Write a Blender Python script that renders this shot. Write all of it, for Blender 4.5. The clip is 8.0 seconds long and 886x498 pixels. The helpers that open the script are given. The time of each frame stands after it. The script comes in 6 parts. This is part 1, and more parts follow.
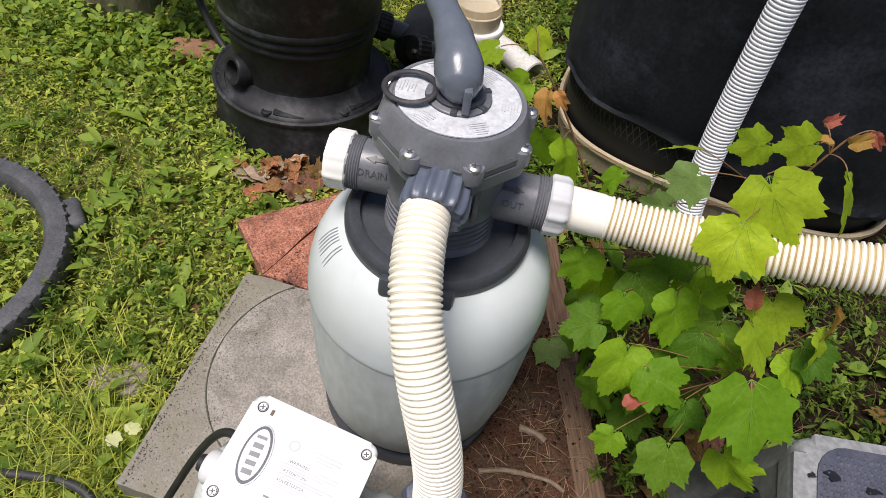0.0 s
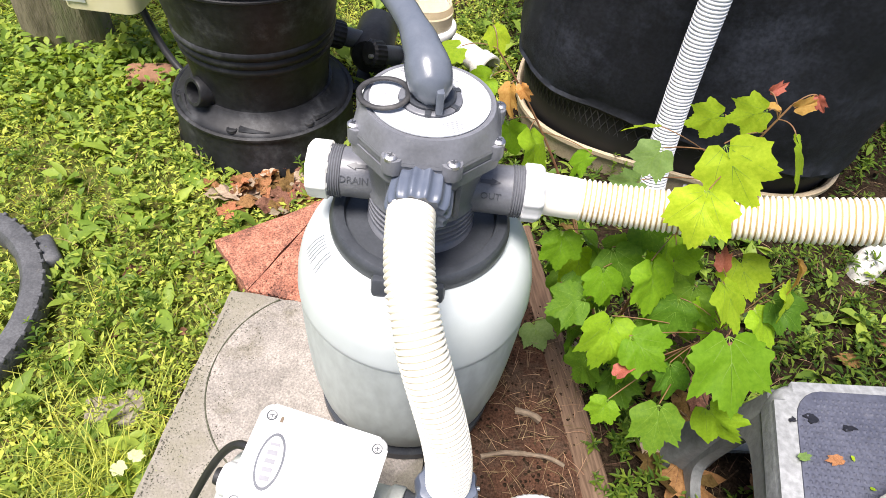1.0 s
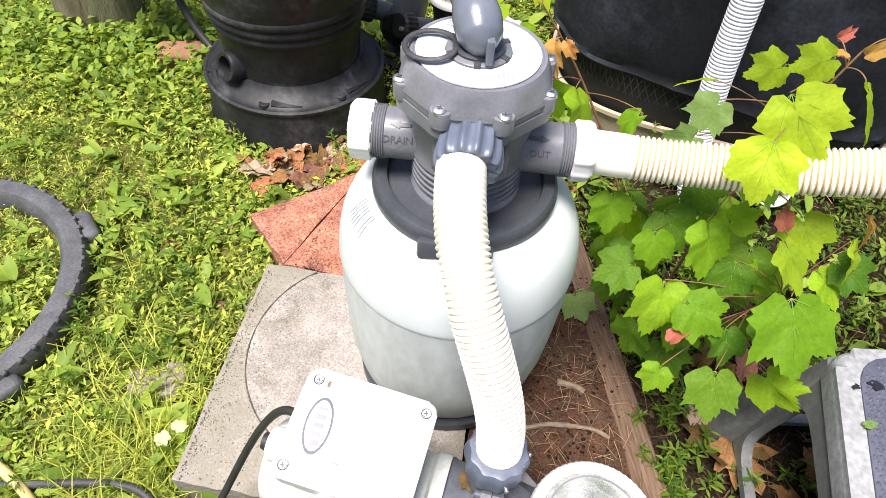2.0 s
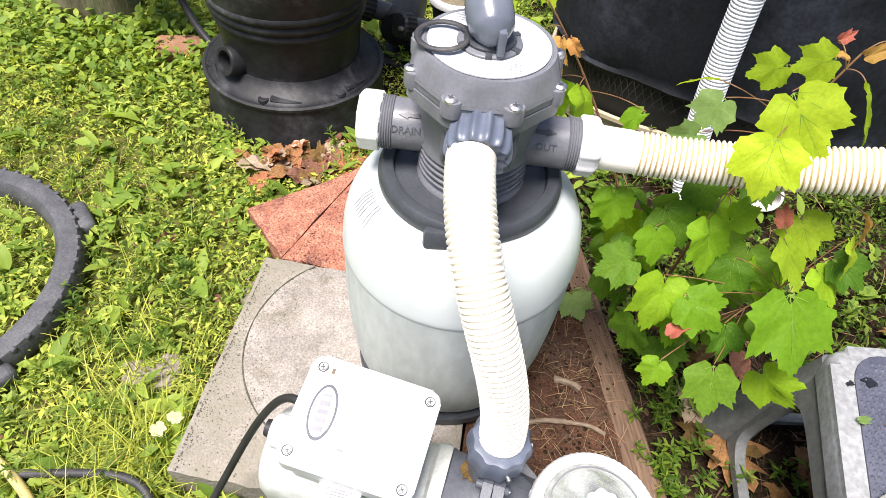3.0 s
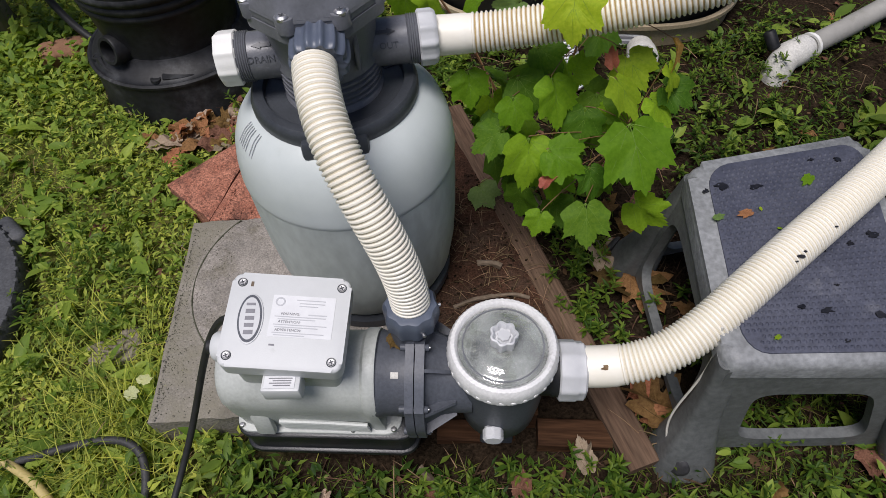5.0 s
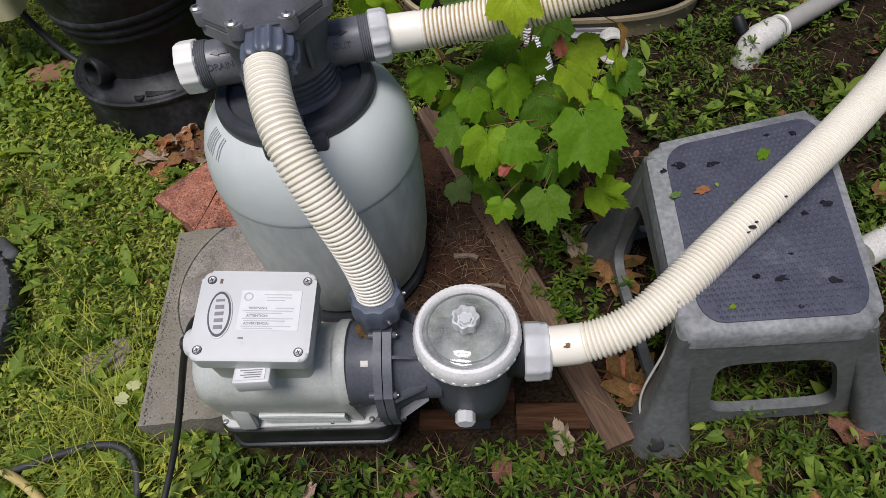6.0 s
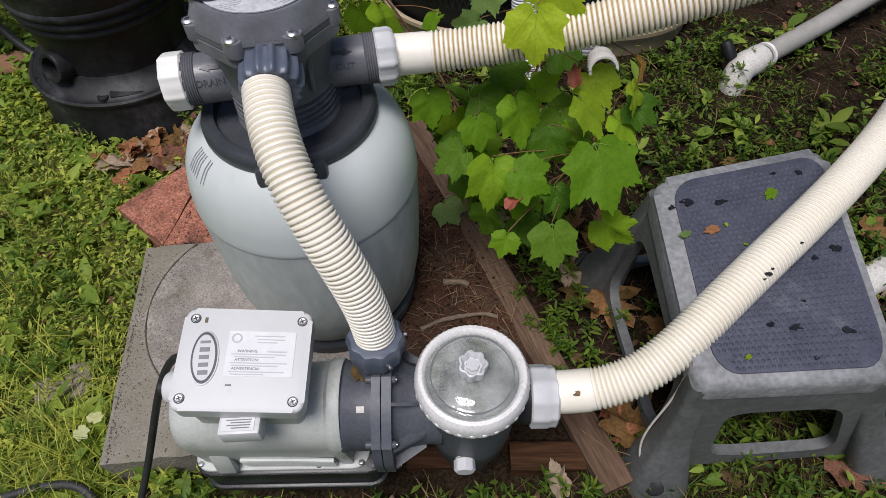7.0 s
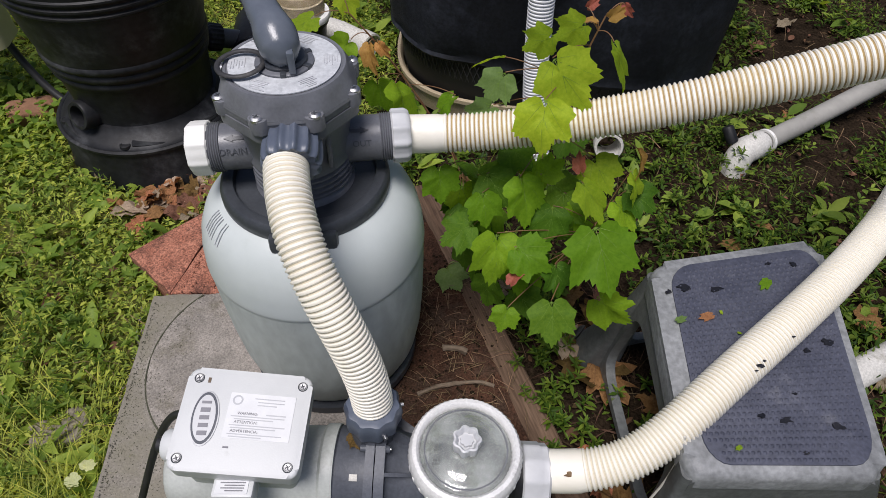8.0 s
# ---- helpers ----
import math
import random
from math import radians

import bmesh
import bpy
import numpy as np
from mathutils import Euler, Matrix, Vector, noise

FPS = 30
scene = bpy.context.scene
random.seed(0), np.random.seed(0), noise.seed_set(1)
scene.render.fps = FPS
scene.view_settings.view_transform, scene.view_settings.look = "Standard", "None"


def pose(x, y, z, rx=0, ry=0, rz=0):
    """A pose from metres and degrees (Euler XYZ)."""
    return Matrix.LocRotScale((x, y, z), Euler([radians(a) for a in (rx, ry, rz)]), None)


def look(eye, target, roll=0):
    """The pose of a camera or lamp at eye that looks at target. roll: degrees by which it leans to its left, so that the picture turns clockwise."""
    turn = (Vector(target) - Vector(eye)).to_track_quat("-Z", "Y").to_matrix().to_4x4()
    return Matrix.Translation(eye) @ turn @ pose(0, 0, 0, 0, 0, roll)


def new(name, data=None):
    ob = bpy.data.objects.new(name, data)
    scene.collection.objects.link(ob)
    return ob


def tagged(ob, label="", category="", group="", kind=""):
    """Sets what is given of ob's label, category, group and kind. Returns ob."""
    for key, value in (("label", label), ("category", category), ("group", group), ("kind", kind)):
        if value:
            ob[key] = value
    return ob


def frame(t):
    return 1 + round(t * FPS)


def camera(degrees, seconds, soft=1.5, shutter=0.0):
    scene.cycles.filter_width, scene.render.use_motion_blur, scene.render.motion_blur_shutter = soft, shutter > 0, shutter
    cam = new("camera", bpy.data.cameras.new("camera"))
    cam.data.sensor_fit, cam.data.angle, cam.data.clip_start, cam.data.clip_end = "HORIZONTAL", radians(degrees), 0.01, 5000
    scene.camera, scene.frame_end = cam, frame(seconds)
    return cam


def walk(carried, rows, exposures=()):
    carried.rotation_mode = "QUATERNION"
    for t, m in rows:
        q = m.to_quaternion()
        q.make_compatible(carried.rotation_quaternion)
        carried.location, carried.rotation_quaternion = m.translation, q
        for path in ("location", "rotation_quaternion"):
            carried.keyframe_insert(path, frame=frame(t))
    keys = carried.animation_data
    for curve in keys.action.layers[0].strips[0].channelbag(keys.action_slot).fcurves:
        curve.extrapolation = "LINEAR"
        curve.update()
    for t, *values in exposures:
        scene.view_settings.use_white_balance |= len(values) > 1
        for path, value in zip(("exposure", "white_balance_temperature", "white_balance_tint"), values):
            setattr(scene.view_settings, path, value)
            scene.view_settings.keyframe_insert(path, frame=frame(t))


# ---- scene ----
cam = camera(71.4, 8.0, 0.6)
PATH = [
    (0, (0.045, -0.512, 1.005), (-0.026, 0.81, -0.494), 10.3),
    (0.5, (0.022, -0.525, 1.016), (-0.034, 0.812, -0.47), 6.8),
    (1, (0.028, -0.537, 1.022), (0.055, 0.796, -0.469), 7.5),
    (1.5, (0.004, -0.542, 1.009), (-0.014, 0.769, -0.502), 6.2),
    (1.7, (0.005, -0.54, 0.999), (-0.028, 0.753, -0.526), 5.7),
    (2.8, (-0.004, -0.571, 0.974), (-0.042, 0.721, -0.553), 2.1),
    (3, (-0.013, -0.564, 0.978), (-0.019, 0.746, -0.533), 6.9),
    (3.5, (-0.003, -0.596, 0.963), (0.036, 0.699, -0.56), 3.2),
    (3.7, (0.002, -0.608, 0.972), (0.089, 0.62, -0.611), 0.9),
    (4, (0.009, -0.626, 0.984), (0.161, 0.566, -0.615), 2.8),
    (4.5, (0.052, -0.647, 0.982), (0.231, 0.495, -0.651), 0.7),
    (4.7, (0.063, -0.657, 0.99), (0.206, 0.504, -0.632), -0.8),
    (5.8, (0.141, -0.729, 1.011), (0.184, 0.48, -0.581), -7.9),
    (6, (0.142, -0.723, 1.004), (0.202, 0.49, -0.585), -7.8),
    (6.5, (0.126, -0.682, 1.0), (0.343, 0.5, -0.599), 0.3),
    (7, (0.093, -0.643, 0.997), (0.291, 0.54, -0.604), -1.0),
    (7.2, (0.089, -0.617, 1.016), (0.268, 0.603, -0.558), -0.1),
    (7.3, (0.092, -0.605, 1.026), (0.255, 0.606, -0.558), -1.4),
    (7.4, (0.091, -0.612, 1.024), (0.251, 0.65, -0.519), -0.7),
    (7.5, (0.084, -0.613, 1.022), (0.249, 0.677, -0.498), 0.4),
    (7.7, (0.087, -0.622, 1.028), (0.246, 0.676, -0.469), -0.7),
    (8, (0.092, -0.635, 1.036), (0.303, 0.672, -0.464), 2.1),
]
EXPOSURES = [(0, 0.42, 6350, 17), (0.5, 1.12, 6350, 17), (1, 1.35, 6350, 17), (1.5, 1.40, 6350, 17), (1.7, 1.42, 6350, 17), (2.8, 1.45, 6350, 17), (3, 1.42, 6350, 17), (3.5, 1.27, 6350, 17), (3.7, 0.68, 6290, 17), (4, 0.20, 6250, 17), (4.5, -0.09, 6090, 17), (4.7, -0.09, 6090, 17), (5.8, -0.10, 6090, 17), (6, -0.10, 6090, 17), (6.5, -0.12, 6090, 17), (7, -0.08, 6090, 17), (7.5, -0.04, 6090, 17), (8, -0.02, 6090, 17)]
walk(cam, [(t, look(eye, target, roll)) for t, eye, target, roll in PATH], EXPOSURES)

# ---- world and light ----
SUN_ELEVATION, SUN_AZIMUTH = 71.0, -128.0      # degrees; azimuth anticlockwise from +x
world = bpy.data.worlds.new("sky")
scene.world = world
world.use_nodes = True
wn = world.node_tree
sky = wn.nodes.new("ShaderNodeTexSky")
sky.sky_type = "NISHITA"
sky.sun_disc = False
sky.sun_elevation = radians(SUN_ELEVATION)
sky.sun_rotation = radians(90 - SUN_AZIMUTH)
sky.dust_density = 3.0
wn.links.new(sky.outputs[0], wn.nodes["Background"].inputs[0])
wn.nodes["Background"].inputs[1].default_value = 0.060
sun = new("sun", bpy.data.lights.new("sun", "SUN"))
sun.data.energy, sun.data.angle, sun.data.color = 3.55, radians(26.0), (1.0, 0.95, 0.86)
sd = Vector((math.cos(radians(SUN_ELEVATION)) * math.cos(radians(SUN_AZIMUTH)),
             math.cos(radians(SUN_ELEVATION)) * math.sin(radians(SUN_AZIMUTH)), math.sin(radians(SUN_ELEVATION))))
sun.matrix_world = look(sd * 10, (0, 0, 0))


# ---- materials ----
def material(name, low, high, rough=0.5, metal=0.0, scale=30.0, fine=400.0, bump=0.15, specular=0.5, stain=None,
             stain_scale=6.0, stain_from=0.55, stretch=(1, 1, 1), coat=0.0, bump_distance=0.002, per_object=0.0, per_island=0.0, speckle=0.0, speckle_scale=250.0):
    """Two colours mixed by a coarse noise, a fine grain in relief, and an optional stain or painted sheen with blotchy
    outline.
    """
    m = bpy.data.materials.new(name)
    m.use_nodes = True
    nt = m.node_tree
    n, l = nt.nodes, nt.links
    b = n["Principled BSDF"]
    tc = n.new("ShaderNodeTexCoord")
    mp = n.new("ShaderNodeMapping")
    mp.inputs["Scale"].default_value = stretch
    l.new(tc.outputs["Object"], mp.inputs[0])
    n1 = n.new("ShaderNodeTexNoise")
    n1.inputs["Scale"].default_value, n1.inputs["Detail"].default_value = scale, 8
    n1.inputs["Roughness"].default_value = 0.65
    l.new(mp.outputs[0], n1.inputs["Vector"])
    r1 = n.new("ShaderNodeValToRGB")
    r1.color_ramp.elements[0].position, r1.color_ramp.elements[1].position = 0.3, 0.7
    r1.color_ramp.elements[0].color, r1.color_ramp.elements[1].color = (*low, 1), (*high, 1)
    l.new(n1.outputs[0], r1.inputs[0])
    colour = r1.outputs[0]
    if stain:
        n3 = n.new("ShaderNodeTexNoise")
        n3.inputs["Scale"].default_value, n3.inputs["Detail"].default_value = stain_scale, 10
        n3.inputs["Roughness"].default_value = 0.7
        l.new(mp.outputs[0], n3.inputs["Vector"])
        r3 = n.new("ShaderNodeValToRGB")
        r3.color_ramp.elements[0].position, r3.color_ramp.elements[1].position = stain_from, stain_from + 0.14
        l.new(n3.outputs[0], r3.inputs[0])
        mx = n.new("ShaderNodeMix")
        mx.data_type = "RGBA"
        l.new(r3.outputs[0], mx.inputs["Factor"])
        l.new(colour, mx.inputs["A"])
        mx.inputs["B"].default_value = (*stain, 1)
        colour = mx.outputs["Result"]
    if speckle:
        ns = n.new("ShaderNodeTexNoise")
        ns.inputs["Scale"].default_value, ns.inputs["Detail"].default_value = speckle_scale, 3
        l.new(mp.outputs[0], ns.inputs["Vector"])
        rs = n.new("ShaderNodeMapRange")
        rs.inputs["From Min"].default_value, rs.inputs["From Max"].default_value = 0.32, 0.68
        rs.inputs["To Min"].default_value, rs.inputs["To Max"].default_value = 1 - speckle, 1 + speckle
        l.new(ns.outputs[0], rs.inputs["Value"])
        hv = n.new("ShaderNodeHueSaturation")
        l.new(rs.outputs[0], hv.inputs["Value"])
        l.new(colour, hv.inputs["Color"])
        colour = hv.outputs[0]
    for amount, source in ((per_object, "object"), (per_island, "island")):
        if amount:
            node = n.new("ShaderNodeObjectInfo" if source == "object" else "ShaderNodeNewGeometry")
            out = node.outputs["Random" if source == "object" else "Random Per Island"]
            hs = n.new("ShaderNodeHueSaturation")
            mr = n.new("ShaderNodeMapRange")
            mr.inputs["To Min"].default_value, mr.inputs["To Max"].default_value = 1 - amount, 1 + amount
            l.new(out, mr.inputs["Value"])
            l.new(mr.outputs[0], hs.inputs["Value"])
            mh = n.new("ShaderNodeMapRange")
            mh.inputs["To Min"].default_value, mh.inputs["To Max"].default_value = 0.5 + 0.05 * amount, 0.5 - 0.05 * amount
            l.new(out, mh.inputs["Value"])
            l.new(mh.outputs[0], hs.inputs["Hue"])
            l.new(colour, hs.inputs["Color"])
            colour = hs.outputs[0]
    l.new(colour, b.inputs["Base Color"])
    n2 = n.new("ShaderNodeTexNoise")
    n2.inputs["Scale"].default_value, n2.inputs["Detail"].default_value = fine, 4
    l.new(mp.outputs[0], n2.inputs["Vector"])
    bp = n.new("ShaderNodeBump")
    bp.inputs["Strength"].default_value, bp.inputs["Distance"].default_value = bump, bump_distance
    l.new(n2.outputs[0], bp.inputs["Height"])
    l.new(bp.outputs[0], b.inputs["Normal"])
    rr = n.new("ShaderNodeMapRange")
    rr.inputs["To Min"].default_value, rr.inputs["To Max"].default_value = max(rough - 0.1, 0.02), min(rough + 0.12, 1)
    l.new(n1.outputs[0], rr.inputs["Value"])
    l.new(rr.outputs[0], b.inputs["Roughness"])
    b.inputs["Metallic"].default_value = metal
    b.inputs["Specular IOR Level"].default_value = specular
    b.inputs["Coat Weight"].default_value = coat
    return m


def leafy(name, low, high, translucent, rough=0.45, scale=25.0, vary=0.35, island=True, through_colour=None):
    """A thin leaf: glossy front, light that comes through, colour that varies from leaf to leaf."""
    m = material(name, low, high, rough, scale=scale, fine=300, bump=0.25, specular=0.13,
                 per_island=vary if island else 0.0, per_object=0.0 if island else vary)
    nt = m.node_tree
    b, out = nt.nodes["Principled BSDF"], nt.nodes["Material Output"]
    tr = nt.nodes.new("ShaderNodeBsdfTranslucent")
    colour = b.inputs["Base Color"].links[0].from_socket
    mul = nt.nodes.new("ShaderNodeMix")
    mul.data_type, mul.blend_type = "RGBA", "MULTIPLY"
    mul.inputs["Factor"].default_value = 1.0
    nt.links.new(colour, mul.inputs["A"])
    mul.inputs["B"].default_value = (*(through_colour or (1.9, 1.7, 0.6)), 1)
    nt.links.new(mul.outputs["Result"], tr.inputs["Color"])
    mix = nt.nodes.new("ShaderNodeMixShader")
    mix.inputs[0].default_value = translucent
    nt.links.new(b.outputs[0], mix.inputs[1])
    nt.links.new(tr.outputs[0], mix.inputs[2])
    nt.links.new(mix.outputs[0], out.inputs["Surface"])
    return m


M = {}
M["tank"] = material("tank_plastic", (0.49, 0.535, 0.525), (0.565, 0.61, 0.60), 0.42, scale=9, fine=700, bump=0.06, stain=(0.42, 0.465, 0.44), stain_scale=4, stain_from=0.56)
# grime stains, over a base tone lowered to paint in the underside's shade
M["tank_low"] = material("tank_plastic_grimy_shaded", (0.45, 0.49, 0.475), (0.54, 0.585, 0.57), 0.5, scale=7, fine=500, bump=0.1, stain=(0.24, 0.235, 0.20), stain_scale=7, stain_from=0.62, stretch=(1, 1, 0.45), speckle=0.1, speckle_scale=60)
M["valve"] = material("valve_grey_plastic", (0.115, 0.120, 0.135), (0.165, 0.172, 0.190), 0.36, scale=18, fine=600, bump=0.08, stain=(0.26, 0.27, 0.27), stain_scale=7, stain_from=0.6, speckle=0.08)
M["valve_dark"] = material("dark_grey_plastic", (0.03, 0.034, 0.041), (0.055, 0.061, 0.071), 0.42, scale=16, fine=600, bump=0.1, stain=(0.11, 0.115, 0.115), stain_scale=8, stain_from=0.58, speckle=0.1)
M["nut_blue"] = material("blue_grey_nut_plastic", (0.065, 0.080, 0.115), (0.11, 0.13, 0.17), 0.38, scale=20, fine=500, bump=0.08)
M["handle"] = material("handle_plastic", (0.085, 0.10, 0.128), (0.14, 0.158, 0.188), 0.24, scale=14, fine=500, bump=0.08, stain=(0.16, 0.18, 0.20), stain_scale=9, stain_from=0.6)
M["nut_grey"] = material("light_grey_nut_plastic", (0.50, 0.51, 0.52), (0.60, 0.61, 0.62), 0.42, scale=20, fine=500, bump=0.08, stain=(0.36, 0.35, 0.32), stain_scale=14, stain_from=0.6)
M["white"] = material("white_plastic", (0.74, 0.74, 0.70), (0.82, 0.82, 0.79), 0.4, scale=20, fine=500, bump=0.08, stain=(0.52, 0.49, 0.41), stain_scale=16, stain_from=0.6)
M["hose"] = material("cream_hose", (0.80, 0.76, 0.64), (0.87, 0.84, 0.75), 0.42, scale=12, fine=300, bump=0.08, stain=(0.66, 0.57, 0.36), stain_scale=9, stain_from=0.6)
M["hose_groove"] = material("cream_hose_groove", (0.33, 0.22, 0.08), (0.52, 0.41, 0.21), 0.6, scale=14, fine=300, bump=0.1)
M["hose_groove_clean"] = material("cream_hose_clean_groove", (0.60, 0.54, 0.40), (0.70, 0.65, 0.52), 0.6, scale=14, fine=300, bump=0.1)
M["hose_white"] = material("white_hose", (0.72, 0.73, 0.74), (0.80, 0.81, 0.82), 0.4, scale=12, fine=300, bump=0.08)
M["hose_white_groove"] = material("white_hose_groove", (0.56, 0.58, 0.60), (0.66, 0.68, 0.69), 0.6, scale=14)
M["pvc"] = material("weathered_pvc", (0.50, 0.49, 0.45), (0.63, 0.62, 0.58), 0.5, scale=14, fine=300, bump=0.15, stain=(0.27, 0.26, 0.21), stain_scale=12, stain_from=0.53, speckle=0.15)
M["pvc_grey"] = material("grey_pipe", (0.25, 0.245, 0.225), (0.36, 0.35, 0.32), 0.55, scale=14, fine=300, bump=0.15, stain=(0.24, 0.24, 0.20), stain_scale=10, stain_from=0.52)
M["label"] = material("label_paper", (0.62, 0.63, 0.64), (0.72, 0.73, 0.74), 0.4, scale=30, bump=0.03)
M["ring_label"] = material("worn_ring_label", (0.42, 0.44, 0.46), (0.60, 0.62, 0.64), 0.4, scale=60, bump=0.05, stain=(0.34, 0.36, 0.38), stain_scale=40, stain_from=0.55, speckle=0.1)
M["ink"] = material("label_ink", (0.16, 0.16, 0.18), (0.24, 0.24, 0.26), 0.6, scale=30, bump=0.02)
M["ink_pale"] = material("faded_ink", (0.40, 0.41, 0.43), (0.52, 0.53, 0.55), 0.6, scale=40, bump=0.02)
M["motor"] = material("motor_grey_plastic", (0.41, 0.43, 0.405), (0.49, 0.512, 0.485), 0.42, scale=10, fine=500, bump=0.08, stain=(0.24, 0.25, 0.215), stain_scale=8, stain_from=0.58, speckle=0.06)
M["lid"] = material("box_lid_plastic", (0.53, 0.545, 0.545), (0.60, 0.615, 0.615), 0.4, scale=10, fine=500, bump=0.06, stain=(0.37, 0.375, 0.36), stain_scale=6, stain_from=0.6)
M["base"] = material("black_base_plastic", (0.008, 0.009, 0.011), (0.02, 0.022, 0.025), 0.3, scale=14, fine=400, bump=0.12, specular=0.35, stain=(0.07, 0.068, 0.06), stain_scale=18, stain_from=0.63, speckle=0.2)
M["pump_dark"] = material("pump_blue_grey", (0.06, 0.066, 0.080), (0.095, 0.104, 0.124), 0.45, scale=14, fine=400, bump=0.12, specular=0.35, stain=(0.15, 0.15, 0.15), stain_scale=10, stain_from=0.58, speckle=0.12)
M["steel"] = material("screw_steel", (0.45, 0.45, 0.46), (0.62, 0.62, 0.63), 0.42, 1.0, scale=80, fine=500, bump=0.05)
M["rim"] = material("strainer_rim", (0.64, 0.64, 0.63), (0.77, 0.77, 0.755), 0.4, scale=24, fine=300, bump=0.08, stain=(0.36, 0.355, 0.35), stain_scale=18, stain_from=0.6, speckle=0.08)
M["black"] = material("black_plastic", (0.008, 0.0085, 0.010), (0.020, 0.021, 0.023), 0.5, scale=10, fine=300, bump=0.12, specular=0.28, stain=(0.055, 0.057, 0.060), stain_scale=6, stain_from=0.53, speckle=0.3, speckle_scale=70)
M["rubber"] = material("black_rubber", (0.018, 0.018, 0.02), (0.042, 0.042, 0.044), 0.6, scale=25, fine=250, bump=0.3, stain=(0.09, 0.085, 0.08), stain_scale=14, stain_from=0.55, speckle=0.2)
M["ring_rubber"] = material("weathered_rubber", (0.040, 0.042, 0.046), (0.085, 0.088, 0.094), 0.6, scale=25, fine=250, bump=0.3, stain=(0.14, 0.135, 0.125), stain_scale=14, stain_from=0.6, speckle=0.25)
M["moulded"] = material("moulded_mark_grey", (0.06, 0.064, 0.074), (0.09, 0.095, 0.106), 0.45, scale=20, bump=0.05)
M["cable"] = material("cable_rubber", (0.012, 0.012, 0.013), (0.024, 0.024, 0.025), 0.5, scale=40, bump=0.1)
# the bluish blotches are the cover's sheen, painted into its colour
M["fabric"] = material("black_fabric", (0.005, 0.006, 0.008), (0.012, 0.014, 0.018), 0.6, scale=5, fine=900, bump=0.35, specular=0.22, stain=(0.026, 0.030, 0.040), stain_scale=3.5, stain_from=0.52, speckle=0.3, speckle_scale=120)
M["mesh"] = material("black_mesh", (0.006, 0.006, 0.007), (0.012, 0.012, 0.013), 0.6, scale=30)
# tray beige set darker: the shadow under the tub is in the colour
M["beige"] = material("beige_tray_plastic", (0.34, 0.275, 0.175), (0.44, 0.365, 0.245), 0.5, scale=10, fine=300, bump=0.1, stain=(0.30, 0.25, 0.17), stain_scale=9, stain_from=0.58, speckle=0.15)
M["jug"] = material("yellowed_jug_plastic", (0.56, 0.52, 0.28), (0.66, 0.62, 0.40), 0.45, scale=8, fine=300, bump=0.08)
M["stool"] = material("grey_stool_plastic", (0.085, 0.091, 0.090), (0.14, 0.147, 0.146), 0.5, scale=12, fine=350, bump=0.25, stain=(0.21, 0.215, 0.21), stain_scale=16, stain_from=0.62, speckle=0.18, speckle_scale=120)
# paler than the walls: wear, plus skylight on the top painted in
M["stool_top"] = material("worn_skylit_stool_rim", (0.15, 0.157, 0.16), (0.27, 0.28, 0.285), 0.5, scale=14, fine=350, bump=0.25, stain=(0.13, 0.135, 0.135), stain_scale=12, stain_from=0.6, speckle=0.2, speckle_scale=140)
M["mat"] = material("stool_mat_rubber", (0.045, 0.050, 0.075), (0.078, 0.084, 0.115), 0.62, scale=12, fine=500, bump=0.15, stain=(0.14, 0.145, 0.17), stain_scale=9, stain_from=0.58, speckle=0.2, speckle_scale=200)
M["tear"] = material("torn_rubber", (0.006, 0.006, 0.008), (0.02, 0.02, 0.024), 0.3, scale=40, fine=200, bump=0.5)
M["wood_old"] = material("weathered_board", (0.085, 0.052, 0.034), (0.15, 0.10, 0.068), 0.85, specular=0.12, scale=40, fine=200, bump=0.5, stretch=(1, 0.08, 1), stain=(0.055, 0.035, 0.024), stain_scale=14, stain_from=0.58, speckle=0.3)
M["wood_red"] = material("reddish_timber", (0.028, 0.014, 0.008), (0.085, 0.042, 0.021), 0.85, specular=0.08, scale=40, fine=200, bump=0.5, stretch=(1, 0.08, 1), stain=(0.05, 0.03, 0.02), stain_scale=8, stain_from=0.6, speckle=0.3)
M["bark"] = material("trunk_bark", (0.10, 0.085, 0.05), (0.24, 0.21, 0.13), 0.9, scale=18, fine=120, bump=0.8, stretch=(1, 1, 0.2), bump_distance=0.006, stain=(0.13, 0.16, 0.06), stain_scale=6, stain_from=0.55)
M["twig"] = material("twig_bark", (0.10, 0.07, 0.045), (0.22, 0.17, 0.12), 0.85, scale=60, fine=300, bump=0.4)
M["needle"] = material("dry_needles", (0.11, 0.066, 0.033), (0.27, 0.19, 0.11), 0.8, specular=0.12, scale=60, bump=0.1, per_island=0.4)
M["bark_bit"] = material("dark_bark_bits", (0.022, 0.014, 0.009), (0.11, 0.07, 0.042), 0.9, specular=0.08, scale=60, bump=0.1, per_island=0.5)
M["stem"] = material("red_stem", (0.14, 0.06, 0.03), (0.24, 0.14, 0.06), 0.5, scale=50, bump=0.2)
M["string"] = material("white_string", (0.50, 0.48, 0.42), (0.64, 0.62, 0.56), 0.8, scale=80, bump=0.2)
M["yellow_hose"] = material("yellow_garden_hose", (0.42, 0.33, 0.12), (0.54, 0.44, 0.19), 0.5, scale=20, bump=0.1)
M["concrete"] = material("concrete", (0.175, 0.16, 0.14), (0.335, 0.305, 0.27), 0.92, scale=16, fine=220, bump=0.9, bump_distance=0.003, stain=(0.15, 0.135, 0.10), stain_scale=7, stain_from=0.52, speckle=0.28, speckle_scale=320)
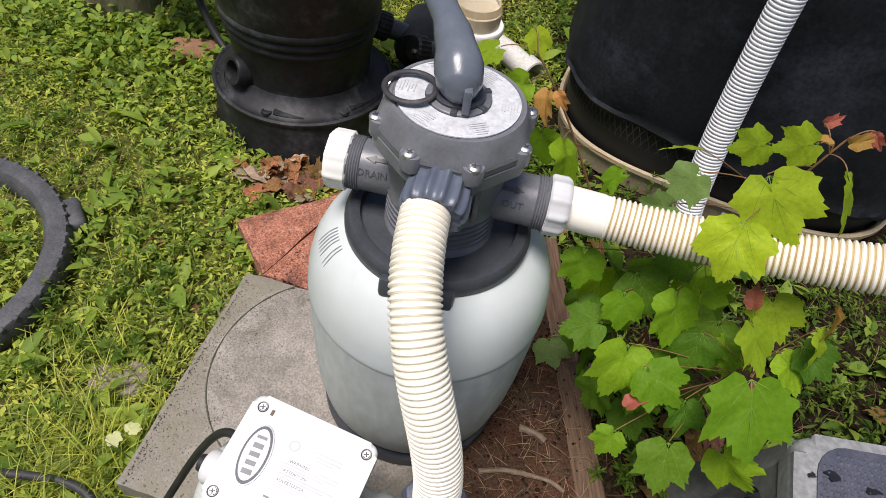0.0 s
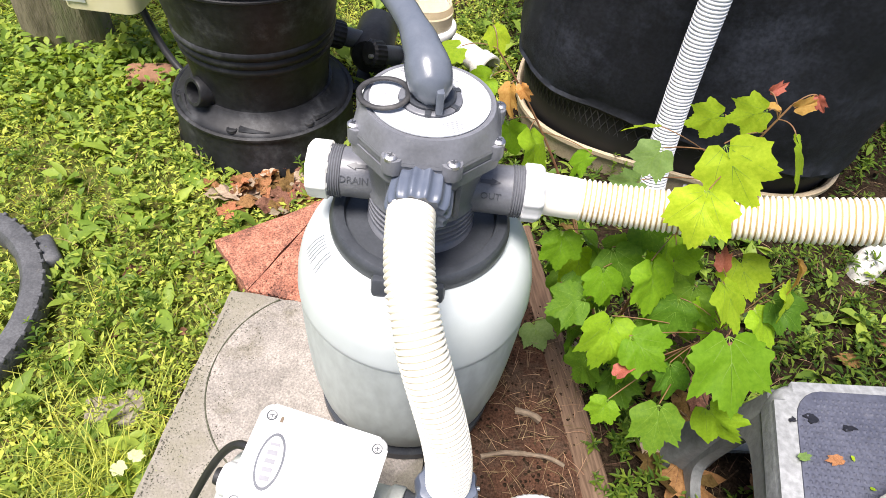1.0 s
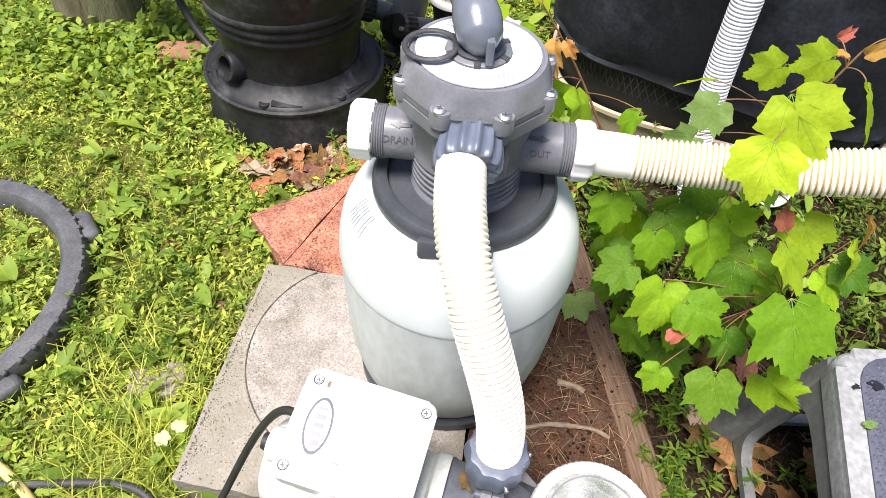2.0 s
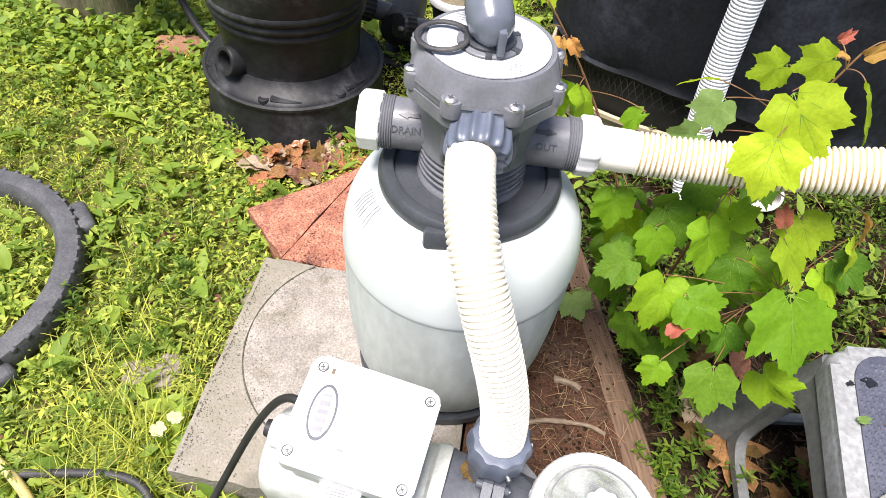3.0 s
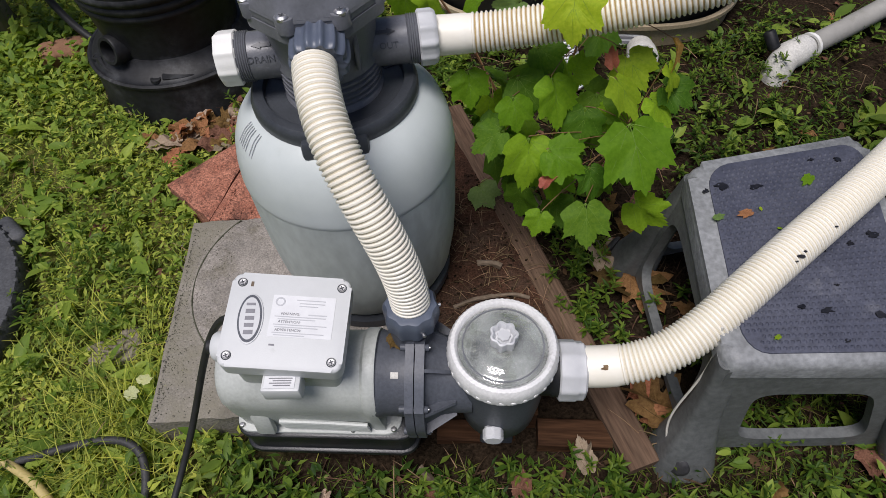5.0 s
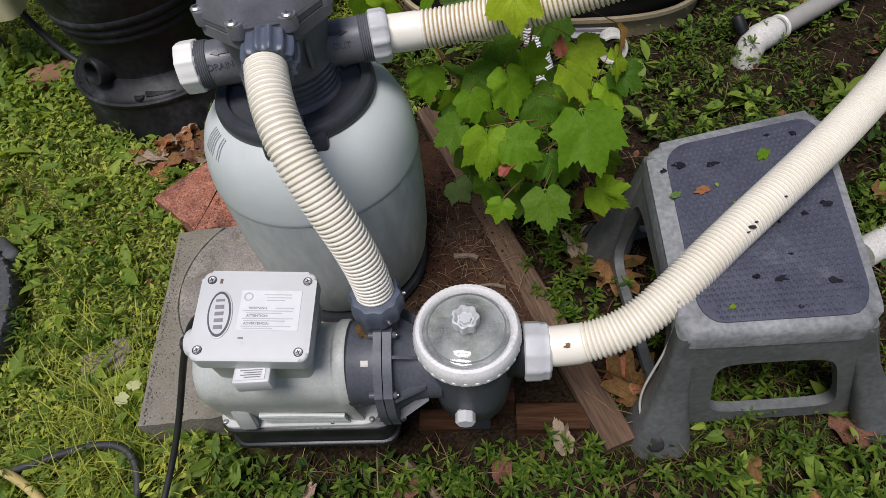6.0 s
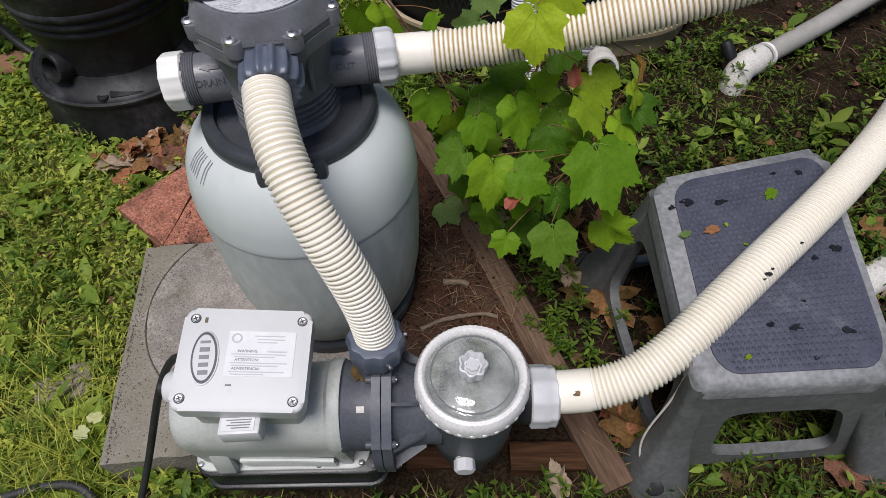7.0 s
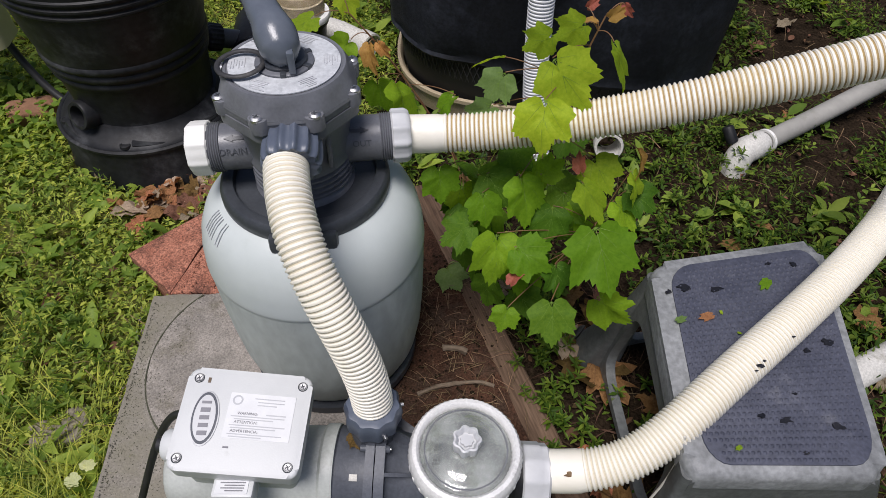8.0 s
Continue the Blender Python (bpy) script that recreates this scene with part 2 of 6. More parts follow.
M["moss"] = material("dark_moss", (0.045, 0.05, 0.03), (0.10, 0.10, 0.065), 0.95, scale=60, fine=200, bump=0.8, speckle=0.4)
M["red_stone"] = material("red_paver", (0.24, 0.085, 0.05), (0.42, 0.185, 0.12), 0.95, scale=30, fine=160, bump=1.0, bump_distance=0.005, stain=(0.11, 0.045, 0.03), stain_scale=10, stain_from=0.50, speckle=0.55, speckle_scale=300)
# the red stone with dirt on it, lowered further to paint in shade
M["brown_stone"] = material("dirty_shaded_red_paver", (0.034, 0.019, 0.013), (0.085, 0.042, 0.026), 0.95, specular=0.08, scale=26, fine=160, bump=1.0, bump_distance=0.004, stain=(0.06, 0.04, 0.028), stain_scale=9, stain_from=0.52, speckle=0.45, speckle_scale=300)
M["rock"] = material("flat_rock", (0.13, 0.115, 0.085), (0.24, 0.21, 0.16), 0.95, scale=20, fine=160, bump=0.8, stain=(0.08, 0.085, 0.06), stain_scale=9, speckle=0.3)
M["clay"] = material("clay_brick", (0.17, 0.085, 0.045), (0.28, 0.15, 0.085), 0.95, scale=22, fine=160, bump=0.8)
M["maple"] = leafy("maple_green", (0.15, 0.295, 0.012), (0.23, 0.39, 0.022), 0.45, 0.42, scale=18, vary=0.22, island=False)
# darker copy of the maple green: shade inside the crown, put into the colour
M["maple_dark"] = leafy("maple_shaded_green", (0.065, 0.15, 0.012), (0.115, 0.22, 0.018), 0.38, 0.42, scale=18, vary=0.22, island=False)
M["maple_yellow"] = leafy("maple_yellow_green", (0.225, 0.36, 0.016), (0.335, 0.45, 0.032), 0.45, 0.42, scale=18, vary=0.18, island=False)
M["maple_pale"] = leafy("maple_pale_green", (0.13, 0.22, 0.06), (0.19, 0.28, 0.09), 0.35, 0.45, scale=18, vary=0.15, island=False)
M["maple_orange"] = leafy("maple_orange", (0.44, 0.21, 0.055), (0.54, 0.34, 0.10), 0.35, 0.45, scale=18, vary=0.2, island=False, through_colour=(1.4, 1.1, 0.7))
M["maple_red"] = leafy("maple_red", (0.30, 0.08, 0.05), (0.42, 0.15, 0.10), 0.3, 0.4, scale=18, vary=0.2, island=False, through_colour=(1.4, 1.0, 0.8))
# weed leaf in direct sun: the glare is painted as a pale leaf colour
M["sunlit_leaf"] = leafy("sunlit_leaf", (0.55, 0.58, 0.28), (0.68, 0.70, 0.42), 0.35, 0.5, scale=18, vary=0.1, island=False)
M["vein"] = leafy("leaf_vein", (0.16, 0.27, 0.035), (0.21, 0.33, 0.06), 0.3, 0.5, vary=0.1)
M["grass"] = leafy("grass_blade", (0.25, 0.32, 0.045), (0.44, 0.48, 0.12), 0.42, 0.45, scale=8, vary=0.6)
M["weed"] = leafy("weed_leaf", (0.16, 0.24, 0.032), (0.35, 0.42, 0.085), 0.4, 0.45, scale=8, vary=0.6)
# darker copies of the weed and grass colours: shade put into the leaf colour
M["weed_shaded"] = leafy("shaded_weed_leaf", (0.040, 0.080, 0.012), (0.085, 0.14, 0.018), 0.3, 0.45, scale=8, vary=0.6)
M["grass_shaded"] = leafy("shaded_grass_blade", (0.045, 0.085, 0.010), (0.12, 0.165, 0.024), 0.3, 0.45, scale=8, vary=0.6)
M["broad"] = leafy("broad_weed_leaf", (0.12, 0.20, 0.024), (0.23, 0.32, 0.055), 0.35, 0.42, scale=10, vary=0.35)
M["sprig"] = leafy("sprig_leaf", (0.060, 0.115, 0.012), (0.12, 0.19, 0.026), 0.35, 0.4, scale=10, vary=0.5)
M["dry_leaf"] = leafy("dry_leaf", (0.15, 0.070, 0.026), (0.33, 0.175, 0.075), 0.12, 0.8, scale=22, vary=0.65, island=False, through_colour=(1.3, 1.1, 0.8))
M["tan_leaf"] = leafy("tan_dead_leaf", (0.27, 0.20, 0.135), (0.40, 0.32, 0.235), 0.12, 0.8, scale=22, vary=0.4, island=False, through_colour=(1.3, 1.1, 0.8))
M["litter"] = leafy("leaf_litter", (0.06, 0.033, 0.018), (0.17, 0.10, 0.055), 0.1, 0.85, scale=30, vary=0.6, through_colour=(1.3, 1.1, 0.8))
M["soil"] = material("soil", (0.011, 0.008, 0.005), (0.038, 0.026, 0.017), 0.95, scale=9, fine=90, bump=1.0, bump_distance=0.012, stain=(0.048, 0.034, 0.022), stain_scale=22, stain_from=0.58, specular=0.03, speckle=0.5, speckle_scale=180)



def ring_stain(m, centre, radius, colour):
    """Moss and dirt beyond a round mould line: a stain with a sharp, slightly ragged inner edge."""
    nt = m.node_tree
    n, l = nt.nodes, nt.links
    b = n["Principled BSDF"]
    tc = n.new("ShaderNodeTexCoord")
    sep = n.new("ShaderNodeVectorMath")
    sep.operation = "MULTIPLY"
    sep.inputs[1].default_value = (1, 1, 0)
    l.new(tc.outputs["Object"], sep.inputs[0])
    dist = n.new("ShaderNodeVectorMath")
    dist.operation = "DISTANCE"
    l.new(sep.outputs[0], dist.inputs[0])
    dist.inputs[1].default_value = (*centre, 0)
    nz = n.new("ShaderNodeTexNoise")
    nz.inputs["Scale"].default_value, nz.inputs["Detail"].default_value, nz.inputs["Roughness"].default_value = 22, 8, 0.7
    l.new(tc.outputs["Object"], nz.inputs["Vector"])
    edge = n.new("ShaderNodeMapRange")
    edge.inputs["From Min"].default_value, edge.inputs["From Max"].default_value = radius - 0.004, radius + 0.010
    l.new(dist.outputs["Value"], edge.inputs["Value"])
    blot = n.new("ShaderNodeMapRange")
    blot.inputs["From Min"].default_value, blot.inputs["From Max"].default_value = 0.36, 0.60
    blot.inputs["To Min"].default_value, blot.inputs["To Max"].default_value = 0.25, 0.95
    l.new(nz.outputs[0], blot.inputs["Value"])
    mul = n.new("ShaderNodeMath")
    mul.operation = "MULTIPLY"
    l.new(edge.outputs[0], mul.inputs[0])
    l.new(blot.outputs[0], mul.inputs[1])
    mx = n.new("ShaderNodeMix")
    mx.data_type = "RGBA"
    l.new(mul.outputs[0], mx.inputs["Factor"])
    l.new(b.inputs["Base Color"].links[0].from_socket, mx.inputs["A"])
    mx.inputs["B"].default_value = (*colour, 1)
    l.new(mx.outputs["Result"], b.inputs["Base Color"])


def thatch(m, straw, moss):
    """Dry straw and short moss between the blades on the lawn's side of the yard, giving way to bare soil along a ragged line."""
    nt = m.node_tree
    n, l = nt.nodes, nt.links
    b = n["Principled BSDF"]
    tc = n.new("ShaderNodeTexCoord")
    xyz = n.new("ShaderNodeSeparateXYZ")
    l.new(tc.outputs["Object"], xyz.inputs[0])
    wide, fine = n.new("ShaderNodeTexNoise"), n.new("ShaderNodeTexNoise")
    wide.inputs["Scale"].default_value, wide.inputs["Detail"].default_value = 2.2, 8
    fine.inputs["Scale"].default_value, fine.inputs["Detail"].default_value = 38, 8
    for t in (wide, fine):
        l.new(tc.outputs["Object"], t.inputs["Vector"])
    far = n.new("ShaderNodeVectorMath")
    far.operation = "DISTANCE"
    l.new(tc.outputs["Object"], far.inputs[0])
    far.inputs[1].default_value = (0.75, 0.3, 0)
    out = n.new("ShaderNodeMapRange")
    out.inputs["From Min"].default_value, out.inputs["From Max"].default_value = 1.5, 301.5
    out.inputs["To Min"].default_value, out.inputs["To Max"].default_value = 0.0, 900.0
    l.new(far.outputs["Value"], out.inputs["Value"])
    shift = n.new("ShaderNodeMath")
    shift.operation = "MULTIPLY_ADD"
    l.new(wide.outputs[0], shift.inputs[0])
    shift.inputs[1].default_value = -1.5
    l.new(xyz.outputs[0], shift.inputs[2])
    less = n.new("ShaderNodeMath")
    less.operation = "SUBTRACT"
    l.new(shift.outputs[0], less.inputs[0])
    l.new(out.outputs[0], less.inputs[1])
    side = n.new("ShaderNodeMapRange")
    side.inputs["From Min"].default_value, side.inputs["From Max"].default_value = -0.95, -1.25
    l.new(less.outputs[0], side.inputs["Value"])
    ramp = n.new("ShaderNodeValToRGB")
    ramp.color_ramp.elements[0].position, ramp.color_ramp.elements[1].position = 0.42, 0.60
    ramp.color_ramp.elements[0].color, ramp.color_ramp.elements[1].color = (*moss, 1), (*straw, 1)
    l.new(fine.outputs[0], ramp.inputs[0])
    mx = n.new("ShaderNodeMix")
    mx.data_type = "RGBA"
    l.new(side.outputs[0], mx.inputs["Factor"])
    l.new(b.inputs["Base Color"].links[0].from_socket, mx.inputs["A"])
    l.new(ramp.outputs[0], mx.inputs["B"])
    l.new(mx.outputs["Result"], b.inputs["Base Color"])


thatch(M["soil"], (0.135, 0.13, 0.04), (0.048, 0.072, 0.012))
ring_stain(M["concrete"], (-0.125, -0.02), 0.200, (0.20, 0.185, 0.14))
glass = bpy.data.materials.new("clear_plastic")
glass.use_nodes = True
gb = glass.node_tree.nodes["Principled BSDF"]
gb.inputs["Transmission Weight"].default_value, gb.inputs["Roughness"].default_value, gb.inputs["IOR"].default_value = 0.97, 0.05, 1.5
gb.inputs["Base Color"].default_value = (0.86, 0.88, 0.88, 1)
gn = glass.node_tree.nodes.new("ShaderNodeTexNoise")
gn.inputs["Scale"].default_value, gn.inputs["Detail"].default_value = 45, 8
gr = glass.node_tree.nodes.new("ShaderNodeMapRange")
gr.inputs["From Min"].default_value, gr.inputs["From Max"].default_value = 0.4, 0.7
gr.inputs["To Min"].default_value, gr.inputs["To Max"].default_value = 0.02, 0.16
glass.node_tree.links.new(gn.outputs[0], gr.inputs["Value"])
glass.node_tree.links.new(gr.outputs[0], gb.inputs["Roughness"])
M["glass"] = glass
water = material("strainer_inside", (0.045, 0.052, 0.048), (0.34, 0.355, 0.345), 0.1, scale=34, fine=30, bump=0.3, stain=(0.07, 0.09, 0.05), stain_scale=22, stain_from=0.54)
M["water"] = water


# ---- mesh helpers ----
def finish(name, bm, mats, parent=None, label="", sharp=38.0):
    me = bpy.data.meshes.new(name)
    bmesh.ops.recalc_face_normals(bm, faces=bm.faces)
    for f in bm.faces:
        f.smooth = True
    bm.to_mesh(me)
    bm.free()
    me.set_sharp_from_angle(angle=radians(sharp))
    for m in (mats if isinstance(mats, (list, tuple)) else [mats]):
        me.materials.append(m)
    ob = new(name, me)
    if parent is not None:
        ob.parent = parent
    if label:
        ob["label"] = label
    return ob


def part(name, bm, mat, parent, label=""):
    return finish(name, bm, mat, parent, label)


def thing(name, label, category, m=None, group="", kind=""):
    ob = new(name)
    ob.empty_display_size = 0.05
    if m is not None:
        ob.matrix_world = m
    return tagged(ob, label, category, group, kind)


def moved(bm, m):
    bmesh.ops.transform(bm, matrix=m, verts=bm.verts)
    return bm


def joined(*bms):
    out = bmesh.new()
    for b in bms:
        tmp = bpy.data.meshes.new("tmp")
        b.to_mesh(tmp)
        b.free()
        out.from_mesh(tmp)
        bpy.data.meshes.remove(tmp)
    return out


def lathe(profile, seg=48, shape=None, slots=None):
    """Revolve (r, z) pairs round z; shape(angle) scales the radius to (x, y) factors."""
    bm = bmesh.new()
    rings = []
    for r, z in profile:
        if r < 1e-6:
            rings.append([bm.verts.new((0, 0, z))])
            continue
        ring = []
        for i in range(seg):
            a = 2 * math.pi * i / seg
            sx, sy = shape(a) if shape else (math.cos(a), math.sin(a))
            ring.append(bm.verts.new((r * sx, r * sy, z)))
        rings.append(ring)
    for k, (a, b) in enumerate(zip(rings, rings[1:])):
        for i in range(seg):
            j = (i + 1) % seg
            if len(a) == 1 and len(b) == 1:
                continue
            if len(a) == 1:
                f = bm.faces.new((a[0], b[i], b[j]))
            elif len(b) == 1:
                f = bm.faces.new((a[i], b[0], a[j]))
            else:
                f = bm.faces.new((a[i], b[i], b[j], a[j]))
            if slots:
                f.material_index = slots[k]
    return bm


def scalloped(teeth, depth, seg_power=2.0):
    def shape(a):
        k = 1 + depth * (abs(math.cos(teeth * a / 2)) ** seg_power - 0.5)
        return k * math.cos(a), k * math.sin(a)
    return shape


def block(sx, sy, sz, at=(0, 0, 0), bevel=0.003, seg=2):
    """A box with rounded edges; at is its centre."""
    bm = bmesh.new()
    bmesh.ops.create_cube(bm, size=1.0)
    bmesh.ops.scale(bm, vec=(sx, sy, sz), verts=bm.verts)
    if bevel:
        bmesh.ops.bevel(bm, geom=bm.edges[:], offset=bevel, segments=seg, affect="EDGES", profile=0.5)
    bmesh.ops.translate(bm, vec=at, verts=bm.verts)
    return bm


def prism(outline, z0, z1, bevel=0.0, seg=2):
    """A flat outline raised from z0 to z1."""
    bm = bmesh.new()
    low = [bm.verts.new((x, y, z0)) for x, y in outline]
    high = [bm.verts.new((x, y, z1)) for x, y in outline]
    n = len(outline)
    bm.faces.new(low[::-1])
    top = bm.faces.new(high)
    for i in range(n):
        bm.faces.new((low[i], low[(i + 1) % n], high[(i + 1) % n], high[i]))
    if bevel:
        bmesh.ops.bevel(bm, geom=list(top.edges), offset=bevel, segments=seg, affect="EDGES", profile=0.5)
    return bm


def rounded_rect(w, d, r, seg=6, cx=0, cy=0):
    pts = []
    for qx, qy, a0 in ((1, 1, 0), (-1, 1, 90), (-1, -1, 180), (1, -1, 270)):
        for i in range(seg + 1):
            a = radians(a0 + 90 * i / seg)
            pts.append((cx + qx * (w / 2 - r) + r * math.cos(a), cy + qy * (d / 2 - r) + r * math.sin(a)))
    return pts


def bezier(ctrl, n, far=1.0):
    k = len(ctrl) - 1
    pts = []
    for i in range(n):
        u = far * i / (n - 1)
        p = Vector((0, 0, 0))
        for j, c in enumerate(ctrl):
            p += math.comb(k, j) * u ** j * (1 - u) ** (k - j) * Vector(c)
        pts.append(p)
    return pts


def by_length(pts, step):
    """The same line with points at equal steps along it."""
    total = [0.0]
    for a, b in zip(pts, pts[1:]):
        total.append(total[-1] + (b - a).length)
    n = max(2, int(total[-1] / step))
    out, j = [], 0
    for i in range(n + 1):
        s = total[-1] * i / n
        while j < len(pts) - 2 and total[j + 1] < s:
            j += 1
        f = (s - total[j]) / max(total[j + 1] - total[j], 1e-9)
        out.append(pts[j].lerp(pts[j + 1], f))
    return out


def tube(pts, radius, seg=12, caps=True, slots=None, wobble=0.0):
    """Sweep a circle along points; radius is a number or one for each point."""
    bm = bmesh.new()
    n = len(pts)
    rad = [radius] * n if isinstance(radius, (int, float)) else radius
    t = (pts[1] - pts[0]).normalized()
    up = Vector((0, 0, 1)) if abs(t.z) < 0.9 else Vector((1, 0, 0))
    x = t.cross(up).normalized()
    rings = []
    for i, p in enumerate(pts):
        d = (pts[min(i + 1, n - 1)] - pts[max(i - 1, 0)]).normalized()
        x = (x - d * x.dot(d)).normalized()
        y = d.cross(x)
        ring = []
        for k in range(seg):
            a = 2 * math.pi * k / seg
            r = rad[i] * (1 + wobble * noise.noise(Vector((i * 0.7, math.cos(a) * 2, math.sin(a) * 2))))
            ring.append(bm.verts.new(p + x * r * math.cos(a) + y * r * math.sin(a)))
        rings.append(ring)
    for i in range(n - 1):
        for k in range(seg):
            q = (k + 1) % seg
            f = bm.faces.new((rings[i][k], rings[i][q], rings[i + 1][q], rings[i + 1][k]))
            if slots:
                f.material_index = slots[i]
    if caps:
        bm.faces.new(rings[0][::-1])
        bm.faces.new(rings[-1])
    return bm


def aim(a, b):
    """A pose at a whose z axis points at b."""
    d = (Vector(b) - Vector(a)).normalized()
    return Matrix.Translation(a) @ d.to_track_quat("Z", "Y").to_matrix().to_4x4()


def lettering(text, size, depth, mat, parent, name, m):
    """Raised writing in the built-in font, as a mesh part."""
    cu = bpy.data.curves.new("writing", "FONT")
    cu.body, cu.size, cu.extrude, cu.align_x, cu.align_y = text, size, depth, "CENTER", "CENTER"
    cu.resolution_u = 2
    tmp = new("writing", cu)
    me = bpy.data.meshes.new_from_object(tmp.evaluated_get(bpy.context.evaluated_depsgraph_get()))
    bpy.data.objects.remove(tmp)
    me.transform(m)
    me.materials.clear()
    me.materials.append(mat)
    ob = new(name, me)
    ob.parent = parent
    return ob


def corrugated(name, label, ctrl, r, pitch, mats, cuff_start=0.0, cuff_end=0.0, cuff_r=None, group="", far=1.0):
    """A ribbed hose along a curve, with smooth cuffs at its ends."""
    root = thing(name, label, "hose", group=group)
    line = by_length(bezier(ctrl, 140, far), pitch / 6)
    n0, n1 = int(cuff_start / (pitch / 6)), int(cuff_end / (pitch / 6))
    wave = ((-1.0, 1), (-0.72, 1), (-0.06, 0), (0.0, 0), (-0.06, 0), (-0.72, 1))
    depth = r * 0.105
    body = line[n0:len(line) - n1] if n1 else line[n0:]
    radii, slots = [], []
    for i in range(len(body)):
        w, s = wave[i % 6]
        radii.append(r + w * depth)
        slots.append(1 if i % 6 in (0, 5) else 0)
    part("tube", tube(body, radii, 26, slots=slots), mats, root)
    cr = cuff_r or r
    if n0:
        seg = by_length(line[:n0 + 2], 0.004)
        part("cuff", tube(seg, [cr * (1.0 if 1 < i < len(seg) - 2 else 0.965) for i in range(len(seg))], 28), mats[0], root, "smooth cream end cuff")
    if n1:
        seg = by_length(line[len(line) - n1 - 2:], 0.004)
        part("cuff", tube(seg, cr, 28), mats[0], root, "smooth cream end cuff")
    return root


# ---- ground ----
def ground_height(x, y):
    s = min(max((x - 0.0) / 0.45, 0.0), 1.0)
    return 0.045 * s * s * (3 - 2 * s)


def make_ground():
    """One sheet, fine near the pump and coarse out to the horizon."""
    near = [-2.4 + 0.04 * i for i in range(126)]
    xs = [-150, -60, -25, -10, -5, -3.4] + near + [3.4, 5, 10, 25, 60, 150]
    ys = [-150, -60, -25, -10, -5, -2.5] + [-1.4 + 0.04 * i for i in range(126)] + [4.4, 6, 10, 25, 60, 150]
    bm = bmesh.new()
    grid = []
    for y in ys:
        row = []
        for x in xs:
            z = ground_height(x, y)
            if abs(x) < 3 and -2 < y < 4:
                z += 0.010 * noise.noise(Vector((x * 6, y * 6, 0))) + 0.006 * noise.noise(Vector((x * 19, y * 19, 3)))
            row.append(bm.verts.new((x, y, z - 0.004)))
        grid.append(row)
    for a, b in zip(grid, grid[1:]):
        for i in range(len(xs) - 1):
            bm.faces.new((a[i], a[i + 1], b[i + 1], b[i]))
    ob = finish("ground", bm, M["soil"])
    return tagged(ob, "dark bare garden soil with small clods", "ground", kind="structure")


make_ground()


def slab(name, corners, z0, z1, mat, label, chips=0.004, cuts=10, ring=None):
    """A cast paver with four corners, worn edges and an uneven top."""
    bm = bmesh.new()
    c = [Vector((x, y, 0)) for x, y in corners]
    rows = []
    for j in range(cuts + 1):
        v = j / cuts
        row = []
        for i in range(cuts + 1):
            u = i / cuts
            p = c[0].lerp(c[1], u).lerp(c[3].lerp(c[2], u), v)
            edge = min(u, v, 1 - u, 1 - v)
            drop = chips * (1.0 if edge < 1e-6 else 0.0)
            wob = chips * noise.noise(Vector((p.x * 35, p.y * 35, 7)))
            if edge < 1e-6:
                p += Vector((wob, chips * noise.noise(Vector((p.y * 35, p.x * 35, 2))), 0))
            row.append(bm.verts.new((p.x, p.y, z1 - drop + 0.3 * wob)))
        rows.append(row)
    for a, b in zip(rows, rows[1:]):
        for i in range(cuts):
            bm.faces.new((a[i], a[i + 1], b[i + 1], b[i]))
    rim = rows[0] + [r[-1] for r in rows[1:]] + rows[-1][-2::-1] + [r[0] for r in rows[-2:0:-1]]
    low = [bm.verts.new((v.co.x, v.co.y, z0)) for v in rim]
    n = len(rim)
    for i in range(n):
        bm.faces.new((rim[i], low[i], low[(i + 1) % n], rim[(i + 1) % n]))
    bm.faces.new(low)
    ob = finish(name, bm, mat, sharp=50)
    return tagged(ob, label, "paver")


concrete = slab("concrete_slab", [(-0.370, -0.260), (0.040, -0.287), (0.067, 0.122), (-0.343, 0.149)], -0.01, 0.074, M["concrete"],
                "weathered grey concrete paver with sandy pits under the pump", cuts=24)
# the raised round mould mark on the slab
mark = [Vector((-0.125 + 0.200 * math.cos(radians(a)), -0.02 + 0.200 * math.sin(radians(a)), 0.0740)) for a in range(128, 233, 4)]
part("mould_mark", tube(mark, [0.0012 + 0.0014 * abs(noise.noise(v * 40)) for v in mark], 6), M["moss"], concrete, "dark mossy ring mark")
slab("red_paver", [(-0.318, 0.165), (0.02, 0.140), (0.05, 0.455), (-0.200, 0.478)], -0.01, 0.058, M["red_stone"],
     "rough brick-red concrete paver behind the grey slab", chips=0.006)
slab("red_paver", [(-0.422, 0.282), (-0.321, 0.168), (-0.204, 0.474), (-0.238, 0.425)], -0.01, 0.055, M["red_stone"],
     "broken corner piece of brick-red concrete paver", chips=0.004, cuts=6)
slab("red_paver", [(0.045, -0.27), (0.325, -0.22), (0.235, 0.30), (0.085, 0.30)], -0.01, 0.066, M["brown_stone"],
     "dirty reddish-brown paver under the filter tank, darkened for shade, strewn with needles", chips=0.004, cuts=14)


# ---- sand filter ----

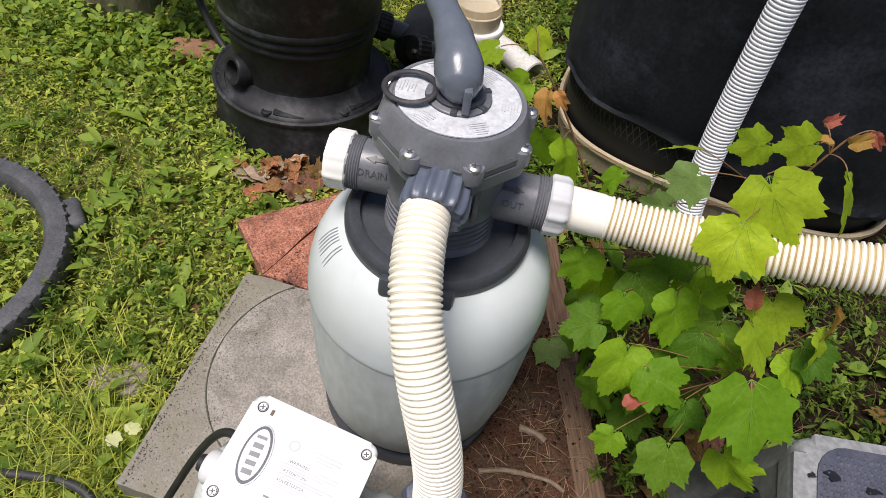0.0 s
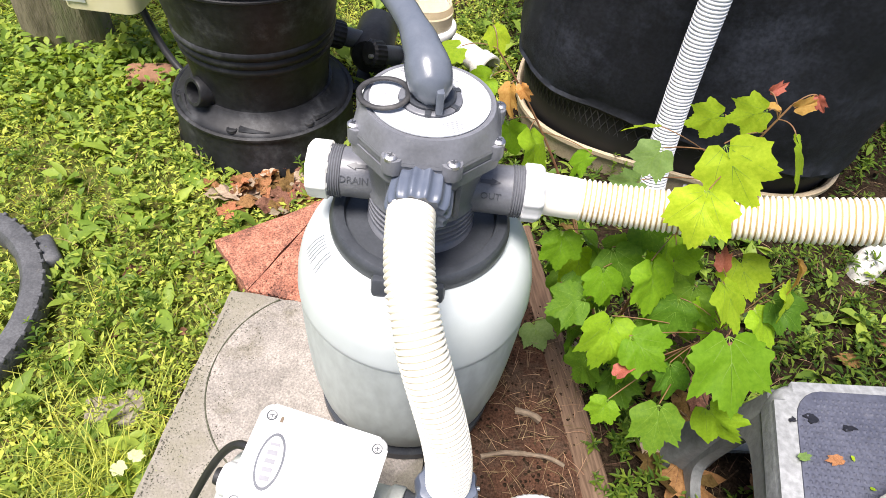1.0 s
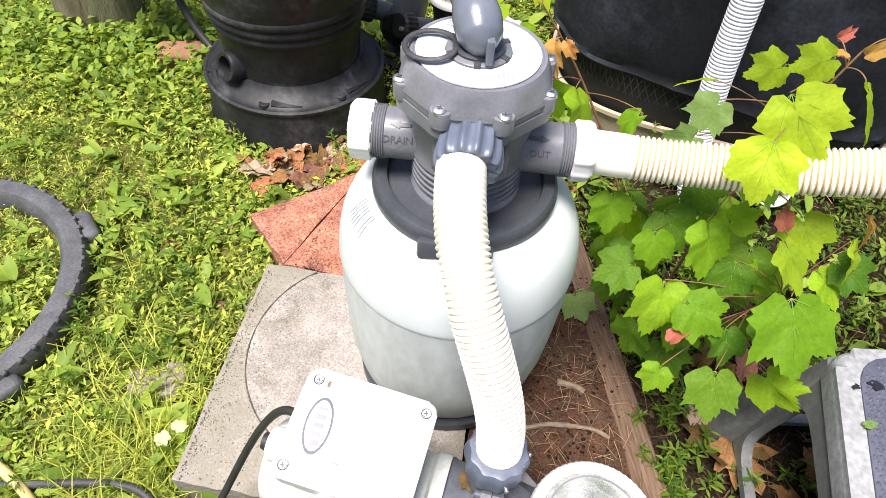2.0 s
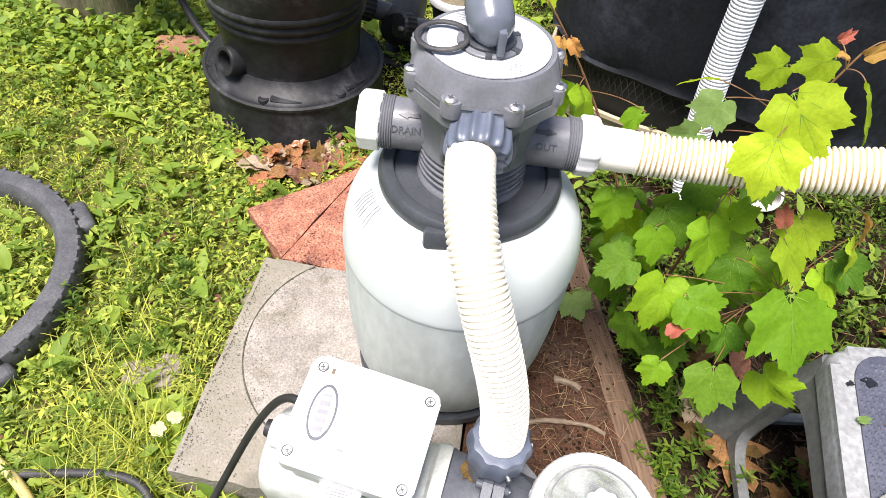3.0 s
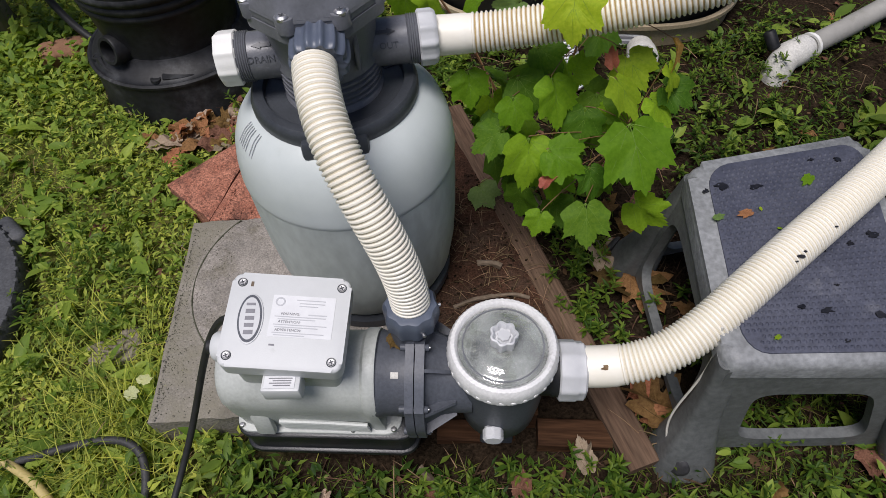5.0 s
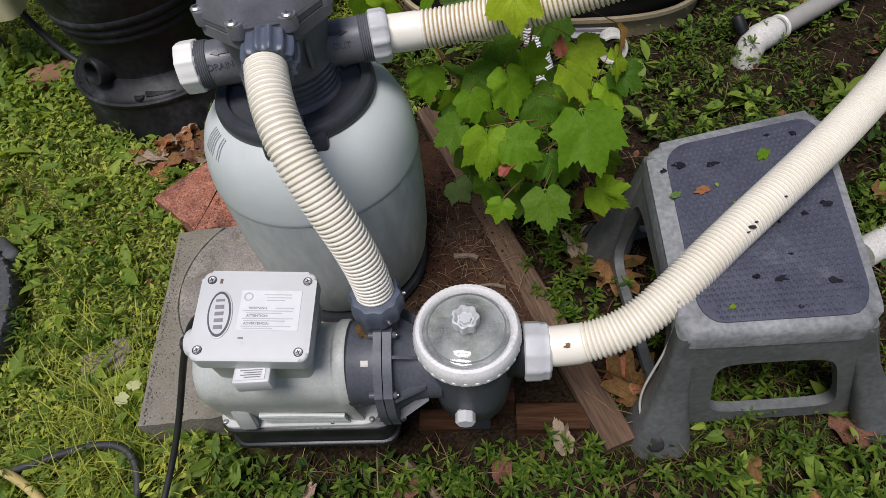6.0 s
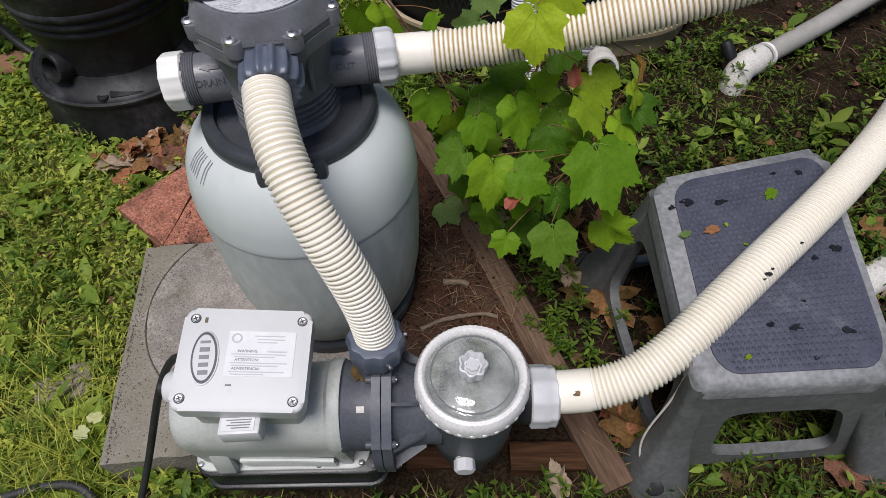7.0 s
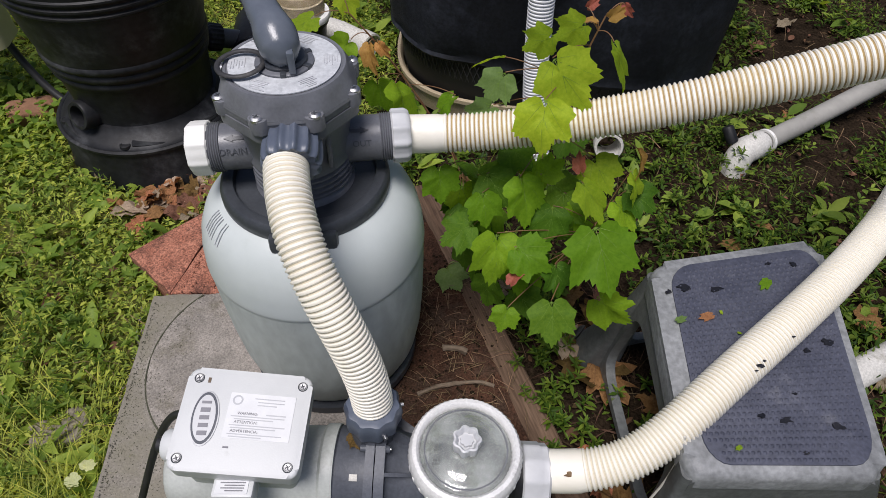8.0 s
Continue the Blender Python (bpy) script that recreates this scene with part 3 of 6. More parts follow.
def sand_filter():
    f = thing("sand_filter", "pale grey-green sand filter tank with dark multiport valve, standing on pavers", "sand filter",
              pose(0.006, 0, 0))
    part("base_plate", lathe([(0, 0.073), (0.138, 0.073), (0.142, 0.077), (0.142, 0.094), (0.136, 0.101), (0, 0.102)], 64), M["valve_dark"], f, "dark grey foot plate")
    lower = [(0, 0.100), (0.122, 0.100), (0.135, 0.106), (0.144, 0.130), (0.1515, 0.18), (0.1550, 0.24), (0.1565, 0.30), (0.1569, 0.345), (0.1570, 0.362)]
    upper = [(0.1570, 0.362), (0.1578, 0.364), (0.1580, 0.370), (0.1572, 0.377), (0.1555, 0.395), (0.1505, 0.418), (0.142, 0.438), (0.129, 0.455), (0.112, 0.467), (0.09, 0.474), (0, 0.476)]
    part("tank_lower", lathe(lower, 96), M["tank_low"], f, "grimy lower half of the tank with dirt streaks, slightly darkened for shade")
    part("tank_upper", lathe(upper, 96), M["tank"], f)
    # faint moulded lines of writing on the shoulder
    for i in range(8):
        a0 = 198 + i * 2.3
        pts = []
        for k in range(6):
            r = 0.119 + 0.0046 * k
            z = 0.4622 - 0.0018 * k - 0.00062 * k * k
            pts.append(Vector((r * math.cos(radians(a0)), r * math.sin(radians(a0)), z + 0.0012)))
        if i != 5:
            part("moulded_line", tube(pts, 0.0006, 5), M["ink_pale"], f)
    clamp = part("clamp_ring", lathe([(0, 0.468), (0.102, 0.462), (0.109, 0.464), (0.1115, 0.470), (0.1115, 0.479), (0.1090, 0.4865), (0.1060, 0.4895), (0.0970, 0.4900), (0.0935, 0.4885), (0.0915, 0.4800), (0.066, 0.4805), (0, 0.481)], 72), M["valve_dark"], f, "near-black clamp ring")
    for a in (-90, 90):
        m = pose(0, 0, 0, 0, 0, a + 90) @ pose(0, -0.104, 0.468, -14, 0, 0)
        part("clamp_lug", moved(joined(block(0.036, 0.026, 0.026, (0.021, 0, 0), 0.006), block(0.040, 0.026, 0.026, (-0.025, 0, 0), 0.006), block(0.03, 0.012, 0.012, (0, 0, -0.003), 0.003)), m), M["valve_dark"], clamp)
        part("clamp_bolt", moved(lathe([(0, 0), (0.006, 0), (0.006, 0.008), (0.004, 0.012), (0, 0.012)], 6), m @ pose(0.002, -0.010, -0.004, 60, 0, 0)), M["steel"], clamp)
    for a in (25, 155, 270):
        part("collar_rib", moved(block(0.020, 0.022, 0.006, (0.080, 0, 0.4815), 0.002), pose(0, 0, 0, 0, 0, a)), M["valve"], clamp)
    # valve
    prof = [(0, 0.478), (0.066, 0.478), (0.064, 0.486)]
    for k in range(5):
        z = 0.489 + 0.0085 * k
        prof += [(0.0605, z), (0.0605, z + 0.003), (0.0645, z + 0.0045), (0.0645, z + 0.007)]
    prof += [(0.0620, 0.535), (0.0635, 0.553), (0.0680, 0.576), (0.0735, 0.592), (0.0750, 0.598), (0.0750, 0.604), (0, 0.604)]
    body = part("valve_body", lathe(prof, 64), M["valve"], f)
    # eight-sided flange with an ear at each bolt
    outline = []
    for i in range(72):
        a = 5.0 * i
        off = (a + 22.5) % 45 - 22.5
        r = min(0.0785 / math.cos(radians(off)), 0.0842)
        outline.append((r * math.cos(radians(a)), r * math.sin(radians(a))))
    part("flange", prism(outline, 0.598, 0.613, 0.002), M["valve"], f)
    outline2 = [(x * 0.985, y * 0.985) for x, y in outline]
    part("cover_flange", prism(outline2, 0.6145, 0.626, 0.003), M["valve"], f)
    cover = part("cover", lathe([(0.0, 0.620), (0.0800, 0.622), (0.0788, 0.6265), (0.0760, 0.6325), (0.0730, 0.6400), (0.0705, 0.6465), (0.0685, 0.6498), (0.0655, 0.6495), (0.0645, 0.6485), (0.0, 0.6485)], 72), M["valve"], f, "grey round valve cover")
    for v in cover.data.vertices:
        r = math.hypot(v.co.x, v.co.y)
        if r > 0.06:
            corner = 1 / math.cos(radians((math.degrees(math.atan2(v.co.y, v.co.x)) + 22.5) % 45 - 22.5)) - 1
            low = min(max((0.645 - v.co.z) / 0.014, 0.0), 1.0)
            k = 1 + (corner * 0.95 - 0.022) * low
            v.co.x, v.co.y = v.co.x * k, v.co.y * k
    for i in range(8):
        a = radians(22.5 + 45 * i)
        x, y = 0.0810 * math.cos(a), 0.0810 * math.sin(a)
        ear = [(-0.022, -0.0135), (0.001, -0.0105), (0.0055, -0.006), (0.0065, 0.0), (0.0055, 0.006), (0.001, 0.0105), (-0.022, 0.0135)]
        part("bolt_ear", moved(prism(ear, 0.611, 0.6292, 0.0014), pose(x, y, 0, 0, 0, 22.5 + 45 * i)), M["valve"], f)
        b = part("bolt", moved(lathe([(0, 0.0026), (0.0028, 0.0034), (0.0052, 0.0029), (0.0068, 0.0012), (0.0068, -0.002), (0, -0.002)], 18), pose(x, y, 0.6295)), M["steel"], f, "round cross-head steel screw")
        part("cross_slot", moved(joined(block(0.0068, 0.0014, 0.001, (0, 0, 0.0031), 0), block(0.0014, 0.0068, 0.001, (0, 0, 0.0033), 0)), pose(x, y, 0.6295, 0, 0, 31 * i)), M["valve_dark"], b)
    lab = part("label_ring", lathe([(0.0335, 0.6492), (0.0335, 0.6505), (0.0628, 0.6505), (0.0628, 0.6492)], 72), M["ring_label"], f, "pale grey ring label with faded print")
    for i in range(6):
        a = 30 + 60 * i
        for k in range(6):
            w = (0.020, 0.016, 0.018, 0.011, 0.015, 0.009)[(k + i) % 6]
            part("print_line", moved(block(w, 0.0010, 0.0006, (0.002 * ((k * i) % 3 - 1), 0.0590 - 0.0030 * k, 0.6509), 0), pose(0, 0, 0, 0, 0, a)), M["ink_pale"], lab)
    hub = part("indicator_disc", lathe([(0, 0.6485), (0.033, 0.6485), (0.033, 0.6525), (0.0315, 0.6535), (0, 0.6535)], 48), M["valve"], f)
    for i in range(6):
        part("notch", moved(block(0.010, 0.0065, 0.005, (0.029, 0, 0.6525), 0.0008), pose(0, 0, 0, 0, 0, 30 + 60 * i)), M["valve_dark"], hub)
    part("handle_seat", lathe([(0.0, 0.652), (0.0265, 0.652), (0.0265, 0.656), (0.0240, 0.659), (0, 0.659)], 40), M["valve_dark"], f)
    # lever handle, bulging at the hub, thin in the neck, broad at the grip
    line = by_length(bezier([(0.003, -0.026, 0.661), (-0.006, 0.024, 0.706), (-0.050, 0.095, 0.716), (-0.105, 0.165, 0.712)], 60), 0.004)
    n = len(line)
    rad = []
    for i in range(n):
        u = i / (n - 1)
        keys = ((0.0, 0.006), (0.03, 0.0160), (0.08, 0.0225), (0.15, 0.0240), (0.27, 0.0196), (0.42, 0.0152), (0.6, 0.0146), (0.8, 0.0175), (0.95, 0.0205), (1.0, 0.014))
        for (u0, r0), (u1, r1) in zip(keys, keys[1:]):
            if u0 <= u <= u1:
                k = (u - u0) / (u1 - u0)
                rad.append(r0 + (r1 - r0) * k * k * (3 - 2 * k))
                break
    h = part("handle", tube(line, rad, 28), M["handle"], f, "smooth blue-grey lever handle")
    part("pointer", moved(block(0.008, 0.013, 0.026, (0.008, -0.028, 0.667), 0.002), pose(0, 0, 0, 0, 0, 5)), M["handle"], h)
    # side ports
    for side, words in ((-1, "DRAIN"), (1, "OUT")):
        turn = pose(0.004, 0.004, 0.533, 0, 90 * side, 0)
        thread = [(0.0, 0.03), (0.0315, 0.03), (0.0295, 0.06), (0.0295, 0.098)]
        for k in range(6):
            thread += [(0.0314, 0.0990 + 0.0028 * k), (0.0297, 0.1004 + 0.0028 * k)]
        thread += [(0.0295, 0.125), (0, 0.125)]
        port = part("port", moved(lathe(thread, 44), turn), M["valve"], f, "grey threaded side port")
        cx = side * 0.076
        lettering(words, 0.0112, 0.0004, M["moulded"], port, "lettering", pose(cx + side * 0.002, 0.004 - 0.0300 * math.sin(radians(66)), 0.533 + 0.0300 * math.cos(radians(66)), 66, 0, 0))
        arrow = [(0, 0.004), (0.014, 0.004), (0.014, 0.008), (0.026, 0.0), (0.014, -0.008), (0.014, -0.004), (0, -0.004)]
        arrow = [(side * (x - 0.013) * 0.9, y * 0.55) for x, y in (arrow if side > 0 else arrow[::-1])]
        part("arrow", moved(prism(arrow, 0, 0.0012), pose(cx, 0.004 - 0.0298 * math.sin(radians(34)), 0.533 + 0.0298 * math.cos(radians(34)), 34, 0, 0)), M["moulded"], port)
        if side < 0:
            nut = lathe([(0, 0.112), (0.0310, 0.112), (0.0335, 0.114), (0.0335, 0.130), (0.0330, 0.1355), (0.031, 0.138), (0.012, 0.139), (0, 0.1375)], 96, scalloped(8, 0.06, 10))
            part("drain_cap", moved(nut, turn), M["white"], f, "off-white ribbed screw cap")
        else:
            nut = lathe([(0, 0.112), (0.0315, 0.112), (0.0336, 0.114), (0.0336, 0.130), (0.0315, 0.134), (0.029, 0.136), (0, 0.136)], 120, scalloped(10, 0.075, 4))
            part("union_nut", moved(nut, turn), M["nut_grey"], f, "light grey ribbed union nut")
    # front port, tipped downwards
    turn = aim((0.003, -0.040, 0.5975), (0.000, -0.118, 0.5850))
    port = part("port", moved(lathe([(0, 0), (0.031, 0), (0.0300, 0.03), (0.0290, 0.045), (0, 0.045)], 44), turn), M["valve"], f)
    nut = lathe([(0, 0.030), (0.0285, 0.030), (0.0312, 0.032), (0.0325, 0.048), (0.0325, 0.060), (0.0312, 0.066), (0.0290, 0.068), (0.0264, 0.0675), (0.0, 0.062)], 140, scalloped(14, 0.11, 3))
    part("union_nut", moved(nut, turn), M["nut_blue"], f, "blue-grey ribbed union nut")
    part("web", block(0.006, 0.03, 0.05, (0.040, -0.045, 0.565), 0.002), M["valve"], body)
    part("web", block(0.006, 0.03, 0.05, (-0.034, -0.045, 0.565), 0.002), M["valve"], body)
    return f


sand_filter()
ring = thing("rubber_gasket", "thin black rubber o-ring lying loose on the valve cover", "gasket", pose(-0.041, -0.008, 0.6558, 1, -3, 0))
prof = []
for i in range(12):
    a = 2 * math.pi * i / 12
    prof.append((0.0255 + 0.0032 * math.cos(a), 0.0022 * math.sin(a)))
part("ring", lathe(prof + [prof[0]], 48), M["rubber"], ring)

corrugated("pump_hose", "ribbed cream hose from the pump up to the valve", [(0.001, -0.085, 0.591), (-0.001, -0.232, 0.574), (0.043, -0.245, 0.506), (0.072, -0.275, 0.437), (0.071, -0.281, 0.355)],
           0.0250, 0.0060, [M["hose"], M["hose_groove_clean"]], 0.02, 0.0, 0.0252, "pool hoses")
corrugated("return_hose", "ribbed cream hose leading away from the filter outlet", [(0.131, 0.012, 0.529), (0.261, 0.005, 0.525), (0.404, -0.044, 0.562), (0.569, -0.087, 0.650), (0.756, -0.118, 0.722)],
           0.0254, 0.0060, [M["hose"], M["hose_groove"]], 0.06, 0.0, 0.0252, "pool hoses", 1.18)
suction = corrugated("suction_hose", "ribbed cream hose lying across the step stool", [(0.274, -0.350, 0.268), (0.440, -0.405, 0.318), (0.436, -0.305, 0.335), (0.551, -0.278, 0.372), (0.758, -0.196, 0.422), (0.963, 0.015, 0.4)],
           0.0262, 0.0058, [M["hose"], M["hose_groove_clean"]], 0.055, 0.0, 0.0268, "pool hoses", 1.15)

# torn scuffs and a rusty spot on the hose
rs = random.Random(4)
for at_, r_, key, nm in (((0.5486, -0.2976, 0.3806), 0.0045, "tear", "torn_scuff"), ((0.5545, -0.2925, 0.3822), 0.0024, "tear", "torn_scuff"), ((0.5420, -0.3020, 0.3775), 0.0018, "tear", "torn_scuff"),
                         ((0.6012, -0.2691, 0.3928), 0.0022, "tear", "torn_scuff"), ((0.2998, -0.3714, 0.3010), 0.0050, "needle", "rust_spot")):
    ring_ = [(r_ * rs.uniform(0.4, 1.0) * 1.5 * math.cos(0.7 * k), r_ * rs.uniform(0.35, 0.7) * math.sin(0.7 * k)) for k in range(9)]
    up_ = Vector(at_) + Vector((0.0, -0.55, 0.83))
    part(nm, moved(prism(ring_, -0.004, 0.0008), aim(at_, up_)), M[key], suction)


# ---- pump ----
def pump():
    p = thing("pool_pump", "grey pool pump with junction box and clear strainer lid", "pump", pose(-0.0765, -0.292, 0, 0, 0, -9.5))
    base = part("base", prism(rounded_rect(0.256, 0.124, 0.022, 6, 0.008, 0.010), 0.073, 0.132, 0.004), M["base"], p, "glossy black plastic foot")
    part("base_lip", prism(rounded_rect(0.266, 0.134, 0.026, 6, 0.008, 0.010), 0.072, 0.081, 0.002), M["base"], base)
    part("base_edge", prism(rounded_rect(0.264, 0.132, 0.026, 6, 0.008, 0.010), 0.128, 0.137, 0.003), M["base"], base)
    part("foot_flange", prism(rounded_rect(0.240, 0.121, 0.022, 6, -0.002, 0.010), 0.1365, 0.1425, 0.002), M["motor"], p)
    for x, y in ((-0.113, -0.042), (0.108, -0.043), (-0.113, 0.062), (0.108, 0.062), (0.050, -0.0455)):
        part("foot_screw", moved(lathe([(0, 0.003), (0.003, 0.0025), (0.0042, 0.001), (0.0042, 0), (0, 0)], 12), pose(x, y, 0.1432)), M["steel"], p)

    def section(u, k):
        pts = [(-0.042 * k, 0.142), (-0.0435 * k, 0.160), (-0.0505 * k, 0.195)]
        for i in range(13):
            a = radians(195 - 210 * i / 12)
            pts.append((0.056 * k * math.cos(a), 0.240 + 0.062 * k * math.sin(a)))
        pts += [(0.055 * k, 0.195), (0.050 * k, 0.160), (0.053 * k, 0.142)]
        return [(u, v, z) for v, z in pts]
    bm = bmesh.new()
    rows = [[bm.verts.new(c) for c in section(u, k)] for u, k in ((-0.112, 0.80), (-0.108, 0.90), (-0.098, 0.97), (-0.06, 0.985), (0.06, 0.985), (0.078, 0.99), (0.082, 1.05), (0.094, 1.06), (0.097, 1.04))]
    for a, b in zip(rows, rows[1:]):
        for i in range(len(a) - 1):
            bm.faces.new((a[i], a[i + 1], b[i + 1], b[i]))
        bm.faces.new((a[-1], a[0], b[0], b[-1]))
    bm.faces.new(rows[0])
    bm.faces.new(rows[-1])
    motor = part("motor_shell", bm, M["motor"], p, "light grey moulded motor cover")
    for k in range(4):
        z, v = 0.153 + 0.0105 * k, -0.0452 - 0.0018 * k
        pts = [Vector((-0.046, v, z)), Vector((0.03, v, z)), Vector((0.046, v - 0.0005, z - 0.004)), Vector((0.076, v - 0.0005, z - 0.006))]
        part("cooling_fin", tube(by_length(bezier(pts, 20), 0.006), 0.0036, 8), M["motor"], motor)
    part("shell_step", moved(block(0.028, 0.012, 0.070, (0, 0, 0), 0.005), pose(-0.072, -0.047, 0.180, -8, 0, 0)), M["motor"], motor)
    # junction box, leaning a little to the front
    tilt = pose(0, 0, 0.362, 9.0, 5.5, 0) @ pose(0, 0, -0.352)
    box = part("junction_box", moved(prism(rounded_rect(0.128, 0.104, 0.010, 5), 0.280, 0.346, 0.0), tilt), M["motor"], p)
    lid = part("box_lid", moved(prism(rounded_rect(0.143, 0.117, 0.012, 6), 0.342, 0.370, 0.0042, 4), tilt), M["lid"], p, "pale grey box lid")
    for x, y in ((-0.0590, 0.0455), (0.0600, 0.0455), (-0.0605, -0.0455), (0.0590, -0.0465)):
        s = part("lid_screw", moved(lathe([(0, 0.0008), (0.0036, 0.0012), (0.0040, 0.0002), (0.0040, -0.002), (0, -0.002)], 16), tilt @ pose(x, y, 0.3705)), M["steel"], lid)
        part("screw_well", moved(lathe([(0.0046, 0.0004), (0.0056, 0.0006), (0.0058, -0.001), (0.0046, -0.001), (0.0046, 0.0004)], 18), tilt @ pose(x, y, 0.3705)), M["valve_dark"], lid)
        part("cross_slot", moved(joined(block(0.0055, 0.0012, 0.0008, (0, 0, 0.0012), 0), block(0.0012, 0.0055, 0.0008, (0, 0, 0.0014), 0)), tilt @ pose(x, y, 0.3705, 0, 0, 25)), M["valve_dark"], s)
    part("moulded_spot", moved(block(0.003, 0.006, 0.001, (-0.047, 0.044, 0.3704), 0), tilt), M["twig"], lid)
    part("leaf_bit", moved(block(0.006, 0.0018, 0.001, (-0.012, -0.030, 0.3705), 0), tilt @ pose(0, 0, 0, 0, 0, 0)), M["ink"], lid)

    def oval(a, b, n=40):
        return [(a * math.cos(2 * math.pi * i / n), b * math.sin(2 * math.pi * i / n)) for i in range(n)]
    at = tilt @ pose(-0.0420, 0.0, 0.370, 0, 0, 4)
    rim = part("badge", moved(prism(oval(0.0155, 0.0315), -0.001, 0.0012, 0.0008), at), M["nut_grey"], lid, "oval moulded badge")
    part("badge_band", moved(prism(oval(0.0140, 0.0295), 0.0008, 0.0016), at), M["pump_dark"], rim)
    part("badge_field", moved(prism(oval(0.0118, 0.0262), 0.0012, 0.0021), at), M["nut_grey"], rim)
    for k in range(5):
        part("badge_bar", moved(block(0.0105, (0.0030, 0.0050, 0.0046, 0.0046, 0.0050)[k], 0.0007, (0, 0.0175 - 0.0087 * k, 0.0024), 0), at), M["ink"], rim)
    lab = part("warning_label", moved(prism(rounded_rect(0.074, 0.052, 0.001, 2, 0.018, 0.006), 0.3700, 0.3706), tilt), M["label"], lid, "white warning label with small print")
    for text, y in (("WARNING:", 0.0085), ("ATTENTION:", -0.0015), ("ADVERTENCIA:", -0.0115)):
        lettering(text, 0.0045, 0.0001, M["ink"], lab, "lettering", tilt @ pose(0.004, y, 0.3709))
    for k, (y, w, x) in enumerate(((0.0265, 0.034, 0.026), (0.0225, 0.030, 0.028), (0.0190, 0.022, 0.024), (0.0050, 0.060, 0.016), (0.0020, 0.044, 0.012), (-0.0050, 0.062, 0.017), (-0.0080, 0.050, 0.013), (-0.0150, 0.060, 0.016), (-0.0178, 0.036, 0.006))):
        part("print_line", moved(block(w, 0.0011, 0.0004, (x, y, 0.3708), 0), tilt), M["ink_pale"], lab)
    part("print_line", moved(block(0.022, 0.0014, 0.0004, (0.036, 0.0085, 0.3708), 0), tilt), M["ink_pale"], lab)
    part("stamp", moved(lathe([(0.0040, 0), (0.0058, 0), (0.0058, 0.0005), (0.0040, 0.0005), (0.0040, 0)], 20), tilt @ pose(-0.010, 0.0235, 0.3705)), M["ink_pale"], lab)
    tag = part("rating_block", moved(block(0.046, 0.024, 0.026, (-0.004, -0.063, 0.331), 0.003), pose(0, 0, 0, 0, 0, 2)), M["lid"], p)
    plate = part("rating_plate", moved(block(0.036, 0.015, 0.001, (-0.005, -0.064, 0.3445), 0), pose(0, 0, 0, 0, 0, 2)), M["label"], tag, "small white rating plate")
    for k in range(4):
        part("print_line", moved(block((0.028, 0.022, 0.026, 0.020)[k], 0.0012, 0.0004, (-0.004 + 0.002 * (k % 2), -0.0592 - 0.0030 * k, 0.3451), 0), pose(0, 0, 0, 0, 0, 2)), M["ink"], plate)
    gl = part("cable_gland", moved(lathe([(0, 0.0), (0.0185, 0.0), (0.0185, 0.022), (0.016, 0.026), (0, 0.026)], 28), pose(-0.066, -0.018, 0.342, 0, -90, 0)), M["lid"], p)
    part("gland_seal", moved(lathe([(0, 0.022), (0.0110, 0.022), (0.009, 0.034), (0, 0.034)], 20), pose(-0.066, -0.018, 0.342, 0, -90, 0)), M["cable"], gl)
    # wet end
    along = pose(0, 0, 0.238, 0, 90, 0)
    neck = part("pump_neck", moved(lathe([(0, 0.09), (0.0585, 0.09), (0.0585, 0.100), (0.0565, 0.104), (0.0565, 0.140), (0, 0.14)], 48), along), M["pump_dark"], p, "dark blue-grey pump neck")
    part("neck_sticker", moved(block(0.010, 0.008, 0.001, (0, 0, 0.0570), 0.0003), pose(0.122, 0, 0.238, 28, 0, 0)), M["pvc"], neck, "peeling scrap of label")

    def plate_outline(r, ear):
        pts = []
        for i in range(48):
            a = 360 * i / 48
            k = r + ear * max(0.0, math.cos(radians(6 * a))) ** 6
            pts.append((k * math.cos(radians(a)), k * math.sin(radians(a))))
        return pts
    for u0, u1 in ((0.137, 0.1480), (0.1492, 0.161)):
        fl = part("pump_flange", moved(prism(plate_outline(0.0790, 0.005), u0, u1, 0.0012), along), M["pump_dark"], p)
    for i in range(6):
        a = radians(60 * i)
        part("flange_bolt", moved(lathe([(0, 0.130), (0.0048, 0.130), (0.0048, 0.164), (0.004, 0.166), (0, 0.166)], 12), along @ pose(0.0755 * math.cos(a), 0.0755 * math.sin(a), 0)), M["pump_dark"], fl)
        part("bolt_end", moved(lathe([(0, 0.160), (0.0022, 0.160), (0.0022, 0.1675), (0, 0.168)], 10), along @ pose(0.0755 * math.cos(a), 0.0755 * math.sin(a), 0)), M["steel"], fl)
    vol = part("volute", moved(lathe([(0, 0.15), (0.066, 0.158), (0.060, 0.168), (0.053, 0.180), (0.050, 0.196), (0.050, 0.22), (0, 0.22)], 44), along), M["pump_dark"], p)
    for i in range(8):
        a = 22.5 + 45 * i
        tri = [(0.040, 0.155), (0.077, 0.155), (0.077, 0.163), (0.053, 0.200), (0.040, 0.200)]
        g = prism(tri, -0.0022, 0.0022)
        moved(g, Matrix(((1, 0, 0, 0), (0, 0, 1, 0), (0, 1, 0, 0), (0, 0, 0, 1))))
        part("gusset", moved(g, along @ pose(0, 0, 0, 0, 0, a)), M["pump_dark"], vol)
    part("outlet_pipe", moved(lathe([(0, 0), (0.030, 0), (0.027, 0.02), (0.027, 0.085), (0, 0.085)], 32), pose(0.141, 0.030, 0.262)), M["pump_dark"], p)
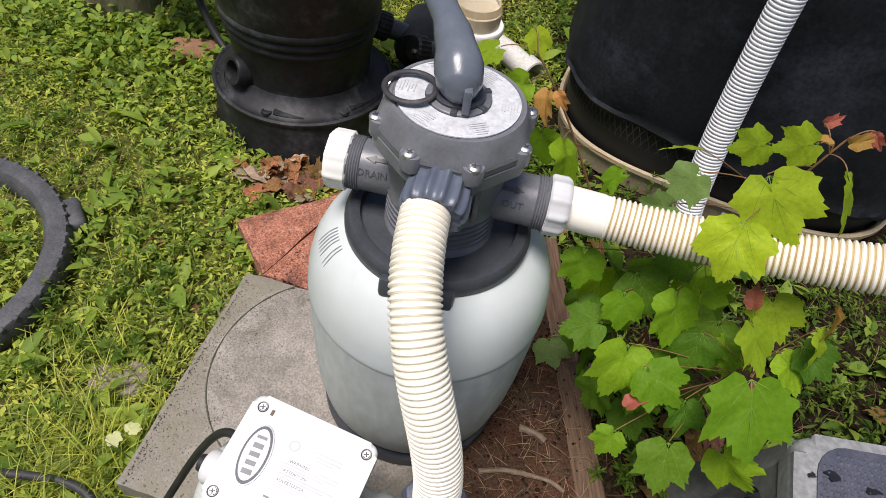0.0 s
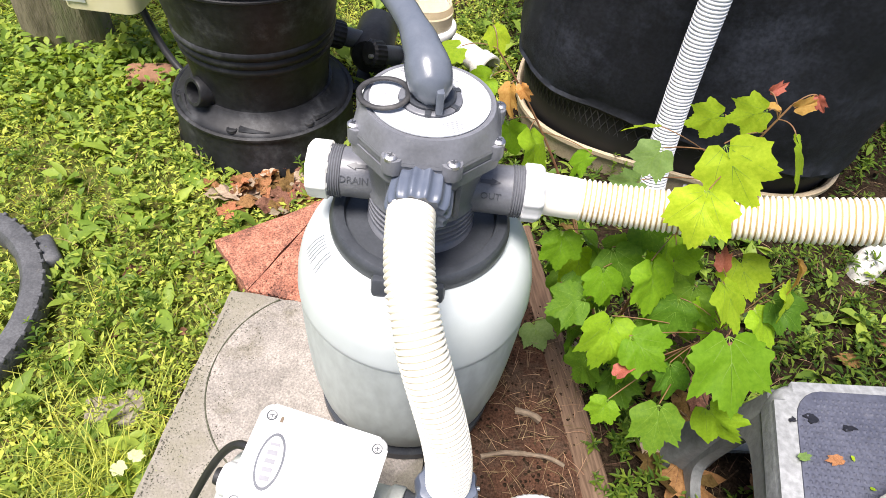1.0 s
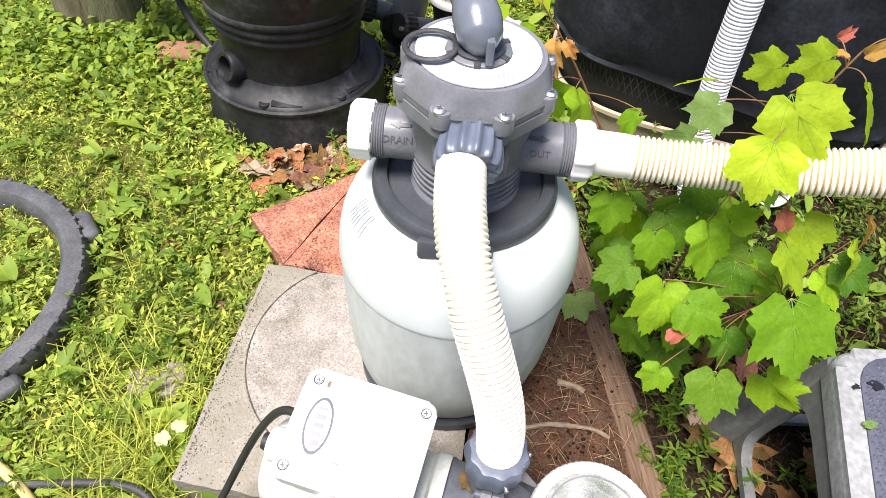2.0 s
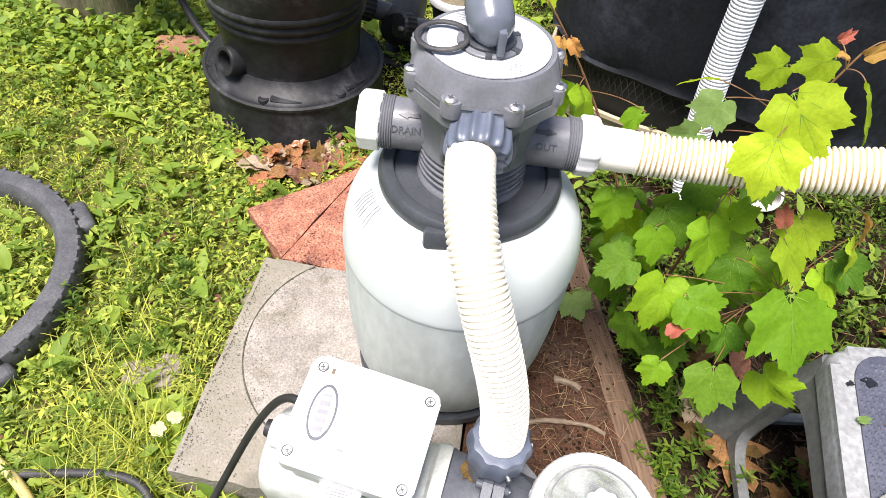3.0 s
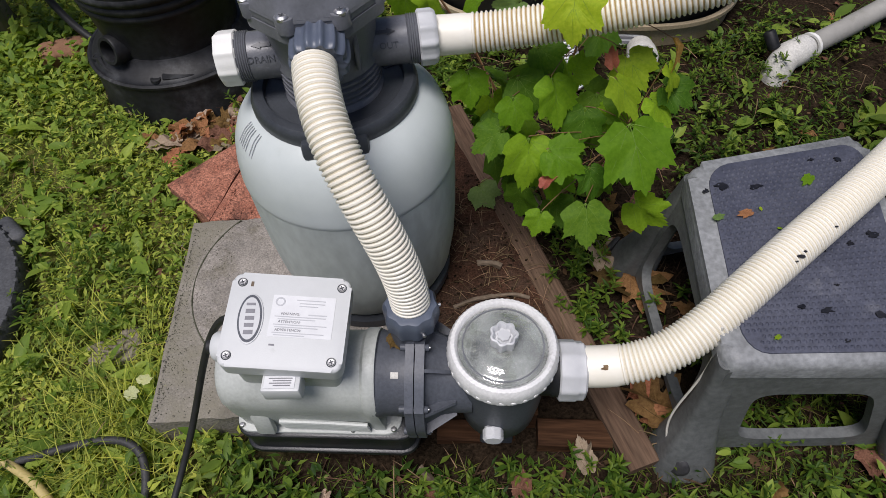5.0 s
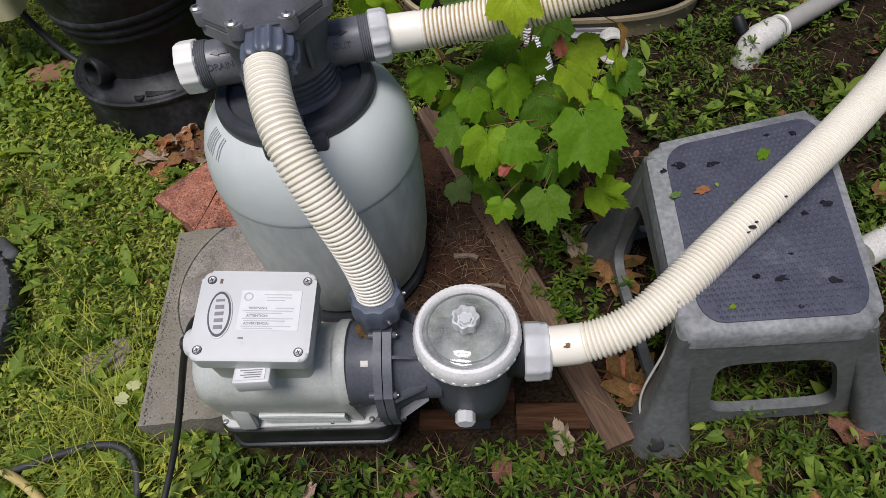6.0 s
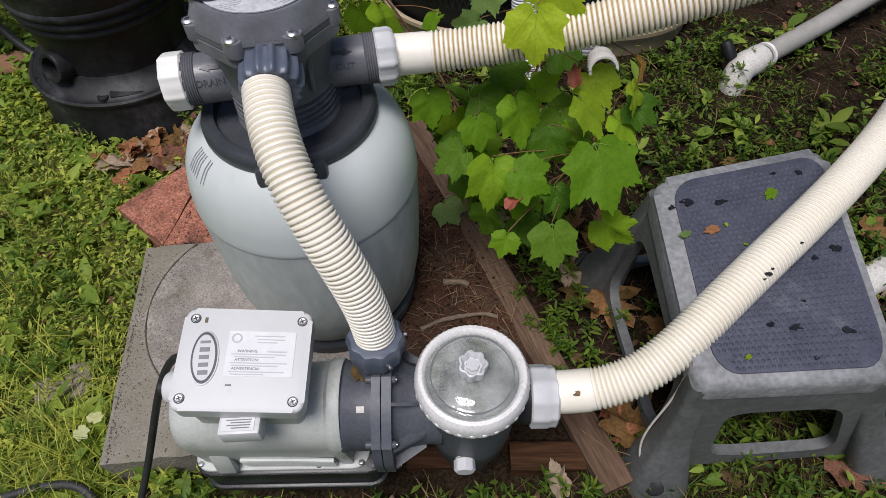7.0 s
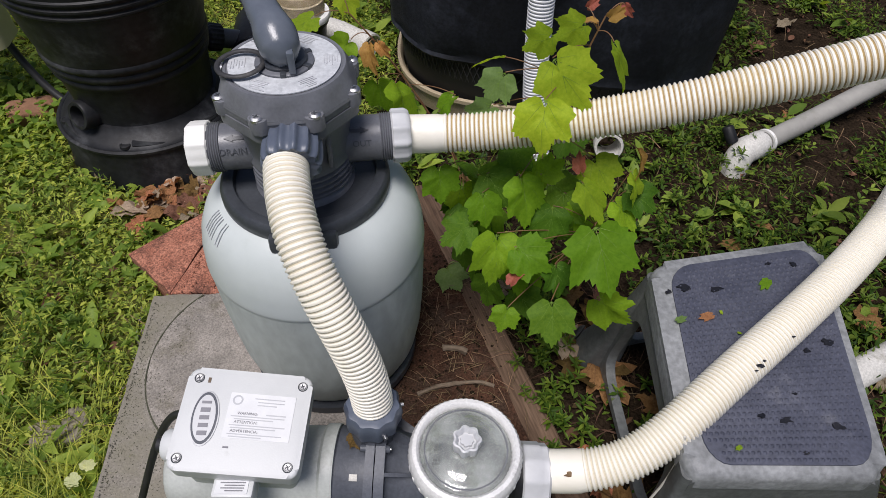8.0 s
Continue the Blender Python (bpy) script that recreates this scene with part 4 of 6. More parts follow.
    nut = lathe([(0, 0), (0.029, 0.0), (0.0330, 0.003), (0.0345, 0.022), (0.0330, 0.033), (0.0305, 0.038), (0.0260, 0.039), (0, 0.037)], 72, scalloped(10, 0.085, 3))
    on = part("outlet_nut", moved(nut, pose(0.143, 0.034, 0.326, 2, 2, 0)), M["nut_blue"], p, "blue-grey ribbed union nut")
    for a in (-60, 20):
        part("nut_screw", moved(lathe([(0, 0), (0.0025, 0), (0.0025, 0.006), (0, 0.006)], 10), pose(0.143, 0.034, 0.340, 0, 0, a) @ pose(0.0325, 0, 0, 0, 90, 0)), M["steel"], on)
    # strainer pot
    C = pose(0.257, -0.002, 0)
    pot = part("strainer_pot", moved(lathe([(0, 0.142), (0.046, 0.142), (0.053, 0.150), (0.0575, 0.20), (0.0600, 0.296), (0.0640, 0.300), (0.0640, 0.316), (0.0595, 0.316), (0.056, 0.302), (0.053, 0.170), (0, 0.166)], 56), C), M["pump_dark"], p, "dark strainer pot")
    rimp = [(0.0555, 0.306), (0.0685, 0.306), (0.0690, 0.318), (0.0670, 0.327), (0.0640, 0.3315), (0.0595, 0.3325), (0.0565, 0.330), (0.0550, 0.325), (0.0555, 0.306)]
    rim = part("lid_ring", moved(lathe(rimp, 120, scalloped(60, 0.012, 1)), C), M["rim"], p, "scuffed pale strainer ring")
    for i in range(30):
        part("ring_tooth", moved(block(0.0030, 0.0060, 0.006, (0.0680, 0, 0.3095), 0.001), C @ pose(0, 0, 0, 0, 0, 12 * i + 4)), M["rim"], rim)
    dome = [(0.0556, 0.324), (0.0500, 0.3285), (0.046, 0.329), (0.0440, 0.3310), (0.030, 0.3345), (0.015, 0.3362), (0, 0.3365), (0, 0.3335), (0.015, 0.3332), (0.030, 0.3315), (0.043, 0.3280), (0.0500, 0.3255), (0.0556, 0.321)]
    cov = part("strainer_lid", moved(lathe(dome, 64), C), M["glass"], p, "scratched clear plastic lid")
    cov.visible_shadow = False
    part("lid_seal", moved(lathe([(0.0486, 0.3298), (0.0502, 0.3300), (0.0502, 0.3308), (0.0486, 0.3308), (0.0486, 0.3298)], 64), C), M["valve"], cov)
    part("basket", moved(lathe([(0, 0.312), (0.020, 0.314), (0.040, 0.311), (0.0525, 0.307), (0.0535, 0.301), (0, 0.298)], 48), C), M["water"], p, "murky water over a grey basket")
    knob = lathe([(0, 0.334), (0.012, 0.334), (0.0130, 0.338), (0.0155, 0.340), (0.0168, 0.352), (0.0160, 0.3565), (0.0138, 0.3575), (0.0120, 0.3550), (0.0100, 0.3500), (0.0078, 0.3495), (0.0072, 0.3535), (0, 0.354)], 84, scalloped(7, 0.17, 1.6))
    part("lid_knob", moved(knob, C), M["nut_grey"], cov, "pale seven-lobed knob")
    for k in range(3):
        for j in range(6):
            part("moulded_mark", moved(block(0.0022, 0.0030, 0.0006, (-0.036 + 0.0032 * k, -0.004 - 0.0042 * j, 0.3318 + 0.0007 * k), 0), C @ pose(0, 0, 0, 0, 0, -6)), M["water"], cov)
    # suction side
    side = pose(0.257, -0.002, 0.262, 0, 90, 0)
    part("suction_port", moved(lathe([(0, 0.045), (0.034, 0.045), (0.033, 0.062), (0.0345, 0.064), (0.0345, 0.076), (0, 0.076)], 40), side), M["black"], p)
    nut = lathe([(0, 0.072), (0.0365, 0.072), (0.0390, 0.074), (0.0390, 0.094), (0.0375, 0.096), (0.0375, 0.104), (0.034, 0.107), (0, 0.107)], 72, scalloped(10, 0.05, 4))
    part("union_nut", moved(nut, side), M["nut_grey"], p, "light grey ribbed union nut")
    nub = lathe([(0, 0), (0.011, 0), (0.011, 0.008), (0.0135, 0.010), (0.0135, 0.022), (0.011, 0.025), (0, 0.025)], 48, scalloped(8, 0.06, 3))
    part("drain_plug", moved(nub, pose(0.248, -0.050, 0.196, 90, 0, 0)), M["nut_grey"], p, "pale ribbed drain plug")
    part("pot_foot", moved(block(0.05, 0.05, 0.10, (0, 0, 0.098), 0.004), C), M["pump_dark"], pot)
    return p


pump()


# ---- cables, strings and hoses on the ground ----
def run(name, label, category, ctrl, r, mat, seg=10):
    root = thing(name, label, category)
    part("line", tube(by_length(bezier(ctrl, 60), 0.008), r, seg), mat, root)
    return root


run("power_cable", "black rubber power cable hanging from the pump", "cable",
    [(-0.150, -0.262, 0.345), (-0.185, -0.235, 0.335), (-0.222, -0.255, 0.260), (-0.262, -0.290, 0.150), (-0.285, -0.300, 0.060), (-0.350, -0.375, 0.02), (-0.37, -0.62, 0.010)], 0.0050, M["cable"])
run("grey_cable", "weathered grey-black cable end lying in the grass", "cable",
    [(-0.85, -0.30, 0.018), (-0.564, -0.285, 0.026), (-0.47, -0.263, 0.046), (-0.385, -0.235, 0.066), (-0.360, -0.282, 0.042), (-0.362, -0.346, 0.024), (-0.40, -0.50, 0.012)], 0.0065, M["rubber"])
run("garden_hose", "thin dull yellow garden hose lying in grass", "hose",
    [(-0.85, -0.19, 0.034), (-0.662, -0.244, 0.036), (-0.56, -0.275, 0.038), (-0.475, -0.357, 0.040), (-0.42, -0.55, 0.024)], 0.0075, M["yellow_hose"])
run("white_string", "thin white string trailing from the stool to the soil", "string",
    [(0.436, -0.360, 0.345), (0.446, -0.386, 0.248), (0.415, -0.385, 0.176), (0.394, -0.374, 0.101), (0.441, -0.444, 0.046)], 0.0017, M["string"], 6)
run("white_string", "thin white string hanging at the stool's far side", "string",
    [(0.735, -0.170, 0.337), (0.775, -0.155, 0.345), (0.800, -0.170, 0.29), (0.80, -0.10, 0.15), (0.86, 0.05, 0.06), (0.93, 0.10, 0.12), (0.90, 0.02, 0.055)], 0.0022, M["string"], 6)


# ---- step stool ----
def step_stool():
    s = thing("step_stool", "grey plastic step stool with worn blue-grey rubber mat", "step stool")
    TL, TR, BR, BL = Vector((0.494, -0.087)), Vector((0.780, -0.068)), Vector((0.664, -0.436)), Vector((0.427, -0.403))
    Z = 0.334

    def at(u, v):
        return BL.lerp(BR, u).lerp(TL.lerp(TR, u), v)

    def patch(outline, z0, z1, bevel):
        return prism([tuple(at(u, v)) for u, v in outline], z0, z1, bevel, 3)
    top = part("top", patch(rounded_rect(1.0, 1.0, 0.09, 6, 0.5, 0.5), Z - 0.036, Z, 0.015), M["stool_top"], s, "moulded grey top with worn rim, paler still for painted-in skylight")
    skirt = [(0.0, 0.0), (1.0, 0.0), (1.0, 1.0), (0.0, 1.0)]
    ground = (0.045, 0.045, 0.045, 0.045)
    feet = [Vector((0.452, -0.412)), Vector((0.785, -0.452)), Vector((0.85, -0.02)), Vector((0.475, -0.06))]
    feet_at = [(f.x, f.y, ground_height(f.x, f.y)) for f in feet]
    for i, (u, v) in enumerate(skirt):
        p = at(0.07 + 0.86 * u, 0.06 + 0.88 * v)
        q = feet[i]
        ru, rv = (BR - BL).normalized(), (TL - BL).normalized()
        bm = bmesh.new()
        rows = []
        for k in range(9):
            w = k / 8
            c = p.lerp(q, w ** 1.15)
            z = (Z - 0.02) * (1 - w) + (feet_at[i][2] - 0.006) * w
            half = 0.017 + 0.008 * w + 0.022 * (max(0.0, w - 0.40) / 0.60) ** 1.3
            row = []
            for x, y in rounded_rect(2 * half, 2 * half * 0.95, half * 0.55, 4):
                d = ru * x + rv * y
                row.append(bm.verts.new((c.x + d.x, c.y + d.y, z)))
            rows.append(row)
        for a, b in zip(rows, rows[1:]):
            for j in range(len(a)):
                jj = (j + 1) % len(a)
                bm.faces.new((a[j], a[jj], b[jj], b[j]))
        bm.faces.new(rows[0])
        bm.faces.new(rows[-1])
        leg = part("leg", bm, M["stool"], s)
        out = (q - sum(feet, Vector((0, 0))) / 4).normalized()
        part("foot_cap", moved(lathe([(0, 0.006), (0.012, 0.007), (0.018, 0.004), (0.020, 0), (0, -0.01)], 24), aim((q.x + 0.036 * out.x, q.y + 0.036 * out.y, feet_at[i][2] + 0.030), (q.x + 0.2 * out.x, q.y + 0.2 * out.y, feet_at[i][2] + 0.08))), M["rubber"], leg, "ribbed black foot cap")
        part("rubber_foot", moved(lathe([(0, -0.004), (0.020, -0.004), (0.020, 0.010), (0.016, 0.014), (0, 0.014)], 20), pose(q.x, q.y, feet_at[i][2])), M["rubber"], leg)
    # four side walls, each with a rounded window, a deep apron above and a low bar beneath
    tops = [at(0.030, 0.018), at(0.970, 0.018), at(0.970, 0.982), at(0.030, 0.982)]
    for i, j in ((0, 1), (1, 2), (2, 3), (3, 0)):
        ta, tb = Vector((*tops[i], Z - 0.015)), Vector((*tops[j], Z - 0.015))
        fa, fb = Vector((*feet[i], feet_at[i][2])), Vector((*feet[j], feet_at[j][2]))
        n_out = ((tb - ta).cross(Vector((0, 0, 1)))).normalized()

        def wall(s, h):
            return fa.lerp(fb, s).lerp(ta.lerp(tb, s), h ** 0.92)
        cs, ch, ws, wh = 0.5, 0.455, *((0.300, 0.275) if (i, j) == (0, 1) else (0.375, 0.330))
        bm = bmesh.new()
        loops = {k: [] for k in ("oo", "io", "ii", "oi")}
        K = 56
        for k in range(K):
            a = 2 * math.pi * k / K
            c, s_ = math.cos(a), math.sin(a)
            inner = (cs + ws * abs(c) ** 0.36 * (1 if c > 0 else -1), ch + wh * abs(s_) ** 0.36 * (1 if s_ > 0 else -1))
            outer = (0.5 + 0.495 * abs(c) ** 0.12 * (1 if c > 0 else -1), 0.535 + 0.455 * abs(s_) ** 0.12 * (1 if s_ > 0 else -1))
            po, pi_ = wall(*outer), wall(*inner)
            loops["oo"].append(bm.verts.new(po + n_out * 0.004))
            loops["io"].append(bm.verts.new(pi_ + n_out * 0.004))
            loops["ii"].append(bm.verts.new(pi_ - n_out * 0.012))
            loops["oi"].append(bm.verts.new(po - n_out * 0.012))
        order = ("oo", "io", "ii", "oi", "oo")
        for p_, q_ in zip(order, order[1:]):
            for k in range(K):
                kk = (k + 1) % K
                bm.faces.new((loops[p_][k], loops[p_][kk], loops[q_][kk], loops[q_][k]))
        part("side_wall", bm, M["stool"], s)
    # mat with cut corners
    mat_outline = rounded_rect(0.855, 0.915, 0.12, 5, 0.528, 0.5)
    mat = part("mat", patch(mat_outline, Z - 0.004, Z + 0.0022, 0.001), M["mat"], s, "textured blue-grey rubber mat with torn spots")
    bm = bmesh.new()
    for j in range(36):
        for i in range(28):
            u, v = 0.118 + 0.82 * (i + 0.5 * (j % 2)) / 28, 0.06 + 0.88 * j / 36
            if (u < 0.19 or u > 0.81) and (v < 0.13 or v > 0.88):
                continue
            c = at(u, v)
            ring = [bm.verts.new((c.x + 0.0031 * math.cos(a), c.y + 0.0031 * math.sin(a), Z + 0.002)) for a in (0.4, 1.45, 2.5, 3.54, 4.6, 5.6)]
            tip = bm.verts.new((c.x, c.y, Z + 0.0048))
            for a in range(6):
                bm.faces.new((ring[a], ring[(a + 1) % 6], tip))
    tagged(part("mat_texture", bm, M["mat"], mat), kind="stuff")
    # torn spots
    rnd = random.Random(5)
    for u, v, r in ((0.16, 0.83, 0.014), (0.34, 0.80, 0.012), (0.08, 0.82, 0.008), (0.54, 0.20, 0.012), (0.80, 0.17, 0.012), (0.42, 0.22, 0.007), (0.60, 0.08, 0.007), (0.86, 0.50, 0.012), (0.74, 0.47, 0.009), (0.80, 0.88, 0.010), (0.66, 0.90, 0.007), (0.62, 0.30, 0.005), (0.60, 0.45, 0.006)):
        c = at(u, v)
        pts = []
        for k in range(11):
            a = 2 * math.pi * k / 11
            rr = 0.72 * r * rnd.uniform(0.25, 1.0)
            pts.append((c.x + rr * math.cos(a) * 1.25, c.y + rr * math.sin(a) * 0.8))
        bmm = prism(pts, Z + 0.001, Z + 0.0038)
        for w in bmm.verts:
            w.co.z += rnd.uniform(-0.0008, 0.0016)
        part("torn_spot", bmm, M["tear"], mat)
    return at, Z


stool_at, STOOL_Z = step_stool()


# ---- timber on the ground ----
def plank(name, a, b, width, z, thick, mat, label):
    """A board from a to b, lying flat, with a slightly bowed, chipped outline."""
    a, b = Vector((*a, z)), Vector((*b, z))
    L = (b - a).length
    bm = bmesh.new()
    n = 30
    rows = []
    for i in range(n + 1):
        y = L * i / n
        e = 0.002 * noise.noise(Vector((y * 20, 3, z)))
        w = width / 2
        row = [(-w + e, -thick / 2), (-w + e, thick / 2 - 0.003), (-w + 0.003 + e, thick / 2), (w - 0.003 + e, thick / 2), (w + e, thick / 2 - 0.003), (w + e, -thick / 2)]
        rows.append([bm.verts.new((x, y, zz)) for x, zz in row])
    for p, q in zip(rows, rows[1:]):
        for j in range(6):
            jj = (j + 1) % 6
            bm.faces.new((p[j], p[jj], q[jj], q[j]))
    bm.faces.new(rows[0])
    bm.faces.new(rows[-1])
    ob = finish(name, bm, mat)
    d = b - a
    ob.matrix_world = Matrix.Translation(a) @ pose(0, 0, 0, 0, 0, math.degrees(math.atan2(-d.x, d.y)))
    return tagged(ob, label, "board")


plank("wooden_board", (0.385, -0.43), (0.205, 0.41), 0.050, 0.056, 0.022, M["wood_old"], "long weathered brown board lying on the soil")
plank("timber_block", (0.228, -0.338), (0.085, -0.312), 0.036, -0.008, 0.050, M["wood_red"], "dark rotten timber lying under the pump")
plank("timber_block", (0.352, -0.372), (0.240, -0.352), 0.044, 0.030, 0.050, M["wood_red"], "short reddish timber under the strainer pot")
plank("timber_block", (0.245, -0.312), (0.175, -0.300), 0.050, 0.050, 0.070, M["wood_red"], "small wood offcut wedged beneath the strainer")


# ---- covered tub ----
def tub_shape(a, b, n):
    def shape(t):
        c, s = math.cos(t), math.sin(t)
        return (a * abs(c) ** (2 / n) * (1 if c >= 0 else -1), b * abs(s) ** (2 / n) * (1 if s >= 0 else -1))
    return shape


def covered_tub():
    at = pose(0.653, 1.027, 0.035, 0, 0, -14)
    tray = thing("plastic_tray", "beige plastic tray under a black covered tub", "tray", at)
    sh = tub_shape(0.430, 0.440, 3.5)
    part("tray", lathe([(0, 0), (0.95, 0), (0.968, 0.008), (0.980, 0.060), (1.0, 0.064), (1.0, 0.074), (0.982, 0.076), (0.968, 0.070), (0.95, 0.020), (0, 0.016)], 120, sh), M["beige"], tray)
    lab = part("label", moved(block(0.10, 0.002, 0.026, (0, 0, 0), 0), pose(0.10, -0.4345, 0.036, -12, 0, 0)), M["label"], tray, "stained paper label")
    for k in range(2):
        part("print_line", moved(block(0.075 - 0.02 * k, 0.001, 0.006, (0.004 * k, -0.0016, 0.006 - 0.011 * k), 0), pose(0.10, -0.4345, 0.036, -12, 0, 0)), M["ink"], lab)
    for x in (-0.3, 0.30):
        part("tray_foot", block(0.07, 0.05, 0.04, (x, -0.31, -0.012), 0.008), M["beige"], tray)
    tub = thing("covered_tub", "round tub wrapped in black fabric over black netting", "tub", at)
    sh2 = tub_shape(0.446, 0.456, 3.2)
    prof = [(0.90, 0.018), (0.93, 0.06), (0.945, 0.12), (0.95, 0.19)]
    part("netting", lathe(prof, 140, sh2), M["mesh"], tub, "black diamond netting at the foot")
    bm = bmesh.new()
    # netting cords, crossing both ways
    for k in range(150):
        for way in (-1, 1):
            pts = []
            for j in range(5):
                t = 2 * math.pi * (k + way * j * 0.9) / 150
                z = 0.02 + 0.042 * j
                r = 0.905 + 0.014 * j
                x, y = sh2(t)
                pts.append(Vector((x * r * 1.004, y * r * 1.004, z)))
            if pts[0].y > -0.02:
                continue
            t2 = tube(pts, 0.0012, 4, caps=False)
            tmp = bpy.data.meshes.new("tmp")
            t2.to_mesh(tmp)
            t2.free()
            bm.from_mesh(tmp)
            bpy.data.meshes.remove(tmp)
    tagged(part("net_weave", bm, M["rubber"], tub), kind="stuff")
    prof = [(0.955, 0.168), (0.985, 0.160), (0.996, 0.170), (0.985, 0.182), (0.990, 0.20)]
    prof += [(0.995 + 0.004 * math.sin(i), 0.20 + 0.042 * i) for i in range(1, 14)] + [(0.97, 0.765), (0.90, 0.775), (0, 0.775)]
    bm = lathe(prof, 160, sh2)
    for v in bm.verts:
        if v.co.z > 0.155:
            n = noise.noise(Vector((v.co.x * 7, v.co.y * 7, v.co.z * 2.2))) * 0.016 + noise.noise(Vector((v.co.x * 22, v.co.y * 22, v.co.z * 5))) * 0.005
            k = 1 + n / 0.45
            v.co.x, v.co.y = v.co.x * k, v.co.y * k
            if v.co.z < 0.24:
                v.co.z += (0.012 * math.sin(6.0 * v.co.x + 1.0) - 0.11 * v.co.x) * (0.24 - v.co.z) / 0.08
    part("cover", bm, M["fabric"], tub, "black fabric cover with a rolled hem")
    pipe = thing("pipe_stub", "short white plastic pipe end beside the tray", "pipe", aim((0.690, 0.565, 0.070), (0.652, 0.430, 0.112)))
    part("pipe", lathe([(0.0255, 0.05), (0.031, 0.05), (0.031, 0.085), (0.0345, 0.087), (0.0345, 0.122), (0.033, 0.124), (0.028, 0.124), (0.0265, 0.118), (0.0255, 0.05)], 36), M["pvc"], pipe)


covered_tub()
corrugated("drain_hose", "ribbed white hose leaning against the black tub", [(0.500, 0.42, 0.060), (0.470, 0.47, 0.10), (0.458, 0.512, 0.28), (0.456, 0.518, 0.50), (0.452, 0.520, 0.80)],
           0.027, 0.0072, [M["hose_white"], M["hose_white_groove"]], 0, 0, None, "pool hoses")


# ---- large black filter and its pump ----
def big_filter():
    f = thing("black_filter", "large black plastic filter housing on a flared foot", "pool filter", pose(-0.437, 0.748, 0))
    foot = part("foot", lathe([(0, -0.004), (0.219, -0.004), (0.223, 0.006), (0.217, 0.02), (0.212, 0.104), (0.2165, 0.106), (0.2170, 0.112), (0.2105, 0.1145), (0.2065, 0.1125), (0.204, 0.1165), (0.196, 0.122), (0.174, 0.134), (0.166, 0.146), (0, 0.15)], 96), M["black"], f, "flared black foot with bolt holes")
    for a, r in ((-96, 0.194), (-44, 0.194), (-155, 0.194)):
        x, y = r * math.cos(radians(a)), r * math.sin(radians(a))
        part("bolt_hole", moved(lathe([(0, 0.006), (0.008, 0.006), (0.0085, 0.007), (0.0125, 0.006), (0.0135, 0), (0, 0)], 20), pose(x, y, 0.1175, 0, 0, 0)), M["black"], foot)
        arc = [Vector(((r - 0.002 + 0.0008 * k) * math.cos(radians(a + 5 + 2.2 * k)), (r - 0.002 + 0.0008 * k) * math.sin(radians(a + 5 + 2.2 * k)), 0.1235 - 0.0005 * k)) for k in range(10)]
        part("moulded_lip", tube(arc, [0.0075 * (1 - k / 10) + 0.0010 for k in range(10)], 6), M["black"], foot)
    part("drain_port", moved(lathe([(0.020, 0.0), (0.034, 0.0), (0.034, 0.05), (0.031, 0.054), (0.024, 0.054), (0.022, 0.048), (0.020, 0.0)], 32), pose(0, 0, 0.158, 0, 0, -128) @ pose(0.135, 0, 0, 0, 72, 0)), M["black"], f)
    body = [(0, 0.14), (0.158, 0.14), (0.160, 0.18), (0.167, 0.235)]
    for k in range(3):
        z = 0.245 + 0.022 * k
        body += [(0.170 + 0.004 * k, z), (0.1745 + 0.004 * k, z + 0.006), (0.1745 + 0.004 * k, z + 0.012), (0.171 + 0.004 * k, z + 0.017)]
    body += [(0.186, 0.34), (0.196, 0.41)]
    for k in range(3):
        z = 0.42 + 0.016 * k
        body += [(0.197 + 0.002 * k, z), (0.2015 + 0.002 * k, z + 0.004), (0.2015 + 0.002 * k, z + 0.008), (0.198 + 0.002 * k, z + 0.011)]
    body += [(0.206, 0.50), (0.214, 0.60), (0.216, 0.72), (0.19, 0.80), (0.11, 0.85), (0, 0.865)]
    part("housing", lathe(body, 96), M["black"], f, "ribbed black housing widening upwards")
    return f


big_filter()


